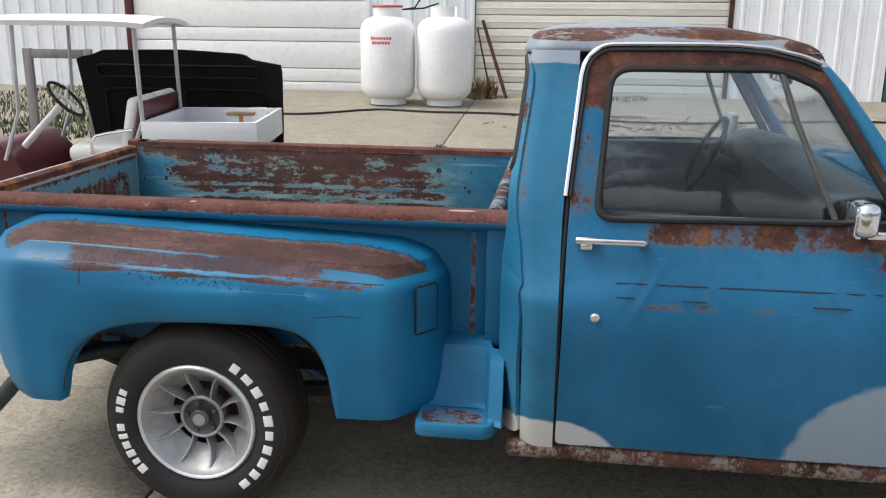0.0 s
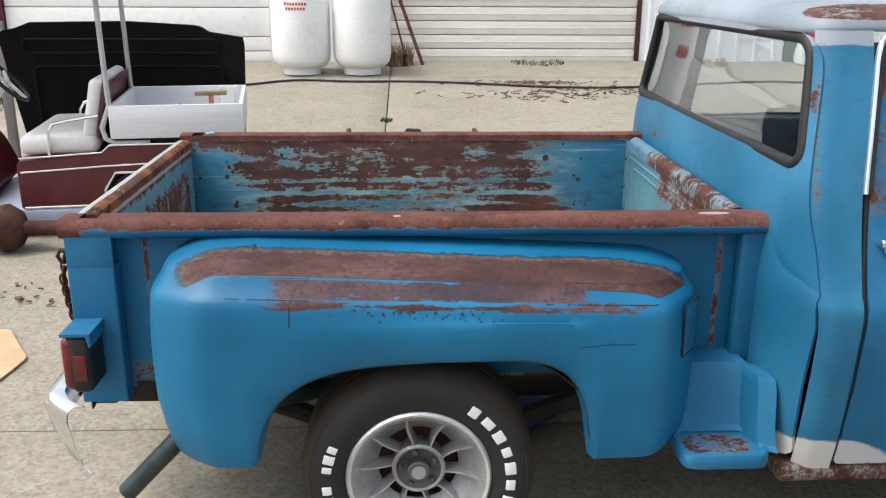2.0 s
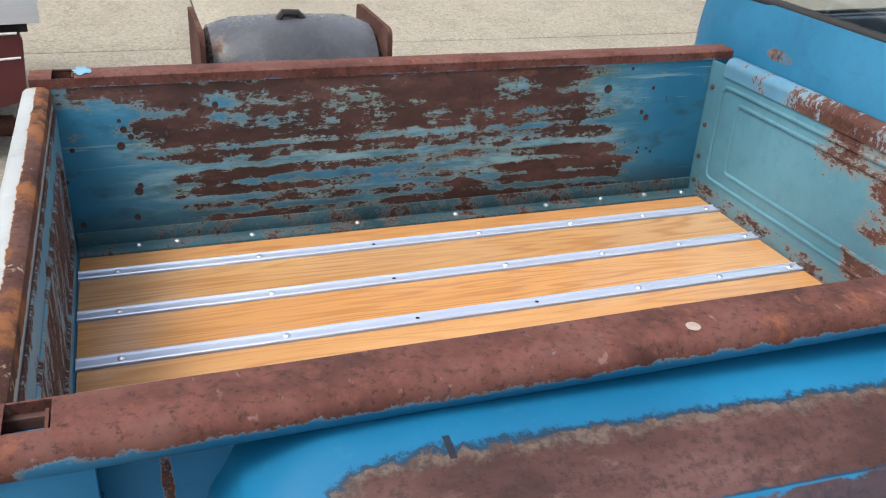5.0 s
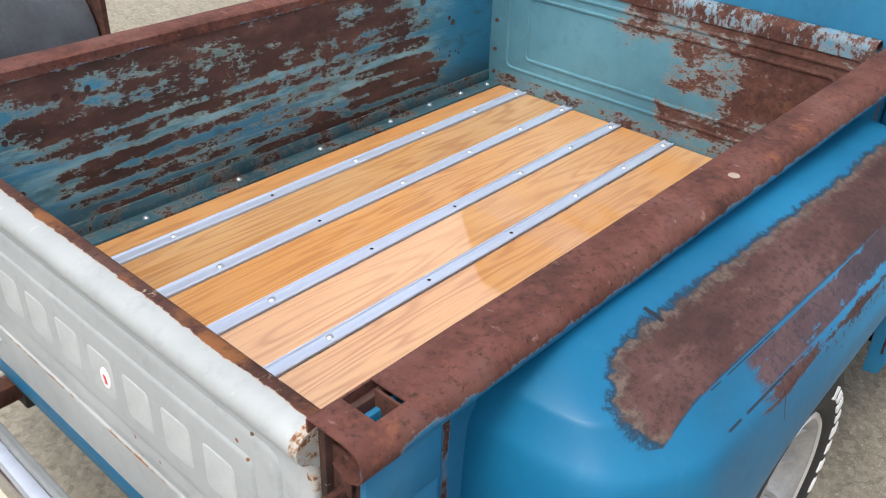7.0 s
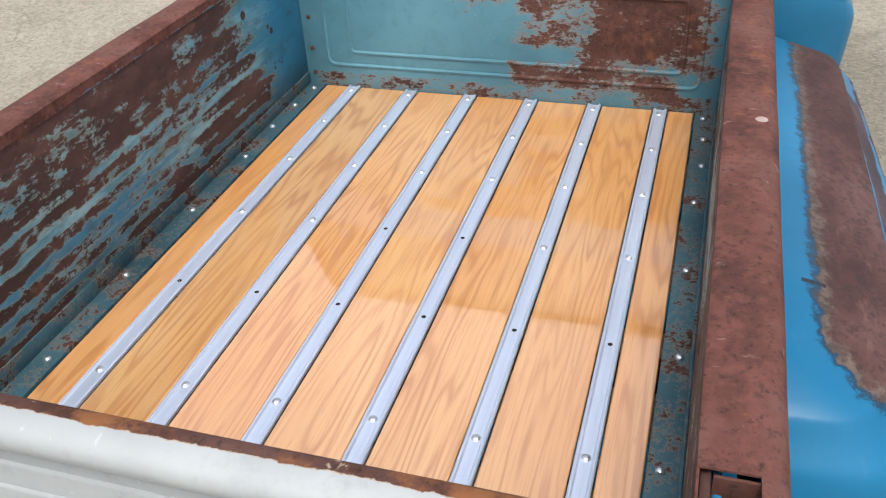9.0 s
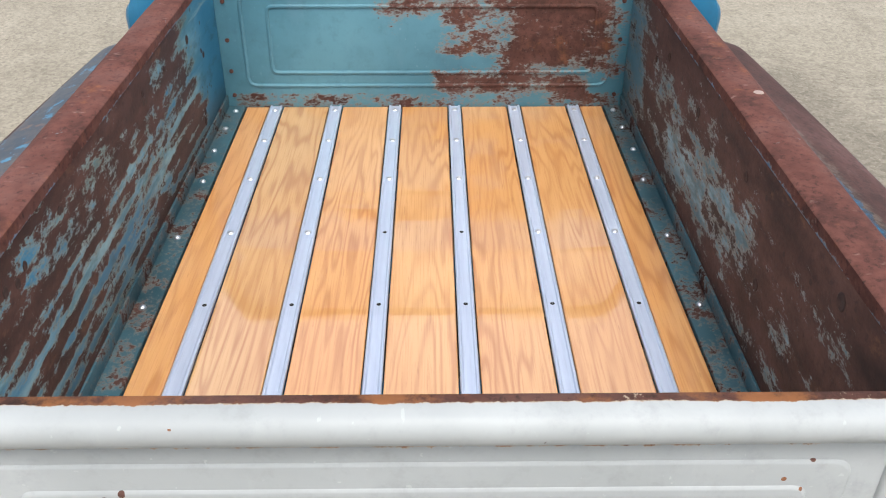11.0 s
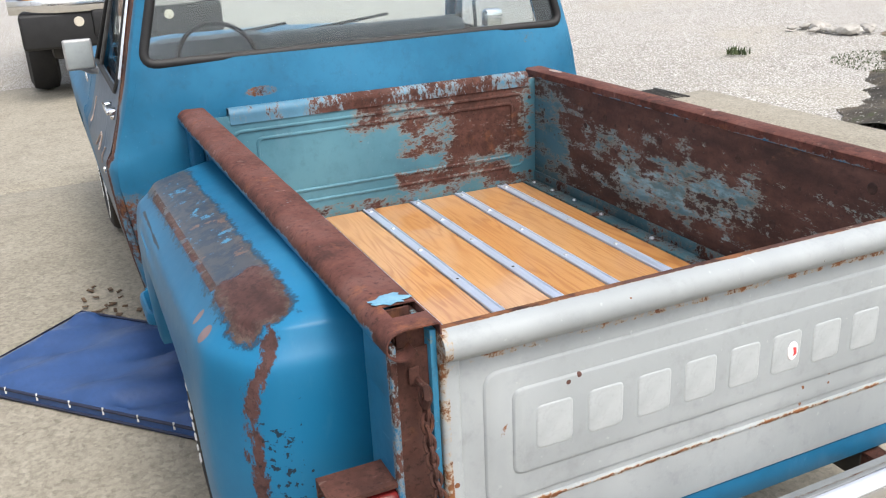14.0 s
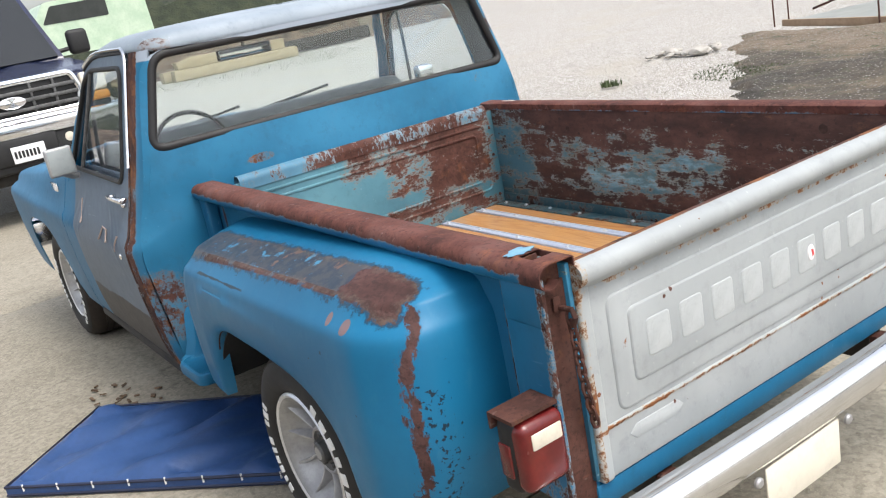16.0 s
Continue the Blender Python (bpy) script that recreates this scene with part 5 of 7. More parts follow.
def drip_line(ins):
    """Rail from behind the door up, round the corner and forward."""
    pts = [(2.117 + ins + 0.03 * k / 5, 1.10 + 0.33 * k / 5) for k in range(6)]
    pts += [(2.237 - (0.088 - ins) * math.cos(radians(a)), 1.432 + (0.086 - ins) * math.sin(radians(a))) for a in range(10, 91, 10)]
    return pts + [(2.30 + 0.09 * k, 1.519 - ins + 0.001 * k - 0.052 * (k / 5.5) ** 5) for k in range(6)] + [(2.80, 1.472 - ins)]


M_trim = simple("dark_trim", (0.02, 0.025, 0.03), (0.035, 0.04, 0.048), 8, 0.6)
for s in (-1, 1):
    # corner post behind the door
    bm = B()
    xs = [lambda z: back_x(z) + 0.012 + 0.066 * low_round(z), lambda z: back_x(z) + 0.025 + 0.062 * low_round(z), lambda z: back_x(z) + 0.045 + 0.06 * low_round(z), lambda z: back_x(z) + 0.075 + 0.05 * low_round(z), lambda z: 2.111 + 0.03 * smooth01((z - 1.0) / 0.45)]
    panel_rows(bm, xs, ZS, on_side(s), 0.012)
    part("corner_post", bm, M_cab, cab)
    bm = B()
    panel_rows(bm, [lambda z: back_x(z) + 0.022, 2.06, 2.12, 2.19], [1.0, 1.1, 1.2, 1.3, 1.4, 1.47], lambda x, z: on_side(s)(x, z) - Vector((0, 0.022 * s, 0)), 0.003)
    part("post_trim", bm, M_trim, cab, "dark inner trim of the corner post")
    bm = B()
    grid(bm, [[on_side(s)(x, z) - Vector((0, 0.010 * s, 0)) for z in (1.40, 1.43, 1.46, 1.485, 1.503)] for x in (2.125, 2.15, 2.175, 2.20)])
    thicken(bm, bm.faces[:], 0.004)
    part("post_corner", flip(bm) if s < 0 else bm, M_cab, cab)
    # door
    bm = B()
    outer = rounded([(2.118, 0.345), (3.21, 0.345), (3.205, 1.02), (3.06, 1.05), (2.80, 1.47), (2.72, 1.50), (2.152, 1.497), (2.128, 1.0)], [0.02, 0.02, 0.01, 0.02, 0.06, 0.05, 0.09, 0.01])
    WINDOW = rounded([(2.208, 1.04), (3.03, 1.055), (2.80, 1.41), (2.69, 1.455), (2.232, 1.452)], [0.05, 0.02, 0.03, 0.04, 0.06], 6)
    holed_sheet(bm, outer, WINDOW, on_side(s), 0.016, 110, 8)
    door = part("door", bm, M_door_r if s < 0 else M_door_l, cab, "blue door, rust below the window, whitish primer at the bottom" if s < 0 else "grey-primed door with dark lower corner")
    bm = B()
    tube(bm, [on_side(s)(*p) + Vector((0, 0.002 * s, 0)) for p in WINDOW], 0.010, 8, close=True)
    part("window_seal", bm, M_black, door)
    bm = B()
    sheet(bm, rounded([(2.195, 1.03), (3.03, 1.03), (2.80, 1.41), (2.70, 1.465), (2.222, 1.46)], [0.04, 0.02, 0.03, 0.04, 0.05], 6), lambda x, z: Vector((x, s * (0.836 - 0.10 * (z - 1.03) - 0.17 * (z - 1.03) ** 2), z)), 0.004, 8)
    gl = part("window_glass", bm, M_glass_film, door)
    gl.visible_shadow = False
    bm = B()
    tube(bm, [on_side(s)(x, z) for x, z in ((2.695, 1.45), (2.74, 1.32), (2.80, 1.18), (2.852, 1.06))], 0.009, 8)
    part("vent_divider", bm, M_alloy_dark, door)
    # handle
    bm = B()
    y = body_y(0.985)
    box(bm, 2.15, 2.345, y + 0.022, y + 0.034, 0.974, 0.992, 0.006, 3)
    box(bm, 2.15, 2.21, y - 0.004, y + 0.03, 0.972, 0.994, 0.007, 3)
    box(bm, 2.32, 2.35, y - 0.004, y + 0.03, 0.975, 0.991, 0.006, 3)
    box(bm, 2.165, 2.20, y - 0.004, y + 0.022, 0.955, 0.975, 0.005, 2)
    part("handle", flip(bm) if s < 0 else bm, M_chrome, door, "chrome door handle")
    bm = B()
    lathe(bm, [(0.013, 0.0), (0.013, 0.004), (0.009, 0.007), (0.0005, 0.007)], 18, (2.215, body_y(0.772), 0.772))
    part("lock", flip(bm) if s < 0 else bm, M_chrome, door)
    # drip rail over the door
    bm = B()
    tube(bm, [on_side(s)(*p) + Vector((0, 0.006 * s, 0)) for p in drip_line(0.0)], 0.0075, 8)
    part("drip_rail", bm, M_chrome, cab, "bright drip rail")
    bm = B()
    tube(bm, [on_side(s)(*p) + Vector((0, 0.002 * s, 0)) for p in drip_line(0.014)], 0.0065, 6)
    part("door_rubber", bm, M_black, cab)
    # windscreen pillar
    bm = B()
    tube(bm, [(2.80, s * 0.712, 1.475), (2.86, s * 0.735, 1.40), (2.97, s * 0.80, 1.24), (3.10, s * 0.85, 1.05), (3.14, s * 0.86, 0.98)], [0.016, 0.024, 0.027, 0.03, 0.04], 10)
    part("windscreen_pillar", bm, M_cab, cab)
    # rocker
    bm = B()
    box(bm, 1.97, 3.25, 0.80, 0.905, 0.285, 0.34, 0.02, 3)
    part("rocker_sill", flip(bm) if s < 0 else bm, M_sill if s < 0 else M_dark, cab, "rusty sill below the door")

for s in (-1, 1):
    bm = B()
    pts = [(2.1145, 0.35), (2.1145, 0.6), (2.1145, 0.8), (2.117, 0.9), (2.122, 1.0), (2.13, 1.2), (2.142, 1.4), (2.147, 1.47)]
    tube(bm, [on_side(s)(*p) - Vector((0, 0.006 * s, 0)) for p in pts], 0.006, 6)
    part("door_gap", bm, M_recess_shade, cab)

# door mirrors
M_dullglass = simple("hazed_mirror", (0.30, 0.33, 0.33), (0.36, 0.39, 0.39), 6, 0.5, 0.2)
for s in (-1, 1):
    bm = B()
    yb = body_y(1.06)
    if s > 0:
        box(bm, 2.87, 2.90, yb + 0.02, yb + 0.135, 1.04, 1.165, 0.010, 3)
    else:
        box(bm, 2.86, 2.92, yb + 0.06, yb + 0.16, 1.045, 1.135, 0.022, 3)
    tube(bm, [(2.93, yb - 0.01, 1.02), (2.92, yb + 0.04, 1.025), (2.90, yb + 0.09, 1.055)], 0.012, 8)
    box(bm, 2.90, 3.02, yb - 0.005, yb + 0.014, 1.005, 1.035, 0.008, 2)
    mi = part("door_mirror", flip(bm) if s < 0 else bm, M_chrome if s < 0 else M_alloy, cab, "chrome door mirror" if s < 0 else "dull grey door mirror")
    bm = B()
    box(bm, 2.856 + 0.01 * (s > 0), 2.8595 + 0.0105 * (s > 0), yb + (0.03 if s > 0 else 0.068), yb + (0.125 if s > 0 else 0.152), 1.05, 1.155 if s > 0 else 1.127, 0.001)
    part("mirror_glass", flip(bm) if s < 0 else bm, M_mirror if s < 0 else M_dullglass, mi)

# roof
bm = B()
rows = []
plan = rounded([(1.978, -0.748), (2.835, -0.738), (2.835, 0.738), (1.978, 0.748)], [0.10, 0.08, 0.08, 0.10], 8)
plan = resample(plan, 88)
c = Vector((2.40, 0))
for k, z in ((0.995, 1.497), (1.0, 1.503), (0.998, 1.511), (0.985, 1.527), (0.96, 1.543), (0.92, 1.555), (0.84, 1.564), (0.66, 1.571), (0.35, 1.576), (0.02, 1.577)):
    rows.append([(c.x + (p.x - c.x) * k + (0.012 * (1 - k) if p.x > c.x else 0), p.y * k, z - (0.032 * ((p.x - 2.5) / 0.3) ** 2 * k if p.x > 2.5 else 0) - 0.006 * smooth01((2.1 - p.x) / 0.15)) for p in plan])
grid(bm, rows, close_v=True)
thicken(bm, bm.faces[:], 0.004)
part("roof", bm, M_roof, cab, "chalky grey-blue roof with rust patches", angle=50)
bm = B()
rows = [[(c.x + (p.x - c.x) * k, p.y * k, z) for p in plan] for k, z in ((0.99, 1.498), (0.6, 1.53), (0.02, 1.54))]
grid(bm, rows, close_v=True)
part("headliner", bm, M_vinyl, cab)

# windscreen
bm = B()
rows = [[(2.80 + 0.32 * t + 0.05 * (1 - (y / 0.85) ** 2), y * (0.70 + 0.12 * t) / 0.85, 1.495 - 0.445 * t) for y in [-0.85 + 1.7 * i / 12 for i in range(13)]] for t in (0, 0.33, 0.66, 1)]
grid(bm, rows)
thicken(bm, bm.faces[:], 0.005)
ws = part("windscreen", bm, M_glass, cab)
ws.visible_shadow = False
for y0, y1 in ((0.06, -0.42), (0.55, 0.1)):
    bm = B()
    tube(bm, [(3.185, y0, 1.055), (3.165, (y0 + y1) / 2, 1.085), (3.14, y1, 1.115)], 0.006, 6)
    tube(bm, [(3.16, (y0 + y1) / 2 + 0.08, 1.083), (3.135, y1 - 0.1, 1.128)], 0.008, 6)
    part("wiper", bm, M_black, cab)

# nose: front fenders, hood, grille
M_nose = worn_paint("nose_blue", BLUE, amp=0.3, scale=6)
for s in (-1, 1):
    bm = B()

    def drop(x):
        return 0.11 * max(0.0, (x - 3.2) / 1.5) ** 1.2

    def wing(x, z):
        p = on_side(s)(x, z)
        p.z -= drop(x) * smooth01((z - 0.82) / 0.18)
        return p

    def arch_z(x):
        u = abs(x - 3.96) / 0.43
        return 0.33 if u >= 1 else 0.33 + 0.39 * (1 - u ** 3.5) ** (1 / 2.2)
    xs = [3.216 + (4.74 - 3.216) * i / 48 for i in range(49)]
    rows = []
    for x in xs:
        lo = arch_z(x)
        zs = [lo + (0.79 - lo) * k / 5 for k in range(6)] + [0.81, 0.828, 0.85, 0.9, 0.96, 1.0]
        col = [wing(x, z) for z in zs]
        y1 = abs(col[-1].y)
        col += [Vector((x, s * (y1 - 0.02), 1.022 - drop(x))), Vector((x, s * (y1 - 0.07), 1.032 - drop(x))), Vector((x, s * 0.74, 1.036 - drop(x)))]
        rows.append(col)
    grid(bm, rows)
    thicken(bm, bm.faces[:], 0.004)
    part("front_fender", bm, M_nose, truck, "blue front fender", angle=45)
    bm = B()
    box(bm, 3.36, 3.50, body_y(0.93) - 0.004, body_y(0.93) + 0.004, 0.90, 0.955, 0.003)
    part("fender_badge", flip(bm) if s < 0 else bm, M_chrome, truck)
bm = B()
rows = []
for i in range(25):
    x = 3.17 + 1.56 * i / 24
    rows.append([(x, y, 1.040 + 0.02 * (1 - (y / 0.74) ** 2) - 0.11 * (max(0.0, x - 3.2) / 1.5) ** 1.2 + 0.012 * math.exp(-((abs(y) - 0.32) / 0.06) ** 2)) for y in [-0.738 + 1.476 * j / 20 for j in range(21)]])
grid(bm, rows)
thicken(bm, bm.faces[:], 0.004)
part("hood", bm, M_nose, truck, "blue engine hood", angle=45)
bm = B()
box(bm, 3.08, 3.19, -0.80, 0.80, 1.0, 1.045, 0.012)
part("cowl", bm, M_nose, truck)
bm = B()
box(bm, 4.68, 4.73, -0.86, 0.86, 0.62, 0.90, 0.01)
for k in range(4):
    box(bm, 4.728, 4.74, -0.55, 0.55, 0.66 + 0.055 * k, 0.675 + 0.055 * k, 0.003)
part("grille", bm, M_chrome, truck)
bm = B()
box(bm, 4.74, 4.86, -0.92, 0.92, 0.42, 0.60, 0.03, 3)
part("front_bumper", bm, M_chrome, truck, "chrome front bumper")

# inside the cab
bm = B()
box(bm, 2.02, 3.2, -0.84, 0.84, 0.36, 0.42, 0.01)
box(bm, 3.05, 3.1, -0.84, 0.84, 0.4, 1.02, 0.01)
part("cab_floor", bm, M_dark, cab)
bm = B()
box(bm, 2.18, 2.70, -0.72, 0.72, 0.60, 0.74, 0.05, 3)
seat = part("bench_seat", bm, M_vinyl, cab, "blue-grey vinyl bench seat")
bm = B()
box(bm, 2.04, 2.17, -0.72, 0.72, 0.68, 1.08, 0.05, 3, m=Matrix.Translation((0.0, 0, 0)))
part("backrest", bm, M_vinyl, seat)
bm = B()
rows = []
for y in [-0.80 + 1.6 * i / 32 for i in range(33)]:
    dip = 0.012 * (1 if abs(y - 0.4) < 0.24 else 0)
    seam = 0.006 if min(abs(y + 0.05), abs(y + 0.36), abs(y - 0.14)) < 0.03 else 0
    rows.append([(2.86, y, 0.80), (2.83, y, 0.98), (2.835, y, 1.075 - seam), (2.87, y, 1.105 + dip - seam), (2.95, y, 1.115 + dip - seam), (3.04, y, 1.10 + dip), (3.10, y, 1.06)])
grid(bm, rows)
thicken(bm, bm.faces[:], 0.006)
part("dashboard", bm, M_dashm, cab, "grey padded dashboard")
bm = B()
cw, nrm = Vector((2.69, 0.42, 1.045)), Vector((-0.9, 0, 0.43)).normalized()
u = Vector((0, 1, 0))
v = nrm.cross(u)
ring = [cw + (u * math.cos(a) + v * math.sin(a)) * 0.165 for a in [2 * math.pi * j / 32 for j in range(32)]]
tube(bm, ring, 0.010, 8, close=True)
steer = part("steering_wheel", bm, M_black, cab, "black steering wheel")
bm = B()
tube(bm, [cw - nrm * 0.03, cw - nrm * 0.30], 0.03, 10)
tube(bm, [cw - nrm * 0.02 + u * 0.155, cw - nrm * 0.035, cw - nrm * 0.02 - u * 0.155], 0.011, 8)
lathe(bm, [(0.0005, 0.02), (0.05, 0.01), (0.05, -0.01), (0.0005, -0.02)], 16, cw - nrm * 0.03, "X")
part("steering_column", bm, M_dashm, steer)
bm = B()
box(bm, 2.86, 2.88, -0.13, 0.15, 1.372, 1.425, 0.012, 3)
tube(bm, [(2.87, 0.01, 1.42), (2.86, 0.01, 1.49)], 0.008, 8)
mir = part("rearview_mirror", bm, M_black, cab)
bm = B()
box(bm, 2.855, 2.8595, -0.12, 0.14, 1.378, 1.419, 0.004)
part("mirror_glass", bm, M_mirror, mir)
for s in (-1, 1):
    bm = B()
    box(bm, 2.14, 3.05, 0.80, 0.83, 0.45, 1.045, 0.012)
    part("inner_door_panel", flip(bm) if s < 0 else bm, M_vinyl, cab)

# pinstripe remains on the door
for x0, x1, z in ((2.27, 2.42, 0.868), (2.425, 2.52, 0.868), (2.55, 2.98, 0.868), (2.27, 2.32, 0.832), (2.45, 2.52, 0.83), (2.80, 2.90, 0.83)):
    bm = B()
    tube(bm, [on_side(-1)(x0 + (x1 - x0) * i / 6, z) + Vector((0, -0.0005, 0)) for i in range(7)], 0.0022, 5)
    part("pinstripe_remnant", bm, M_scar, cab)

for pts in (((2.42, 0.80), (2.44, 0.845), (2.50, 0.85), (2.53, 0.80)), ((2.30, 0.78), (2.28, 0.81), (2.27, 0.84)), ((2.86, 0.93), (2.86, 0.86), (2.85, 0.83))):
    bm = B()
    tube(bm, [on_side(1)(*p) + Vector((0, 0.001, 0)) for p in pts], 0.004, 5)
    part("chalk_mark", bm, M_chip, cab, "white chalk scribble")


# ---------------------------------------------------------------- ground and building
def concrete(name, a, b, stain, bump=0.25):
    g = Shade(name)
    broad, mid, fine = g.noise(0.55, 4, 0.6), g.noise(3.2, 6, 0.65), g.noise(55, 4, 0.7)
    c = g.mix(g.step(broad, 0.3, 0.7), a, b)
    c = g.mix(g.math("MULTIPLY", g.step(mid, 0.46, 0.68), 0.5), c, stain)
    c = g.mix(g.math("MULTIPLY", g.step(g.noise(15, 6, 0.75), 0.47, 0.66), 0.6), c, tuple(v * 0.58 for v in a))
    c = g.mix(g.math("MULTIPLY", g.step(fine, 0.46, 0.62), 0.6), c, tuple(v * 0.48 for v in a))
    # shade under and beside the cab, painted into the slab colour with a ragged edge
    cab_shade = g.math("ADD", g.blob(1.0, (2.7, -1.1, 0.0), (1.5, 1.15, 9.0)), g.math("MULTIPLY", g.math("SUBTRACT", g.noise(1.6, 6, 0.62), 0.5), 1.8))
    c = g.mix(g.math("MULTIPLY", g.step(cab_shade, -0.25, 0.45), 0.72), c, (0.058, 0.048, 0.034))
    c = g.mix(g.math("MULTIPLY", g.step(g.noise(110, 3, 0.7), 0.56, 0.68), 0.5), c, tuple(min(1, v * 1.5) for v in b))
    grit = g.cells(160)
    pebble = g.cells(62, out="Color")
    c = g.mix(0.34, c, g.mix(g.math("MULTIPLY", pebble, 1.0), tuple(v * 0.55 for v in a), tuple(min(1, v * 1.45) for v in b)))
    c = g.mix(g.math("MULTIPLY", g.math("LESS_THAN", grit, 0.22), 0.35), c, tuple(min(1, v * 1.5) for v in b))
    cr = g.cells(0.33, "DISTANCE_TO_EDGE", vec=g.scaled((1, 1.3, 1)))
    wob = g.math("ADD", cr, g.math("MULTIPLY", g.math("SUBTRACT", g.noise(2.5, 5), 0.5), 0.12))
    crack = g.math("MULTIPLY", g.math("LESS_THAN", g.math("ABSOLUTE", wob), 0.0015), g.step(g.noise(0.5, 2), 0.45, 0.55))
    c = g.mix(g.math("MULTIPLY", crack, 0.35), c, (0.08, 0.07, 0.055))
    h = g.math("SUBTRACT", g.math("ADD", g.math("MULTIPLY", fine, 0.6), mid), crack)
    return g.done(c, 0.86, 0, h, bump, 0.004)


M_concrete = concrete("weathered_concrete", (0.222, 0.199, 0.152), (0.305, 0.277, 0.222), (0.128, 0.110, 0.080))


def gravel():
    g = Shade("pale_gravel")
    d = g.cells(64)
    colr = g.t.nodes.new("ShaderNodeSeparateColor")
    g.put(colr.inputs[0], g.cells(64, out="Color"))
    v = colr.outputs[0]
    c = g.ramp(v, [(0.0, (0.16, 0.15, 0.135)), (0.4, (0.42, 0.405, 0.38)), (1.0, (0.64, 0.625, 0.595))])
    c = g.mix(g.step(d, 0.35, 0.75), c, (0.2, 0.18, 0.15))
    c = g.mix(g.math("MULTIPLY", g.step(g.noise(0.5, 5, 0.6), 0.5, 0.7), 0.45), c, (0.33, 0.3, 0.24))
    return g.done(c, 0.9, 0, g.math("SUBTRACT", 1.0, d), 0.6, 0.012)


M_gravel = gravel()


def soil():
    g = Shade("dirt_and_grass")
    n, f, m2 = g.noise(1.1, 6, 0.7), g.noise(30, 6, 0.75), g.noise(6, 6, 0.7)
    away = g.math("MULTIPLY", g.step(g.math("MULTIPLY", g.axes()[1], -1.0), 7.0, 8.6), 0.2)
    c = g.ramp(g.math("SUBTRACT", g.math("ADD", n, away), 0.08), [(0.30, (0.060, 0.054, 0.045)), (0.45, (0.13, 0.108, 0.080)), (0.58, (0.24, 0.185, 0.13)), (0.75, (0.29, 0.24, 0.18))])
    c = g.mix(g.step(g.math("ADD", m2, g.math("MULTIPLY", f, 0.5)), 0.78, 0.95), c, (0.085, 0.105, 0.045))
    c = g.mix(g.math("MULTIPLY", g.step(f, 0.4, 0.7), 0.6), c, (0.05, 0.042, 0.034))
    c = g.mix(g.math("LESS_THAN", g.cells(24), 0.2), c, (0.4, 0.38, 0.35))
    return g.done(c, 0.95, 0, g.math("ADD", f, m2), 1.0, 0.05)


M_soil = soil()
M_white_metal = simple("white_sheet_metal", (0.79, 0.81, 0.83), (0.86, 0.87, 0.88), 1.3, 0.45, stretch=(1, 1, 0.3), bump=0.05)
M_white_door = simple("white_sectional_door", (0.84, 0.83, 0.805), (0.88, 0.87, 0.85), 1.6, 0.5, bump=0.05)
M_cream_door = simple("cream_sectional_door", (0.66, 0.64, 0.56), (0.76, 0.74, 0.66), 1.6, 0.55, stretch=(1, 1, 4), bump=0.08)
M_maroon = simple("maroon_paint", (0.075, 0.012, 0.016), (0.11, 0.02, 0.024), 4, 0.35)
M_green = simple("green_paint", (0.02, 0.12, 0.075), (0.03, 0.15, 0.1), 4, 0.5)

# earth out to the horizon
bm = B()
def lines(lo, hi, near_lo, near_hi, step, far):
    v = [lo + (near_lo - lo) * i / far for i in range(far)]
    k = int((near_hi - near_lo) / step)
    return v + [near_lo + step * i for i in range(k)] + [near_hi + (hi - near_hi) * i / far for i in range(far + 1)]
gx, gy = lines(-400, 420, -14, 34, 0.8, 6), lines(-400, 400, -22, 16, 0.8, 6)
def earth_z(x, y):
    return ground_z(x, min(y, 16.0)) - 0.03 - 0.06 * (x < 9.4 and -4.4 < y < 10 and x < 5.0) + 0.02 * noise.noise((x * 0.5, y * 0.5, 0))
grid(bm, [[(x, y, earth_z(min(x, 60), y)) for y in gy] for x in gx])
tagged(part("ground", bm, M_gravel), "pale crushed-stone gravel lot with tyre-worn patches", "ground", kind="structure")

# concrete slabs with open joints
yard = tagged(thing("pavement", "stained concrete yard slabs with joints and cracks", "pavement"), kind="structure")
XL = [-12.6, -8.1, -3.7, 0.745, 5.1, 9.5]
YL = [-4.3, 0.0, 4.35, 8.8, 10.3]
for a, b in zip(XL, XL[1:]):
    for c, d in zip(YL, YL[1:]):
        if a > 5 and c < 0:
            continue
        bm = B()
        n = 14
        g = 0.006
        top, rim = [], 0.012
        us = [a + g, a + g + rim] + [a + (b - a) * i / n for i in range(1, n)] + [b - g - rim, b - g]
        vs = [c + g, c + g + rim] + [c + (d - c) * i / n for i in range(1, n)] + [d - g - rim, d - g]
        lift = 0.006 * noise.noise((a, c, 4))
        rows = [[Vector((x, y, ground_z(0, y) + lift - (0.008 if i in (0, len(us) - 1) or j in (0, len(vs) - 1) else 0) + 0.004 * noise.noise((x * 0.6, y * 0.6, 2)))) for j, y in enumerate(vs)] for i, x in enumerate(us)]
        q = grid(bm, rows)
        edge = [r[0] for r in q] + q[-1][1:] + [r[-1] for r in reversed(q)][1:] + list(reversed(q[0]))[1:-1]
        low = [bm.verts.new(v.co - Vector((0, 0, 0.12))) for v in edge]
        for i in range(len(edge)):
            k = (i + 1) % len(edge)
            bm.faces.new((edge[i], edge[k], low[k], low[i]))
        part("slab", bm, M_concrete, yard)

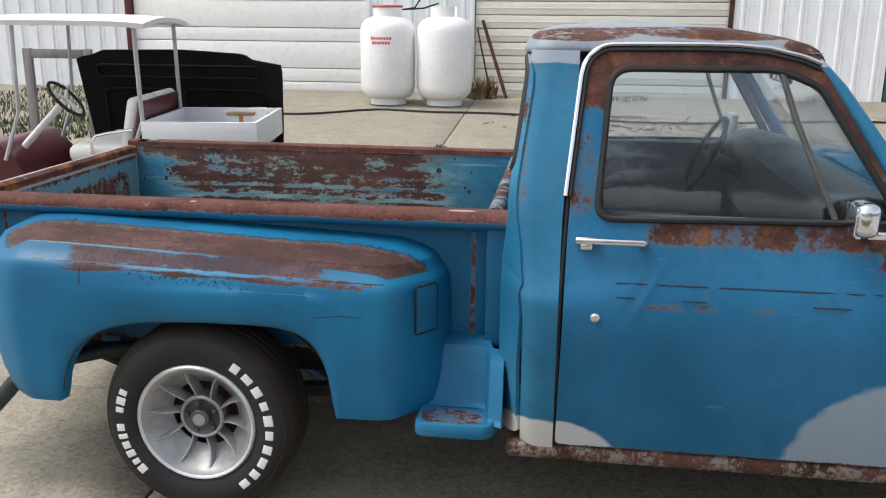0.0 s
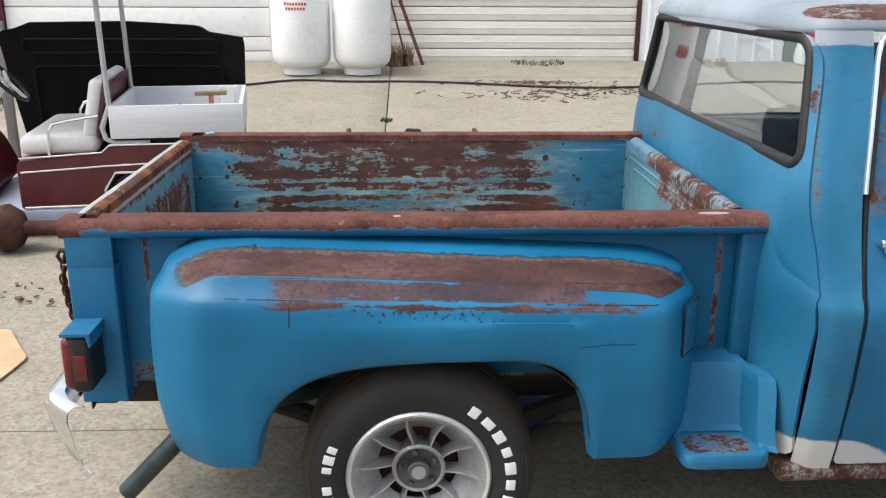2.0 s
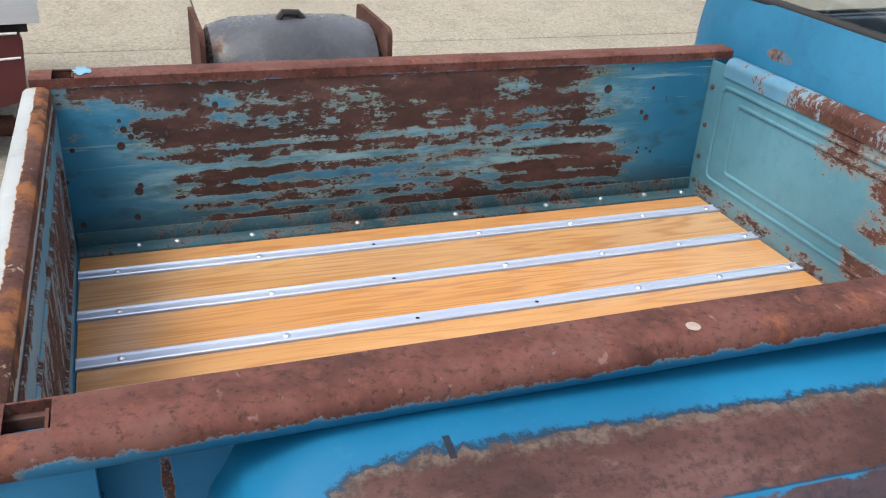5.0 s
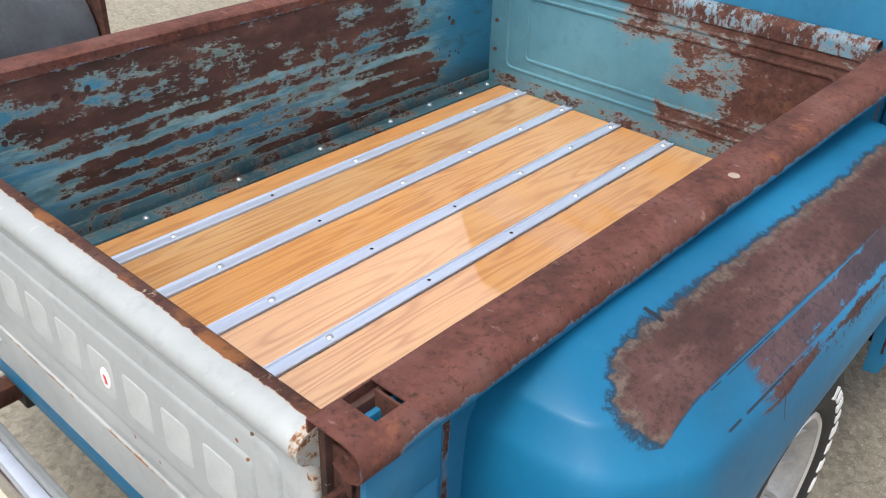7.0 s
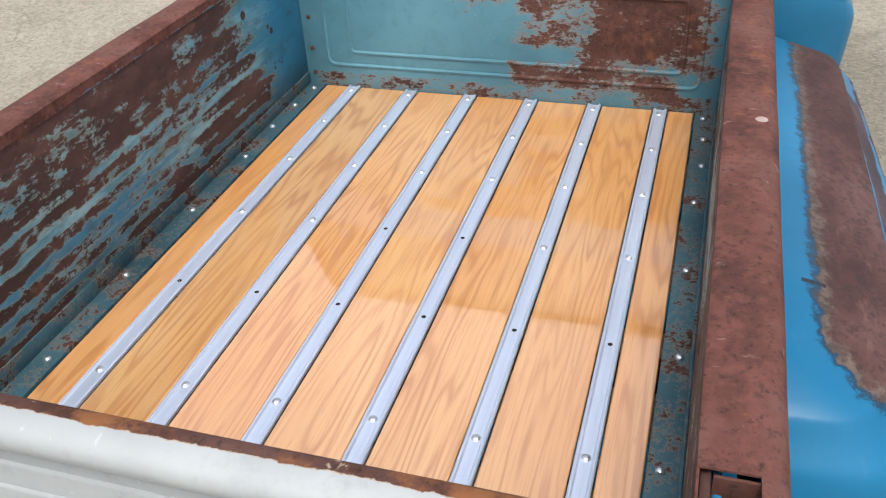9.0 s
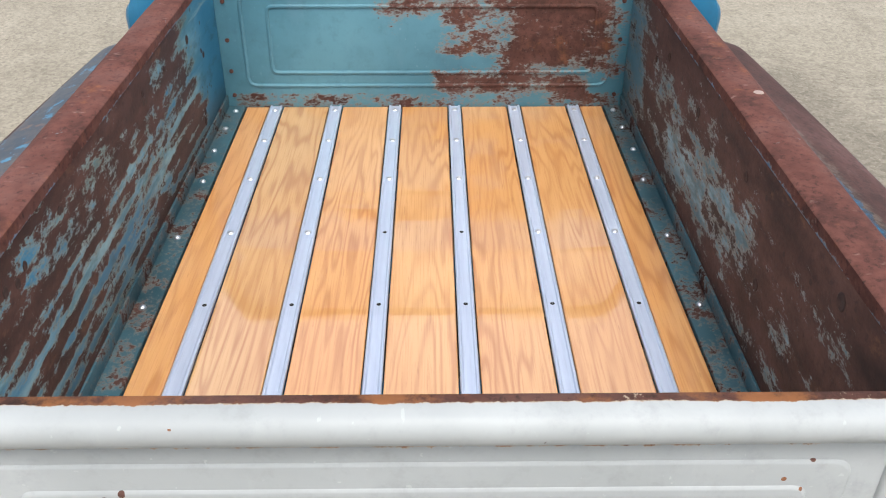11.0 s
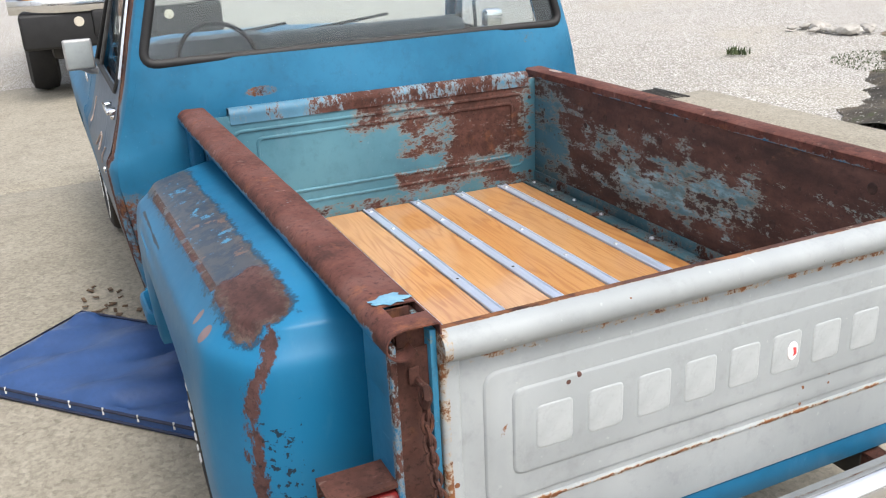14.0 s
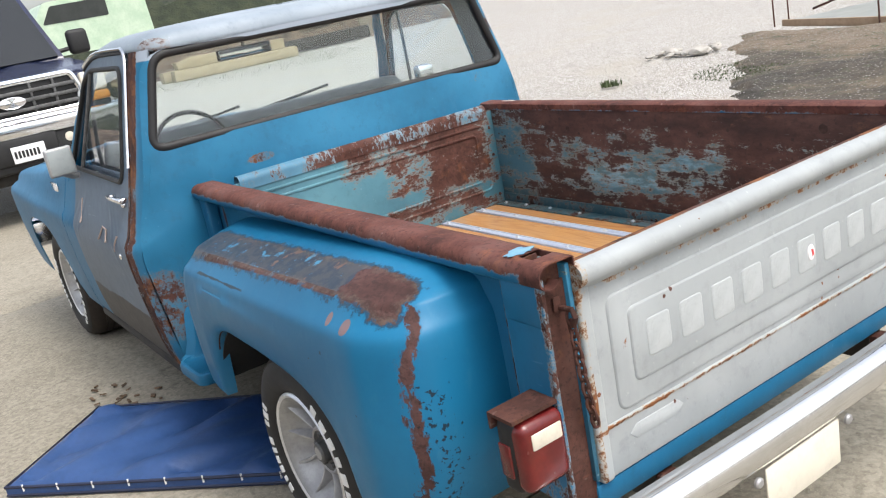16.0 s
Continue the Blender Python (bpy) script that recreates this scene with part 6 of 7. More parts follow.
# dirt and weeds past the gravel
bm = B()
rows = []
for i in range(90):
    t = i / 89
    ex, ey = 3.74 + 3.71 * t, -4.42 - 4.95 * t
    ex += 0.30 * noise.noise((t * 7, 3, 1)) + 0.14 * noise.noise((t * 22, 5, 1)) + 0.07 * noise.noise((t * 60, 9, 1))
    row = []
    for j in range(44):
        w = 9.0 * (j / 43) ** 1.6
        x, y = ex - w, ey
        z = ground_z(x, y) - 0.055 + 0.075 * smooth01(w / 0.5) + smooth01(w / 0.3) * (0.05 * noise.noise((x * 1.3, y * 1.3, 6)) + 0.022 * noise.noise((x * 5, y * 5, 2)))
        row.append((x, y, z))
    rows.append(row)
grid(bm, rows)
tagged(part("dirt_bank", bm, M_soil), "low bank of dark dirt with thin grass beside gravel", "dirt", kind="structure")

# metal building
GZ = 0.40
building = tagged(thing("wall_north", "white ribbed metal workshop wall behind the yard", "building"), kind="structure")


def ribbed(x0, x1, z0, z1):
    bm = B()
    pts, x = [], x0
    while x < x1:
        for dx, dy in ((0, 0), (0.10, 0), (0.115, -0.02), (0.145, -0.02), (0.16, 0), (0.19, 0), (0.195, -0.006), (0.215, -0.006), (0.22, 0)):
            if x + dx <= x1:
                pts.append((x + dx, 10.27 + dy))
        x += 0.27
    pts.append((x1, 10.27))
    grid(bm, [[(px, py, z0) for px, py in pts], [(px, py, z1) for px, py in pts]])
    thicken(bm, bm.faces[:], 0.004)
    return part("ribbed_sheet", bm, M_white_metal, building, angle=20)


for x0, x1, z0 in ((-12.0, -4.90, 0.3), (-0.98, 0.62, 0.4), (4.43, 6.6, 0.42), (7.8, 13.5, 0.4), (-4.9, -0.98, 3.4), (0.62, 4.43, 3.4), (6.6, 7.8, 2.65)):
    ribbed(x0, x1, z0, 4.6)
bm = B()
box(bm, -12, 13.5, 10.36, 10.5, 0.2, 4.6, 0.01)
part("back_wall", bm, M_white_metal, building)
bm = B()
box(bm, -12, 13.5, 10.1, 18, 4.6, 4.75, 0.02)
part("roof_edge", bm, M_white_metal, building)


def overhead_door(name, x0, x1, mat, heights, label, ridges):
    d = tagged(thing(name, label, "garage door"), kind="structure")
    z, k = GZ + 0.03, 0
    while z < 3.4:
        h = heights[k % len(heights)]
        bm = B()
        box(bm, x0, x1, 10.285, 10.325, z + 0.006, z + h - 0.006, 0.010, 3)
        for r in range(ridges):
            zz = z + h * (r + 1) / (ridges + 1)
            box(bm, x0 + 0.02, x1 - 0.02, 10.279, 10.29, zz - 0.012, zz + 0.012, 0.005)
        part("panel", bm, mat, d)
        z, k = z + h, k + 1
    bm = B()
    box(bm, x0, x1, 10.29, 10.32, GZ, GZ + 0.035, 0.005)
    part("bottom_seal", bm, M_black, d)
    return d


overhead_door("door_1", -4.78, -1.02, M_white_door, (0.16, 0.205, 0.41, 0.205, 0.41, 0.205), "closed white sectional garage door with wide ribs", 0)
overhead_door("door_2", 0.68, 4.37, M_cream_door, (0.20, 0.20, 0.20), "closed cream sectional garage door, streaked and ribbed", 1)
bm = B()
for x0, x1 in ((-4.9, -4.79),):
    box(bm, x0, x1, 10.22, 10.32, 0.35, 3.4, 0.006)
tagged(part("trim", bm, M_maroon), "maroon steel door jamb", "door trim", kind="structure")
bm = B()
for x0, x1 in ((-1.01, -0.93), (0.60, 0.67)):
    box(bm, x0, x1, 10.235, 10.32, 0.4, 3.4, 0.006)
tagged(part("trim", bm, M_white_metal), "white steel door jambs", "door trim", kind="structure")
bm = B()
box(bm, 4.38, 4.43, 10.235, 10.32, 0.4, 3.4, 0.004)
tagged(part("trim", bm, M_rust), "rusty steel door jamb", "door trim", kind="structure")
bm = B()
box(bm, 6.62, 7.78, 10.26, 10.31, 0.45, 2.65, 0.008)
d3 = tagged(part("door_3", bm, M_green), "closed green steel door", "door", kind="structure")
bm = B()
lathe(bm, [(0.03, 0), (0.03, -0.05), (0.0005, -0.055)], 12, (6.72, 10.26, 1.45))
part("door_handle", bm, M_steel, d3)

M_tank = simple("white_tank_enamel", (0.78, 0.78, 0.77), (0.83, 0.83, 0.82), 3, 0.32, bump=0.03)


def gas_tank(x, y, red):
    m = pose(x, y, ground_z(x, y))
    tk = thing("propane_tank", "tall white propane cylinder with red-edged collar by the wall" if red else "tall white propane cylinder with bare collar by the wall", "gas tank", m, "propane tanks")
    bm = B()
    R = 0.388
    lathe(bm, [(0.0005, 0.07), (0.2, 0.075), (0.31, 0.10), (R - 0.02, 0.17), (R, 0.26), (R, 1.0), (R - 0.015, 1.08), (0.32, 1.16), (0.22, 1.205), (0.1, 1.225), (0.0005, 1.23)], 40, axis="Z")
    part("body", bm, M_tank, tk)
    bm = B()
    lathe(bm, [(0.24, 0.0), (0.24, 0.10), (0.25, 0.105), (0.25, 0.0)], 32, axis="Z")
    part("foot_ring", bm, M_tank, tk)
    bm = B()
    a0 = 0 if red else 40
    rows = []
    for k in range(31):
        a = radians(a0 + (360 - 2 * a0) * k / 30)
        rows.append([(0.2 * math.cos(a), 0.2 * math.sin(a), z) for z in (1.19, 1.26, 1.345)])
    grid(bm, rows)
    thicken(bm, bm.faces[:], 0.006)
    part("collar", bm, M_tank, tk)
    if red:
        bm = B()
        tube(bm, [(0.203 * math.cos(a), 0.203 * math.sin(a), 1.345) for a in [2 * math.pi * j / 32 for j in range(32)]], 0.016, 8, close=True)
        part("red_rim", bm, simple("faded_red", (0.35, 0.05, 0.03), (0.45, 0.08, 0.05), 5, 0.5), tk)
        bm = B()
        for row, (z, w, n) in enumerate(((0.915, 0.036, 8), (0.855, 0.036, 7))):
            for k in range(n):
                a = radians(-108 + (k + 0.5 * row) * 5.6 - 5)
                q = Matrix.Rotation(a + math.pi / 2, 4, "Z") @ pose(0, -R - 0.0005, z)
                box(bm, -0.013, 0.013, -0.001, 0.002, -0.018, 0.018 if k else 0.024, 0, m=q)
        part("red_marking", bm, simple("red_print", (0.5, 0.04, 0.03), (0.55, 0.06, 0.04), 9, 0.5), tk, "two rows of red bars")
    bm = B()
    lathe(bm, [(0.03, 1.22), (0.03, 1.30), (0.05, 1.31), (0.05, 1.33), (0.0005, 1.34)], 12, axis="Z")
    part("valve", bm, M_steel, tk)
    return tk


gas_tank(-0.44, 9.15, True)
gas_tank(0.37, 9.15, False)
bm = B()
zt = ground_z(0, 9.75)
tube(bm, [(-0.5, 9.72, zt + 1.28), (-0.3, 9.6, zt + 1.27), (-0.12, 9.55, zt + 1.30), (-0.05, 9.6, zt + 1.42), (0.0, 9.7, zt + 1.6), (0.12, 10.1, zt + 1.75), (0.12, 10.25, zt + 1.7)], 0.012, 8)
tube(bm, [(-0.3, 9.6, zt + 1.27), (0.0, 9.6, zt + 1.29), (0.2, 9.7, zt + 1.36)], 0.012, 8)
tagged(part("gas_hose", bm, M_black), "black gas hose joining two tanks to the wall", "hose")

# bars leaning beside the tank
for k, (x0, x1, z1) in enumerate(((0.80, 1.2, 1.12), (0.72, 0.98, 1.0))):
    bm = B()
    z0 = ground_z(0, 9.8)
    d = Vector((x0 - x1, 0.36, z1)).normalized()
    tube(bm, [(x1, 9.86, z0 + 0.01), (x0, 10.2, z0 + z1)], 0.035 if k == 0 else 0.014, 4 if k == 0 else 8)
    tagged(part("steel_bar", bm, M_rust), "rusty steel bar leaning on the wall", "metal bar")


def leaf_clump(name, x, y, n, r, h, mat, label, cat):
    rnd = random.Random(int(abs(x * 100 + y * 10)))
    bm = B()
    for k in range(n):
        a, q = rnd.uniform(0, 6.28), r * math.sqrt(rnd.random())
        px, py = x + q * math.cos(a), y + q * math.sin(a)
        z = ground_z(px, py) - 0.005
        hh, w, lean = h * rnd.uniform(0.4, 1), h * 0.06 + 0.004, rnd.uniform(0.1, 0.6) * h
        b = rnd.uniform(0, 6.28)
        s = Vector((math.cos(b + 1.57), math.sin(b + 1.57), 0)) * w
        t = Vector((math.cos(b), math.sin(b), 0)) * lean
        p = Vector((px, py, z))
        v = [bm.verts.new(c) for c in (p - s, p + s, p + s * 0.7 + t * 0.4 + Vector((0, 0, hh * 0.6)), p - s * 0.7 + t * 0.4 + Vector((0, 0, hh * 0.6)), p + t + Vector((0, 0, hh)))]
        bm.faces.new(v[:4])
        bm.faces.new((v[3], v[2], v[4]))
    return tagged(part(name, bm, mat), label, cat, kind="stuff")


M_grass = simple("grass_blades", (0.03, 0.055, 0.014), (0.07, 0.09, 0.03), 6, 0.7)
M_dry = simple("dry_stalks", (0.2, 0.13, 0.07), (0.3, 0.21, 0.12), 8, 0.8)
leaf_clump("weeds", 0.82, 9.9, 160, 0.22, 0.34, M_dry, "dry weeds by the wall", "weeds")
leaf_clump("weeds", 0.745, 6.15, 60, 0.06, 0.05, M_grass, "green weeds in a concrete joint", "weeds")
leaf_clump("weeds", 5.4, 10.1, 120, 0.35, 0.12, M_dry, "dry weeds along the wall", "weeds")
leaf_clump("weeds", 2.9, 10.15, 200, 0.4, 0.06, M_grass, "grass along the garage door", "weeds")
leaf_clump("weeds", 3.7, 6.3, 60, 0.12, 0.08, M_grass, "green weeds on the concrete", "weeds")
leaf_clump("grass", -4.9, 8.4, 2600, 2.0, 0.09, M_grass, "long grass beside the workshop", "grass")
leaf_clump("grass", -4.2, 6.6, 900, 0.9, 0.09, M_grass, "short grass at the slab's edge", "grass")
leaf_clump("weeds", 6.40, -5.85, 90, 0.13, 0.09, M_grass, "small weed in the gravel", "weeds")
leaf_clump("grass", 5.0, -6.8, 1500, 0.75, 0.022, M_grass, "thin grass on the dirt bank", "grass")

# leaf litter and twigs
rnd = random.Random(5)
bm = B()
for k in range(420):
    cx, cy, sx, sy = rnd.choice(((2.6, 7.6, 1.0, 0.35), (3.4, 7.9, 0.9, 0.25), (2.6, 8.4, 0.7, 0.12), (-1.45, 1.4, 0.5, 0.25), (2.6, 1.05, 0.35, 0.12)))
    x, y = rnd.gauss(cx, sx * 0.6), rnd.gauss(cy, sy * 0.6)
    z = ground_z(x, y) + 0.008
    L, w = rnd.uniform(0.015, 0.07) * (0.28 if y < 3 else 1), rnd.uniform(0.004, 0.012)
    q = pose(x, y, z + 0.004, rnd.uniform(-20, 20), rnd.uniform(-20, 20), rnd.uniform(0, 360))
    box(bm, -L, L, -w, w, -0.003, 0.003, 0, m=q)
tagged(part("leaf_litter", bm, simple("leaf_litter", (0.06, 0.04, 0.025), (0.16, 0.1, 0.06), 9, 0.9)), "brown dry leaves and twigs on concrete", "leaves", kind="stuff")
bm = B()
pts = []
for i in range(60):
    x = -2.6 + 9.6 * i / 59
    y = 8.2 + 0.22 * math.sin(x * 1.3 + 0.4) + 0.35 * math.exp(-((x + 0.5) / 0.6) ** 2)
    pts.append((x, y, ground_z(x, y) + 0.02))
tube(bm, pts, 0.014, 8)
tagged(part("hose", bm, M_black), "dark hose lying across the concrete", "hose")
bm = B()
pts = [(-0.62, 0.0), (0.2, -0.12), (0.32, 0.35), (0.15, 0.72), (-0.5, 0.66), (-0.8, 0.5)]
prism(bm, rounded(pts, 0.03, 3), "xy", 0.004, 0.012)
tagged(part("cardboard", bm, simple("cardboard", (0.42, 0.29, 0.17), (0.5, 0.36, 0.22), 4, 0.85), m=pose(-1.0, 0.25, 0.0, 0, 0, 8)), "flat brown cardboard sheet on the concrete", "cardboard")

# plastic bin with a red lid by the wall
bn = thing("cooler", "small white cooler with a red top beside the wall", "cooler", pose(6.9, 10.0, 0.44))
bm = B()
box(bm, -0.17, 0.17, -0.14, 0.14, 0.0, 0.34, 0.03, 3)
part("body", bm, M_tank, bn)
bm = B()
box(bm, -0.18, 0.18, -0.15, 0.15, 0.34, 0.47, 0.03, 3)
part("lid", bm, simple("red_plastic", (0.5, 0.04, 0.05), (0.55, 0.06, 0.06), 5, 0.4), bn)

# ---------------------------------------------------------------- golf cart
CART = Matrix.Translation((-0.93, 2.65, 0)) @ pose(0, 0, 0, 0, 0, 8.5) @ Matrix.Translation((0.93, -2.65, 0))
cart = thing("golf_cart", "maroon golf cart with white seats, canopy and a white cargo box", "golf cart", CART)
M_white_vinyl = simple("white_vinyl", (0.66, 0.64, 0.62), (0.74, 0.72, 0.7), 6, 0.5)
M_white_box = simple("white_cargo_box", (0.60, 0.61, 0.62), (0.68, 0.69, 0.7), 2.5, 0.55, stretch=(0.4, 1, 8))
M_grey_metal = simple("grey_painted_tube", (0.42, 0.42, 0.43), (0.52, 0.52, 0.53), 7, 0.45, 0.3)
Y0, Y1 = 2.66, 3.72
bm = B()
side = rounded([(-1.52, 0.19), (-1.0, 0.19), (-1.0, 0.30), (-0.93, 0.40), (-0.62, 0.40), (-0.55, 0.30), (-0.52, 0.22), (-0.20, 0.28), (-0.18, 0.58), (-0.95, 0.58), (-1.0, 0.53), (-1.52, 0.50)], 0.025, 3)
prism(bm, side, "xz", Y0, Y1)
body = part("body", bm, M_maroon, cart, "maroon rear body")
bm = B()
tube(bm, [(x, Y0 - 0.004, z) for x, z in ((-1.5, 0.20), (-1.0, 0.20), (-1.0, 0.30), (-0.93, 0.41), (-0.62, 0.41), (-0.54, 0.30))], 0.008, 6)
tube(bm, [(x, Y0 - 0.004, z) for x, z in ((-1.5, 0.43), (-1.0, 0.455), (-0.2, 0.48))], 0.006, 6)
tube(bm, [(x, Y0 - 0.004, z) for x, z in ((-1.5, 0.52), (-1.0, 0.545), (-0.95, 0.59), (-0.2, 0.59))], 0.006, 6)
part("white_trim", bm, M_white_vinyl, body)
bm = B()
box(bm, -2.3, -1.0, Y0 - 0.008, Y0 + 0.04, 0.08, 0.185, 0.008)
box(bm, -2.3, -1.0, Y0, Y1, 0.13, 0.19, 0.008)
part("rocker_panel", bm, M_steel, cart, "silver rocker panel")
bm = B()
box(bm, -1.5, -1.02, Y0 + 0.03, Y1 - 0.03, 0.53, 0.66, 0.05, 3)
seat_c = part("seat", bm, M_white_vinyl, cart, "white vinyl seat")
bm = B()
for a, b in ((Y0 + 0.04, 3.17), (3.20, Y1 - 0.03)):
    q = pose(-1.08, 0, 0.63, 0, 12, 0)
    box(bm, -0.04, 0.045, a, b, 0.0, 0.38, 0.035, 3, m=q)
part("backrest", bm, M_white_vinyl, seat_c)
bm = B()
q = pose(-1.03, 0, 0.63, 0, 12, 0)
box(bm, 0.0, 0.02, Y0 + 0.05, Y1 - 0.04, 0.0, 0.36, 0.008, m=q)
part("back_shell", bm, M_maroon, seat_c)
for y in (Y0 + 0.015, Y1 - 0.015):
    bm = B()
    tube(bm, [(-1.32, y, 0.52), (-1.31, y, 0.68), (-1.28, y, 0.73), (-1.2, y, 0.75), (-1.0, y, 0.78)], 0.012, 8)
    part("armrest", bm, M_chrome, cart)
# cargo box
bx0, bx1, bz0, bz1 = -0.935, -0.10, 0.63, 0.84
bm = B()
box(bm, bx0 + 0.026, bx1 - 0.026, Y0 + 0.016, Y1 - 0.016, bz0 + 0.01, bz0 + 0.03, 0.002)
crate = part("cargo_box", bm, M_white_box, cart, "white open cargo box")
for x0, x1, y0, y1 in ((bx0, bx1, Y0 - 0.01, Y0 + 0.015), (bx0, bx1, Y1 - 0.015, Y1 + 0.01), (bx0, bx0 + 0.025, Y0 + 0.016, Y1 - 0.016), (bx1 - 0.025, bx1, Y0 + 0.016, Y1 - 0.016)):
    bm = B()
    box(bm, x0, x1, y0, y1, bz0, bz1, 0.004)
    part("side_board", bm, M_white_box, crate)
for y in (Y0 + 0.1, Y1 - 0.1):
    bm = B()
    box(bm, -0.9, -0.15, y - 0.03, y + 0.03, 0.575, 0.632, 0.004)
    part("box_rest", bm, M_dark, cart)
for y in (Y0 + 0.02, Y1 - 0.06):
    bm = B()
    tube(bm, [(-0.945, y, 1.52), (-0.935, y, 1.0), (-0.93, y, 0.84), (-0.985, y, 0.70), (-0.97, y, 0.63), (-0.92, y, 0.60), (-0.7, y, 0.598)], 0.017, 8)
    part("rear_post", bm, M_grey_metal, cart)
    bm = B()
    tube(bm, [(-1.80, y, 1.53), (-1.82, y, 0.9), (-1.95, y, 0.55)], 0.015, 8)
    part("front_post", bm, M_grey_metal, cart)
bm = B()
rows = []
for i in range(13):
    x = -2.15 + 1.30 * i / 12
    rows.append([(x, y, 1.545 + 0.045 * (1 - ((y - 3.19) / 0.58) ** 2) - 0.02 * (2 * i / 12 - 1) ** 4) for y in [2.61 + 1.16 * j / 10 for j in range(11)]])
grid(bm, rows)
thicken(bm, bm.faces[:], 0.035)
part("canopy", bm, M_white_vinyl, cart, "white moulded canopy")
bm = B()
prism(bm, rounded([(-2.5, 0.2), (-1.95, 0.19), (-1.75, 0.24), (-1.85, 0.50), (-2.0, 0.68), (-2.45, 0.58)], 0.05, 4), "xz", Y0 + 0.02, Y1 - 0.02)
part("front_cowl", bm, M_maroon, cart, "maroon front cowl")
bm = B()
tube(bm, [(-1.95, 2.98, 0.60), (-1.60, 2.98, 0.96)], 0.028, 10)
part("steering_column", bm, M_white_vinyl, cart)
bm = B()
cw, nrm = Vector((-1.59, 2.98, 0.97)), Vector((0.75, 0, 0.66)).normalized()
u = Vector((0, 1, 0))
v = nrm.cross(u)
tube(bm, [cw + (u * math.cos(a) + v * math.sin(a)) * 0.16 for a in [2 * math.pi * j / 28 for j in range(28)]], 0.013, 8, close=True)
part("steering_wheel", bm, M_black, cart)
bm = B()
for a in (0.5, 2.6, 4.7):
    tube(bm, [cw, cw + (u * math.cos(a) + v * math.sin(a)) * 0.155], 0.012, 6)
part("steering_spokes", bm, M_white_vinyl, cart)
wm = None
for x in (-0.775, -2.05):
    for y, rz in ((Y0 + 0.06, 0), (Y1 - 0.06, 180)):
        q = pose(x, y, 0.215, 0, 0, rz)
        bm = B()
        lathe(bm, [(0.11, 0.1), (0.12, 0.06), (0.12, -0.03), (0.13, -0.045), (0.18, -0.05), (0.205, -0.035), (0.213, 0.0), (0.213, 0.09), (0.19, 0.12), (0.11, 0.12)], 30)
        w = part("wheel", bm, M_tyre, cart, "small black tyre with wire-look cover", m=q)
        bm = B()
        lathe(bm, [(0.125, -0.04), (0.118, -0.048), (0.10, -0.03), (0.05, -0.032), (0.04, -0.045), (0.0005, -0.045)], 30)
        for k in range(16):
            a = 2 * math.pi * k / 16
            tube(bm, [(0.045 * math.cos(a), -0.046, 0.045 * math.sin(a)), (0.115 * math.cos(a), -0.048, 0.115 * math.sin(a))], 0.004, 5)
        part("wheel_cover", bm, M_alloy, w)
# things in the cargo box
bk = thing("bucket", "small white plastic cup in the cargo box", "cup", CART @ pose(-0.22, 3.35, 0.66))
bm = B()
lathe(bm, [(0.0005, 0.0), (0.045, 0.0), (0.062, 0.20), (0.066, 0.20), (0.066, 0.215), (0.058, 0.215), (0.042, 0.01), (0.0005, 0.01)], 24, axis="Z")
part("cup", bm, M_tank, bk)
hm = thing("mallet", "wooden mallet standing in the cargo box", "mallet", CART @ pose(-0.33, 3.2, 0.66))
bm = B()
box(bm, -0.11, 0.11, -0.03, 0.03, 0.17, 0.20, 0.008)
part("head", bm, M_dry, hm)
bm = B()
tube(bm, [(0.0, 0, 0.0), (0, 0, 0.18)], 0.018, 8)
part("handle", bm, simple("orange_wood", (0.42, 0.16, 0.06), (0.5, 0.2, 0.08), 7, 0.6), hm)
bm = B()
rnd = random.Random(2)
for k in range(14):
    tube(bm, [(-0.52 + rnd.uniform(-0.09, 0.09), 3.2 + rnd.uniform(-0.08, 0.08), 0.665 + 0.1 * rnd.random()) for q in range(2)], 0.008, 6)
tagged(part("scrap_fittings", bm, M_rust, m=CART), "rusty pipe fittings in the cargo box", "scrap", kind="stuff")

# ---------------------------------------------------------------- loose things in the yard
hood = thing("car_hood", "black car hood standing on edge behind the golf cart", "car hood", pose(-1.17, 4.05, 0.02))
M_hood = simple("matt_black_panel", (0.004, 0.004, 0.004), (0.010, 0.008, 0.007), 3, 0.85, Specular_IOR_Level=0.15)
bm = B()
out = [(-0.80, 0.03), (0.80, 0.03), (0.87, 0.60), (0.90, 1.17), (0.62, 1.21), (0.57, 1.255), (0.0, 1.285), (-0.72, 1.275), (-0.78, 1.235), (-0.93, 1.215), (-0.87, 0.60)]
sheet(bm, rounded(out, 0.02, 3), lambda x, z: Vector((x, 0.05 - 0.06 * (x / 0.9) ** 2 - 0.12 * z, z)), 0.03, 6, 90)
part("outer_panel", bm, M_hood, hood)
for x0, x1, z0, z1 in ((-0.7, -0.1, 0.25, 0.95), (0.02, 0.72, 0.25, 0.95), (-0.75, 0.7, 1.05, 1.15)):
    bm = B()
    tube(bm, [Vector((p[0], -0.035 - 0.12 * p[1], p[1])) for p in rounded([(x0, z0), (x1, z0), (x1, z1), (x0, z1)], 0.06)], 0.011, 8, close=True)
    part("brace", bm, M_hood, hood)
fr = thing("window_frame", "weathered grey door frame leaning in the grass", "frame", pose(-2.66, 4.6, 0.05))
bm = B()
for x0, x1, z0, z1 in ((-0.4, -0.31, 0.0, 1.22), (0.22, 0.30, 0.0, 1.22), (-0.308, 0.218, 1.13, 1.215), (-0.308, 0.218, 0.005, 0.08)):
    box(bm, x0, x1, -0.02, 0.02, z0, z1, 0.005)
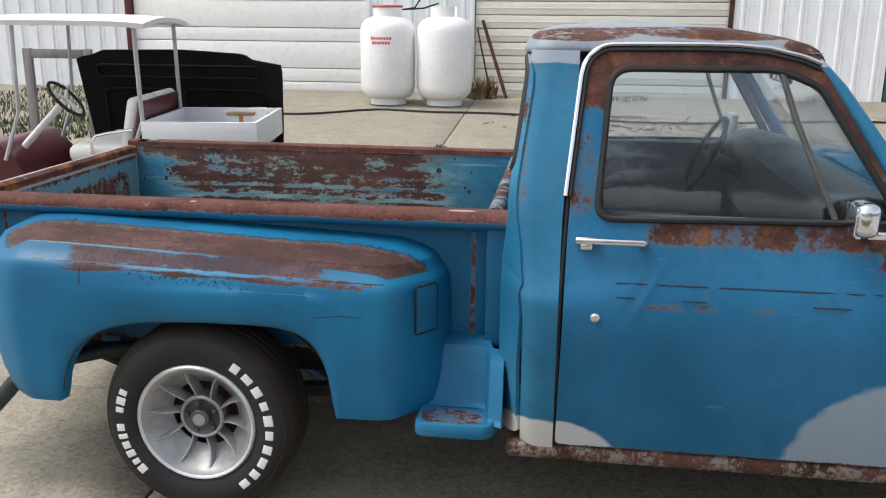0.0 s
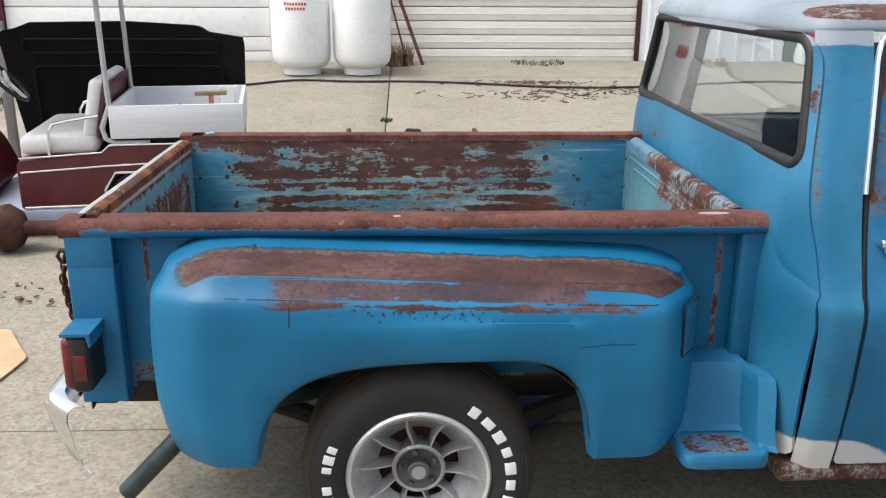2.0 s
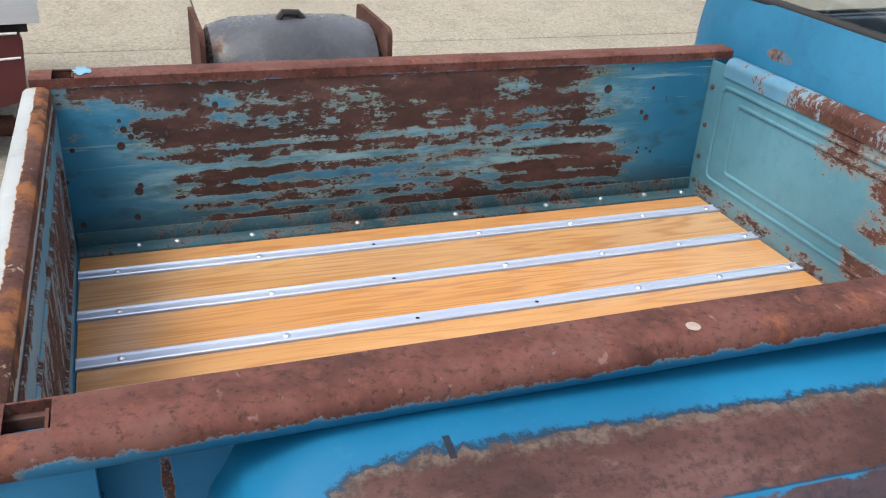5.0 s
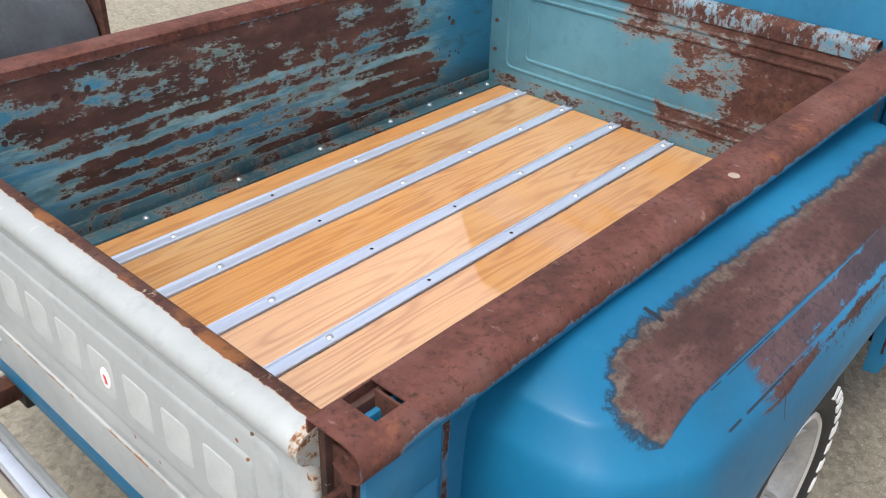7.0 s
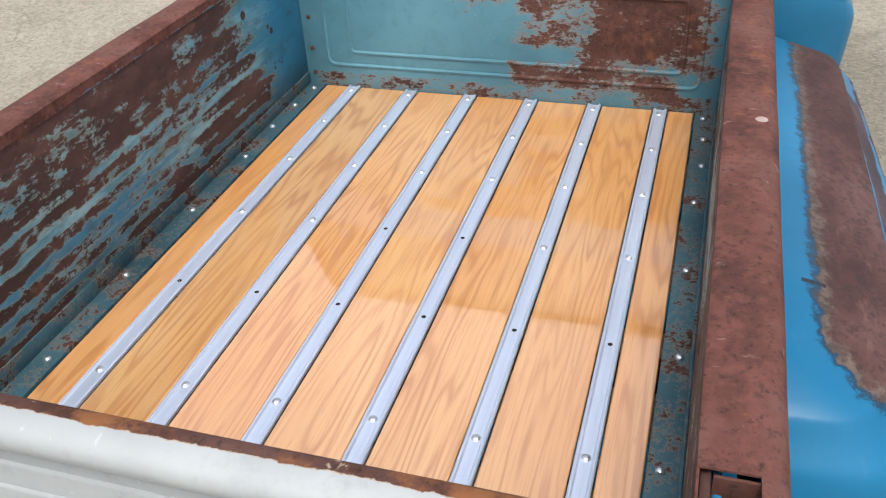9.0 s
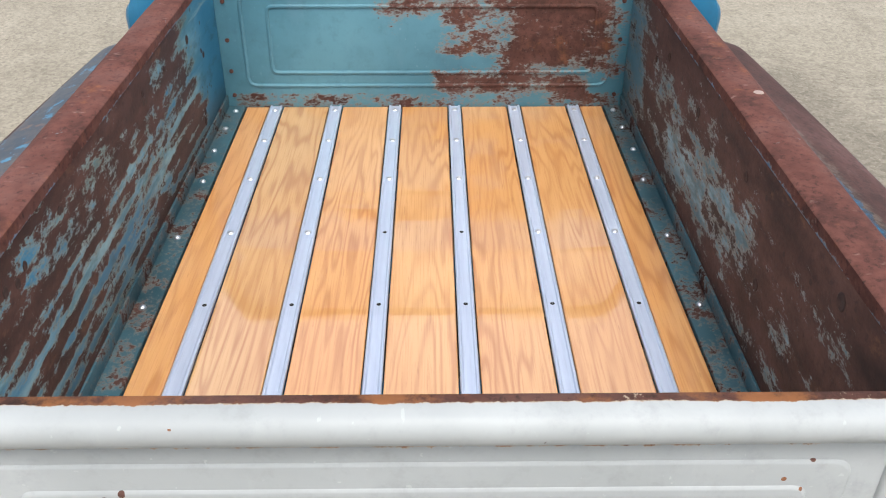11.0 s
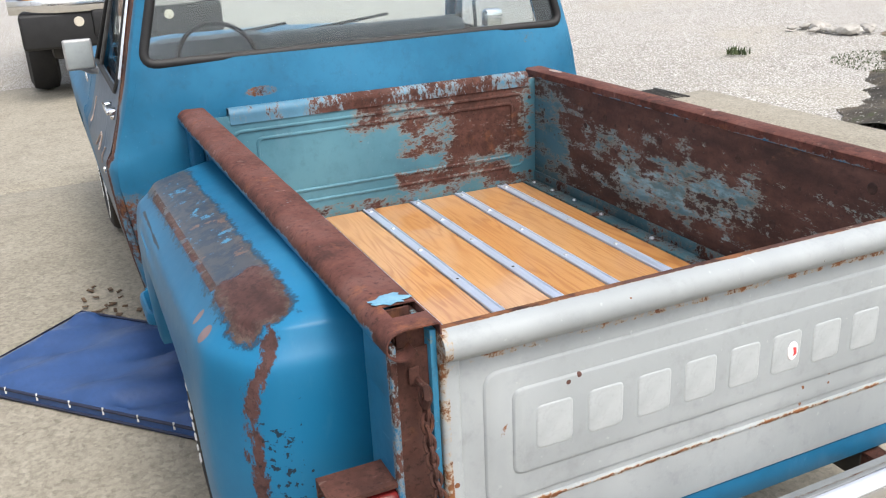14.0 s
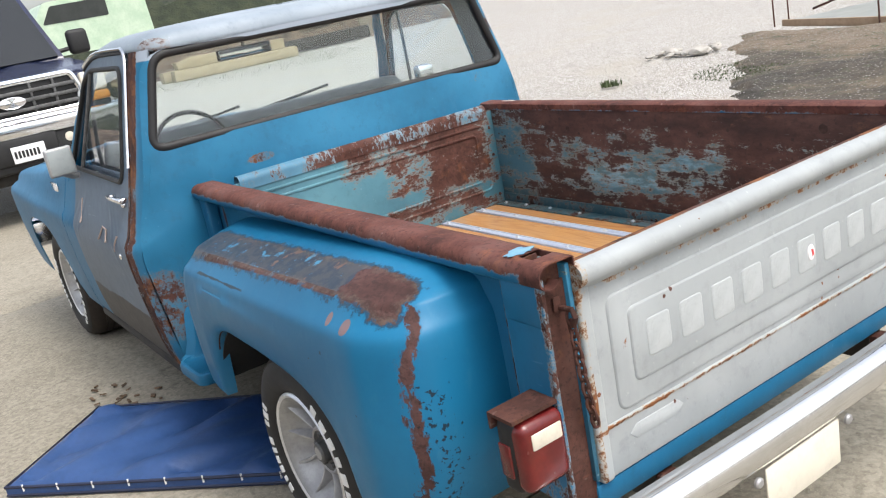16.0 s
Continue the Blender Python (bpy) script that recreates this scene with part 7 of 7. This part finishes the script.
part("frame", bm, simple("weathered_grey_wood", (0.16, 0.14, 0.14), (0.24, 0.22, 0.21), 5, 0.85, stretch=(3, 3, 0.4)), fr)

axle = thing("old_axle", "rusty spare vehicle axle with brake drums lying on concrete", "axle", pose(0, 2.28, 0))
bm = B()
tube(bm, [(-2.3, 0, 0.15), (-0.78, 0, 0.15)], 0.045, 14)
part("tube", bm, M_rust, axle)
bm = B()
lathe(bm, [(0.0005, -0.14), (0.08, -0.12), (0.14, -0.04), (0.15, 0.02), (0.11, 0.09), (0.05, 0.12)], 20, (-1.5, 0, 0.15), "X")
part("differential", bm, M_rust, axle)
bm = B()
lathe(bm, [(0.03, -0.04), (0.15, -0.04), (0.155, -0.03), (0.155, 0.05), (0.148, 0.06), (0.06, 0.065), (0.06, 0.1), (0.0005, 0.1)], 28, (-0.76, 0, 0.155), "X")
part("brake_drum", bm, simple("ochre_drum", (0.3, 0.17, 0.06), (0.36, 0.21, 0.08), 5, 0.7), axle)
tank = thing("steel_drum_tank", "dark steel round tank with square end plates lying on concrete", "tank", pose(1.0, 2.75, 0))
M_oilsteel = worn_paint("oily_steel", (0.06, 0.065, 0.075), [(0.3, (-0.5, -0.2), None, None, -0.3)], amp=0.6, scale=4, rough=0.2, fade=(0.12, 0.13, 0.15))
bm = B()
lathe(bm, [(0.0005, -0.42), (0.22, -0.42), (0.28, -0.39), (0.315, -0.28), (0.325, 0.0), (0.315, 0.28), (0.28, 0.39), (0.22, 0.42), (0.0005, 0.42)], 36, (0, 0, 0.325), "X")
part("shell", bm, M_oilsteel, tank)
for x in (-0.44, 0.42):
    bm = B()
    prism(bm, rounded([(-0.3, 0.0), (0.3, 0.0), (0.3, 0.64), (-0.3, 0.64)], 0.05), "yz", x - 0.012, x + 0.012)
    part("end_plate", bm, M_rust, tank)
bm = B()
tube(bm, [(-0.06, -0.05, 0.64), (-0.04, -0.05, 0.67), (0.03, -0.04, 0.665), (0.06, -0.04, 0.63)], 0.02, 8)
part("lug", bm, M_dark, tank)
sh = thing("drive_shaft", "rusty drive shaft with pale wrapped end on concrete", "drive shaft", pose(0, 2.9, 0))
bm = B()
tube(bm, [(-1.2, 0, 0.12), (-0.3, 0, 0.12)], 0.05, 12)
tube(bm, [(-0.3, 0, 0.12), (0.05, 0, 0.13), (0.35, 0, 0.13), (0.52, 0, 0.13)], [0.035, 0.06, 0.06, 0.03], 12)
part("shaft", bm, M_rust, sh)
bm = B()
tube(bm, [(0.1, -0.12, 0.30), (0.3, -0.12, 0.24), (0.5, -0.14, 0.13)], 0.028, 10)
part("wrapped_end", bm, M_tan, sh)

# padded mat beside the truck
c0, u, v = Vector((2.71, 1.14, 0.0)), Vector((-0.68, 0.733, 0)), Vector((-0.733, -0.68, 0))
bm = B()
rows = []
NU, NV = 26, 60
for i in range(NU + 1):
    row = []
    for j in range(NV + 1):
        a, b = 0.62 * i / NU, 1.85 * j / NV
        e = min(i, NU - i, j, NV - j)
        wr = 0.026 * noise.noise((a * 5, b * 9 + a * 7, 0)) + 0.015 * math.sin(b * 16 + 7 * a + 2 * noise.noise((a * 4, b * 3, 5)))
        row.append(c0 + u * a + v * b + Vector((0, 0, 0.052 + (wr if e > 1 else 0) - (0.012 if e == 0 else 0) + 0.006 * min(e, 4) / 4)))
    rows.append(row)
q = grid(bm, rows)
edge = [r[0] for r in q] + q[-1][1:] + [r[-1] for r in reversed(q)][1:] + list(reversed(q[0]))[1:-1]
low = [bm.verts.new(Vector((w.co.x, w.co.y, 0.004))) for w in edge]
for i in range(len(edge)):
    k = (i + 1) % len(edge)
    bm.faces.new((edge[i], edge[k], low[k], low[i]))
bm.faces.new(low)
M_mat = simple("navy_nylon", (0.016, 0.05, 0.15), (0.026, 0.07, 0.2), 7, 0.45, bump=0.2)
mat_th = thing("padded_mat", "dark blue padded mechanic's mat with stitched edge on concrete", "mat")
part("pad", bm, M_mat, mat_th, angle=60)
bm = B()
for z in (0.046, 0.012):
    tube(bm, [c0 + u * a + v * b + Vector((0, 0, z)) for a, b in ((0, 0), (0.62, 0), (0.62, 1.85), (0, 1.85))], 0.006, 6, close=True)
part("piping", bm, simple("dark_piping", (0.01, 0.015, 0.04), (0.015, 0.02, 0.05), 8, 0.6), mat_th)
bm = B()
for k in range(12):
    p = c0 + u * 0.622 + v * (0.08 + 0.15 * k)
    box(bm, -0.003, 0.003, -0.003, 0.003, 0.03, 0.056, 0, m=Matrix.Translation(p))
part("stitch", bm, M_white_vinyl, mat_th)

# drain grate, stones, slab with posts
bm = B()
for k in range(9):
    box(bm, 4.95 + 0.05 * k, 4.966 + 0.05 * k, -3.95, -3.6, -0.004, 0.009, 0.003)
box(bm, 4.92, 5.4, -3.98, -3.95, -0.004, 0.010, 0.003)
box(bm, 4.92, 5.4, -3.6, -3.57, -0.004, 0.010, 0.003)
tagged(part("drain_grate", bm, M_dark), "dark iron drain grate at the slab's edge", "drain grate")
rnd = random.Random(11)
M_stone = simple("pale_rubble", (0.30, 0.28, 0.25), (0.43, 0.41, 0.37), 7, 0.9, bump=0.5)


def stone(name, x, y, r, label, z=None, group="rubble pile"):
    bm = B()
    bmesh.ops.create_icosphere(bm, subdivisions=2, radius=r)
    sx, sy, sz, k = rnd.uniform(0.8, 1.5), rnd.uniform(0.7, 1.2), rnd.uniform(0.4, 0.6), rnd.uniform(0, 99)
    for w in bm.verts:
        w.co *= 1 + 0.35 * noise.noise(w.co / r * 1.1 + Vector((k, 0, 0)))
        w.co = Vector((w.co.x * sx, w.co.y * sy, w.co.z * sz))
    tagged(part(name, bm, M_stone, m=pose(x, y, ground_z(x, y) + r * 0.3 if z is None else z, 0, 0, rnd.uniform(0, 360)), angle=25), label, "rock", group)


for k in range(16):
    stone("broken_stone", 6.95 + rnd.gauss(0, 0.17), -7.95 + rnd.gauss(0, 0.2), rnd.uniform(0.05, 0.13), "broken pale concrete lump on gravel")
SLAB = pose(7.02, -10.12, 0, 0, 0, -16)
bm = B()
box(bm, -7.5, 0.0, -7.0, -0.06, -0.05, 0.06, 0.01)
tagged(part("fresh_slab", bm, simple("grey_slab", (0.24, 0.25, 0.23), (0.29, 0.3, 0.28), 1.2, 0.8), m=SLAB), "smooth grey concrete slab", "slab", kind="structure")
bm = B()
box(bm, -7.5, 0.02, -0.055, -0.015, -0.04, 0.085, 0.005)
tagged(part("form_board", bm, simple("new_pine", (0.27, 0.18, 0.11), (0.36, 0.25, 0.16), 3, 0.8), m=SLAB), "pine form board along the slab", "board")
for x, y in ((7.1, -10.05), (7.3, -10.7), (5.2, -9.55), (3.4, -9.0)):
    bm = B()
    tube(bm, [(x, y, 0.0), (x + 0.02, y, 0.75)], 0.012, 6)
    tagged(part("steel_stake", bm, M_rust), "thin rusty steel stake by the slab", "stake", "slab stakes")
bm = B()
tube(bm, [(7.2, -11.2, 0.09), (6.6, -11.0, 0.25), (6.0, -11.0, 0.2), (5.2, -11.3, 0.09)], 0.02, 6)
tagged(part("bent_pipe", bm, M_rust), "bent rusty pipe lying on the slab", "pipe")
# loose gravel
bm = B()
for k in range(5200):
    x = 5.3 + abs(rnd.gauss(0, 3.2))
    y = -2.2 - abs(rnd.gauss(0, 3.0))
    r = rnd.uniform(0.008, 0.02)
    p = Vector((x, y, earth_z(x, y) + r * 0.3))
    vs = [bm.verts.new(p + Vector((rnd.uniform(0.6, 1.2) * r * math.cos(a), rnd.uniform(0.6, 1.2) * r * math.sin(a), 0))) for a in (0, 1.6, 3.1, 4.7)]
    t = bm.verts.new(p + Vector((0, 0, r * 0.8)))
    for i in range(4):
        bm.faces.new((vs[i], vs[(i + 1) % 4], t))
tagged(part("loose_gravel", bm, M_stone, angle=10), "loose pale stones on the gravel lot", "gravel", kind="stuff")


# ---------------------------------------------------------------- the parked dark pickup
def big_truck():
    th = thing("parked_truck", "dark navy heavy-duty pickup with chrome bumper and black grille, parked nose-on", "pickup truck", pose(8.3, 0.25, 0.0))
    navy = simple("navy_metallic", (0.010, 0.014, 0.04), (0.018, 0.024, 0.06), 3, 0.22, bump=0.02)
    bm = B()
    prof = [(0.10, 0.62), (0.02, 1.05), (0.06, 1.30), (0.14, 1.36), (0.5, 1.42), (1.35, 1.50), (1.5, 1.50), (1.5, 0.62)]
    prism(bm, rounded(prof, 0.03, 3), "xz", -0.93, 0.93)
    part("nose", bm, navy, th)
    bm = B()
    rows = []
    for i in range(14):
        x = 0.12 + 1.3 * i / 13
        rows.append([(x, y, 1.36 + 0.14 * i / 13 + 0.035 * math.exp(-((abs(y) - 0.42) / 0.2) ** 2) - 0.03 * (abs(y) > 0.8)) for y in [-0.9 + 1.8 * j / 18 for j in range(19)]])
    grid(bm, rows)
    thicken(bm, bm.faces[:], 0.02)
    part("hood", bm, navy, th)
    bm = B()
    prism(bm, rounded([(1.5, 0.6), (1.4, 1.5), (2.3, 2.38), (3.9, 2.38), (4.2, 1.5), (4.3, 0.6)], 0.06, 4), "xz", -0.9, 0.9)
    for w in bm.verts:
        w.co.y *= 1 - 0.17 * smooth01((w.co.z - 1.5) / 0.88)
    part("cab", bm, navy, th)
    bm = B()
    grid(bm, [[(1.40, y * 0.84, 1.54) for y in (-1, -0.3, 0.3, 1)], [(2.22, y * 0.70, 2.33) for y in (-1, -0.3, 0.3, 1)]])
    thicken(bm, bm.faces[:], 0.012)
    part("windscreen", bm, simple("dark_glass", (0.01, 0.013, 0.016), (0.014, 0.017, 0.02), 3, 0.05, bump=0.0), th)
    bm = B()
    rows = []
    for i in range(21):
        t = -1 + 2 * i / 20
        x = -0.10 + 0.16 * t ** 4
        rows.append([(x + dx, 1.02 * t, z) for dx, z in ((0.12, 1.0), (0.02, 0.995), (0.0, 0.98), (-0.01, 0.93), (0.0, 0.87), (0.02, 0.85), (0.1, 0.845))])
    grid(bm, rows)
    thicken(bm, bm.faces[:], 0.01)
    part("chrome_bumper", bm, M_chrome, th, "chrome front bumper")
    bm = B()
    box(bm, -0.06, 0.1, -0.95, 0.95, 0.52, 0.85, 0.03, 3)
    box(bm, -0.1, 0.0, -0.30, 0.30, 0.6, 0.86, 0.03, 2)
    part("lower_valance", bm, M_black, th)
    bm = B()
    pts = rounded([(-0.62, 1.03), (0.62, 1.03), (0.66, 1.20), (0.60, 1.37), (-0.60, 1.37), (-0.66, 1.20)], 0.04, 4)
    tube(bm, [(-0.0, p[0], p[1]) for p in pts], 0.035, 10, close=True)
    gr = part("grille_surround", bm, M_chrome, th)
    bm = B()
    box(bm, 0.0, 0.03, -0.62, 0.62, 1.03, 1.37, 0.004)
    part("grille_back", bm, M_black, gr)
    for z in (1.10, 1.185, 1.27):
        bm = B()
        box(bm, -0.035, 0.0, -0.63, 0.63, z - 0.018, z + 0.018, 0.008, 2)
        part("grille_bar", bm, M_alloy_dark, gr)
    for y in (-0.42, -0.2, 0.2, 0.42):
        bm = B()
        box(bm, -0.025, 0.005, y - 0.012, y + 0.012, 1.05, 1.35, 0.004)
        part("grille_rib", bm, M_alloy_dark, gr)
    bm = B()
    lathe(bm, [(0.0005, -0.06), (0.065, -0.058), (0.075, -0.05), (0.075, -0.03)], 28, axis="X")
    for w in bm.verts:
        w.co = Vector((w.co.x, w.co.y * 1.7, 1.185 + w.co.z * 0.75))
    part("oval_emblem", bm, M_chrome, gr, "plain oval emblem")
    for s in (-1, 1):
        bm = B()
        box(bm, -0.0, 0.10, s * 0.81 - 0.125, s * 0.81 + 0.125, 1.14, 1.34, 0.03, 3)
        part("headlight", bm, M_lamp_clear, th)
        bm = B()
        box(bm, -0.005, 0.10, s * 0.81 - 0.125, s * 0.81 + 0.125, 1.045, 1.135, 0.02, 3)
        part("indicator", bm, M_amber, th)
        bm = B()
        lathe(bm, [(0.0005, -0.075), (0.045, -0.07), (0.05, -0.05), (0.05, -0.02)], 18, (0, s * 0.42, 0.76), "X")
        part("fog_lamp", bm, M_lamp_clear, th)
        bm = B()
        box(bm, 1.62, 1.75, s * 1.16 - 0.12, s * 1.16 + 0.12, 1.52, 1.80, 0.05, 3)
        tube(bm, [(1.7, s * 0.9, 1.58), (1.7, s * 1.08, 1.6)], 0.025, 8)
        part("door_mirror", bm, M_black, th)
        bm = B()
        lathe(bm, [(0.2, 0.14), (0.21, -0.13), (0.3, -0.15), (0.38, -0.12), (0.405, 0.0), (0.38, 0.12), (0.3, 0.15)], 36, (0.95, s * 0.80, 0.405))
        part("wheel", bm, M_tyre, th)
    bm = B()
    box(bm, -0.125, -0.115, -0.155, 0.155, 0.62, 0.78, 0.004)
    pl = part("front_plate", bm, M_tank, th, "white front plate")
    bm = B()
    for k in range(7):
        box(bm, -0.1275, -0.124, 0.112 - 0.035 * k, 0.135 - 0.035 * k, 0.665, 0.735, 0)
    part("dark_bar", bm, M_black, pl)
    bm = B()
    box(bm, 0.1, 4.2, -0.7, 0.7, 0.4, 0.64, 0.04)
    part("underbody", bm, M_dark, th)
    bm = B()
    tube(bm, [(2.6, y, 2.40) for y in (-0.25, 0.25)], 0.03, 8)
    part("roof_lamp", bm, M_amber, th)


big_truck()


# ---------------------------------------------------------------- far edge of the lot
def gz(x, y):
    return earth_z(x, y) + 0.01


M_timber = simple("weathered_timber", (0.26, 0.21, 0.13), (0.38, 0.32, 0.21), 3, 0.85, stretch=(4, 0.6, 4))
M_mint = simple("mint_green_paint", (0.34, 0.46, 0.33), (0.46, 0.56, 0.43), 2.5, 0.4)
for k, (x, y0, y1, z) in enumerate(((24.0, -6.4, -10.3, 0.0), (24.4, -6.2, -10.4, 0.0), (24.2, -6.6, -10.0, 0.3))):
    bm = B()
    z0 = gz(24, -8) + z
    box(bm, x - 0.17, x + 0.17, y1, y0, z0, z0 + 0.29, 0.015)
    tagged(part("timber_beam", bm, M_timber), "weathered squared timber lying on gravel", "timber", "stacked timbers")
rnd = random.Random(21)
for k in range(34):
    bm = B()
    x, y = rnd.uniform(26.0, 28.5), rnd.uniform(-15, 3.5)
    L = rnd.uniform(0.6, 2.0)
    q = pose(x, y, gz(x, y) + rnd.uniform(0.15, 1.0), rnd.uniform(-15, 15), rnd.uniform(-10, 10), rnd.uniform(0, 180))
    box(bm, -L / 2, L / 2, -0.12, 0.12, -0.06, 0.06, 0.01)
    tagged(part("scrap_plank", bm, rnd.choice((M_timber, M_rust, M_dry)), m=q), "scrap plank in a heap at the lot's edge", "plank", "scrap heap")
heap = B()
rows = []
for i in range(30):
    y = 10.0 - 28 * i / 29
    rows.append([(26.2 + 3.2 * j / 9, y, gz(27, y) - 0.05 + 1.15 * math.sin(math.pi * j / 9) * (0.7 + 0.5 * noise.noise((y * 0.6, j * 0.5, 2)))) for j in range(10)])
grid(heap, rows)
tagged(part("scrap_heap", heap, simple("brown_scrap", (0.05, 0.035, 0.025), (0.17, 0.12, 0.085), 2.5, 0.9, bump=0.9, dist=0.05)), "heap of brown scrap wood and iron", "scrap heap", kind="stuff")
bm = B()
box(bm, 25.0, 25.3, -13.6, -8.4, gz(25, -10) + 0.02, gz(25, -10) + 0.42, 0.02)
tagged(part("steel_channel", bm, M_dark), "long dark steel channel on the lot", "steel beam")
bm = B()
box(bm, 25.6, 25.65, -14.9, -13.6, gz(25, -14), gz(25, -14) + 1.35, 0.01)
tagged(part("sheet_of_steel", bm, simple("grey_brown_panel", (0.16, 0.13, 0.1), (0.21, 0.18, 0.14), 3, 0.7)), "brown-grey upright steel panel", "panel")


def green_van():
    th = thing("old_green_van", "pale mint-green old panel truck parked behind the scrap", "van", pose(38.0, -7.2, gz(38, -7.2) + 0.38) @ Matrix.Scale(1.4, 4))
    bm = B()
    prism(bm, rounded([(-2.2, 0.5), (2.4, 0.5), (2.5, 1.15), (1.2, 1.30), (0.7, 2.0), (-2.1, 2.05)], 0.12, 5), "yz", -0.9, 0.9)
    part("body", bm, M_mint, th)
    bm = B()
    prism(bm, rounded([(-1.0, 1.4), (0.85, 1.4), (0.55, 1.88), (-1.0, 1.9)], 0.06, 4), "yz", -0.91, -0.9)
    part("window", bm, simple("far_dark_glass", (0.02, 0.025, 0.025), (0.03, 0.035, 0.035), 3, 0.1), th)
    for y in (-1.4, 1.5):
        bm = B()
        lathe(bm, [(0.18, -0.95), (0.33, -0.95), (0.36, -0.9), (0.36, -0.72), (0.2, -0.7)], 28, (0, y, 0.36), "X")
        part("wheel", bm, M_tyre, th)
        bm = B()
        lathe(bm, [(0.19, -0.95), (0.16, -0.96), (0.0005, -0.97)], 24, (0, y, 0.36), "X")
        part("hub_cap", bm, M_alloy, th)


green_van()
bm = B()
lathe(bm, [(0.2, -0.09), (0.33, -0.09), (0.36, -0.06), (0.36, 0.06), (0.33, 0.09), (0.2, 0.09)], 28, (23.0, -4.6, gz(23, -4.6) + 0.35), "X", close=True)
tagged(part("spare_tyre", bm, M_tyre), "old tyre standing at the lot's edge", "tyre")
leaf_clump("grass", 22.5, -8.0, 1600, 3.2, 0.05, M_grass, "patchy grass in front of the timbers", "grass")


# trees beyond the road, which the door glass mirrors
def tree(x, y, h, crown, dense, seed, label):
    rnd = random.Random(seed)
    th = thing("tree", label, "tree", pose(x, y, -0.05), "roadside trees")
    bm = B()
    tube(bm, [(0, 0, 0), (0.1, 0.05, h * 0.3), (-0.05, 0, h * 0.55), (0.1, 0.1, h * 0.8)], [0.28, 0.22, 0.17, 0.08], 10)
    tips = []
    for k in range(26 if dense else 44):
        a, z0 = rnd.uniform(0, 6.28), h * rnd.uniform(0.38, 0.8)
        r = crown * rnd.uniform(0.5, 1.0)
        p0, p1 = Vector((0, 0, z0)), Vector((r * math.cos(a), r * math.sin(a), z0 + h * rnd.uniform(0.02, 0.22)))
        mid = p0.lerp(p1, 0.5) + Vector((0, 0, 0.3))
        tube(bm, [p0, mid, p1], [0.09, 0.05, 0.015], 6)
        tips += [mid, p1]
        if not dense:
            for q in range(7):
                e = mid.lerp(p1, rnd.random())
                tube(bm, [e, e + Vector((rnd.uniform(-1, 1), rnd.uniform(-1, 1), rnd.uniform(0.1, 1.1)))], [0.02, 0.006], 4)
    part("trunk", bm, simple("bark", (0.05, 0.04, 0.03), (0.09, 0.07, 0.055), 6, 0.9, bump=0.6), th)
    verts, faces = [], []
    for t in tips if dense else []:
        for k in range(230):
            c = t + Vector((rnd.gauss(0, 0.75), rnd.gauss(0, 0.75), rnd.gauss(0, 0.32)))
            a, b = Vector((rnd.uniform(-1, 1), rnd.uniform(-1, 1), rnd.uniform(-1, 1))) * 0.12, Vector((rnd.uniform(-1, 1), rnd.uniform(-1, 1), rnd.uniform(-1, 1))) * 0.07
            i = len(verts)
            verts += [c - a - b, c + a - b, c + a + b, c - a + b]
            faces.append((i, i + 1, i + 2, i + 3))
    if verts:
        me = bpy.data.meshes.new("crown")
        me.from_pydata([tuple(w) for w in verts], [], faces)
        me.materials.append(simple("dark_leaves", (0.02, 0.035, 0.012), (0.045, 0.065, 0.02), 1.5, 0.7))
        o = new("crown", me)
        o.parent = th


tree(8.2, -33, 9.0, 4.2, True, 3, "broad dark evergreen tree beyond the yard")
tree(14.5, -36, 8.0, 3.6, True, 9, "broad dark evergreen tree beyond the yard")
tree(3.4, -34, 8.0, 3.2, False, 4, "bare leafless tree beyond the yard")
bm = B()
rows = []
for i in range(90):
    x = -60 + 130 * i / 89
    rows.append([(x, -48 - 3 * j, -0.3 + (0, 2.2, 3.2, 2.4, 0)[j] * (0.7 + 0.6 * noise.noise((x * 0.35, j, 3)))) for j in range(5)])
grid(bm, rows)
tagged(part("far_woods", bm, simple("far_foliage", (0.02, 0.03, 0.015), (0.05, 0.06, 0.03), 1.2, 0.9, bump=1.0, dist=0.3)), "dark low line of far trees", "woods", kind="stuff")
bm = B()
rows = []
for i in range(120):
    y = -70 + 140 * i / 119
    rows.append([(52 + 3 * j, y, 0.2 + (0, 4.2, 6.0, 5.0, 0)[j] * (0.7 + 0.6 * noise.noise((y * 0.3, j, 8)))) for j in range(5)])
grid(bm, rows)
tagged(part("far_woods", bm, bpy.data.materials["far_foliage"]), "dark far trees behind the lot", "woods", kind="stuff")
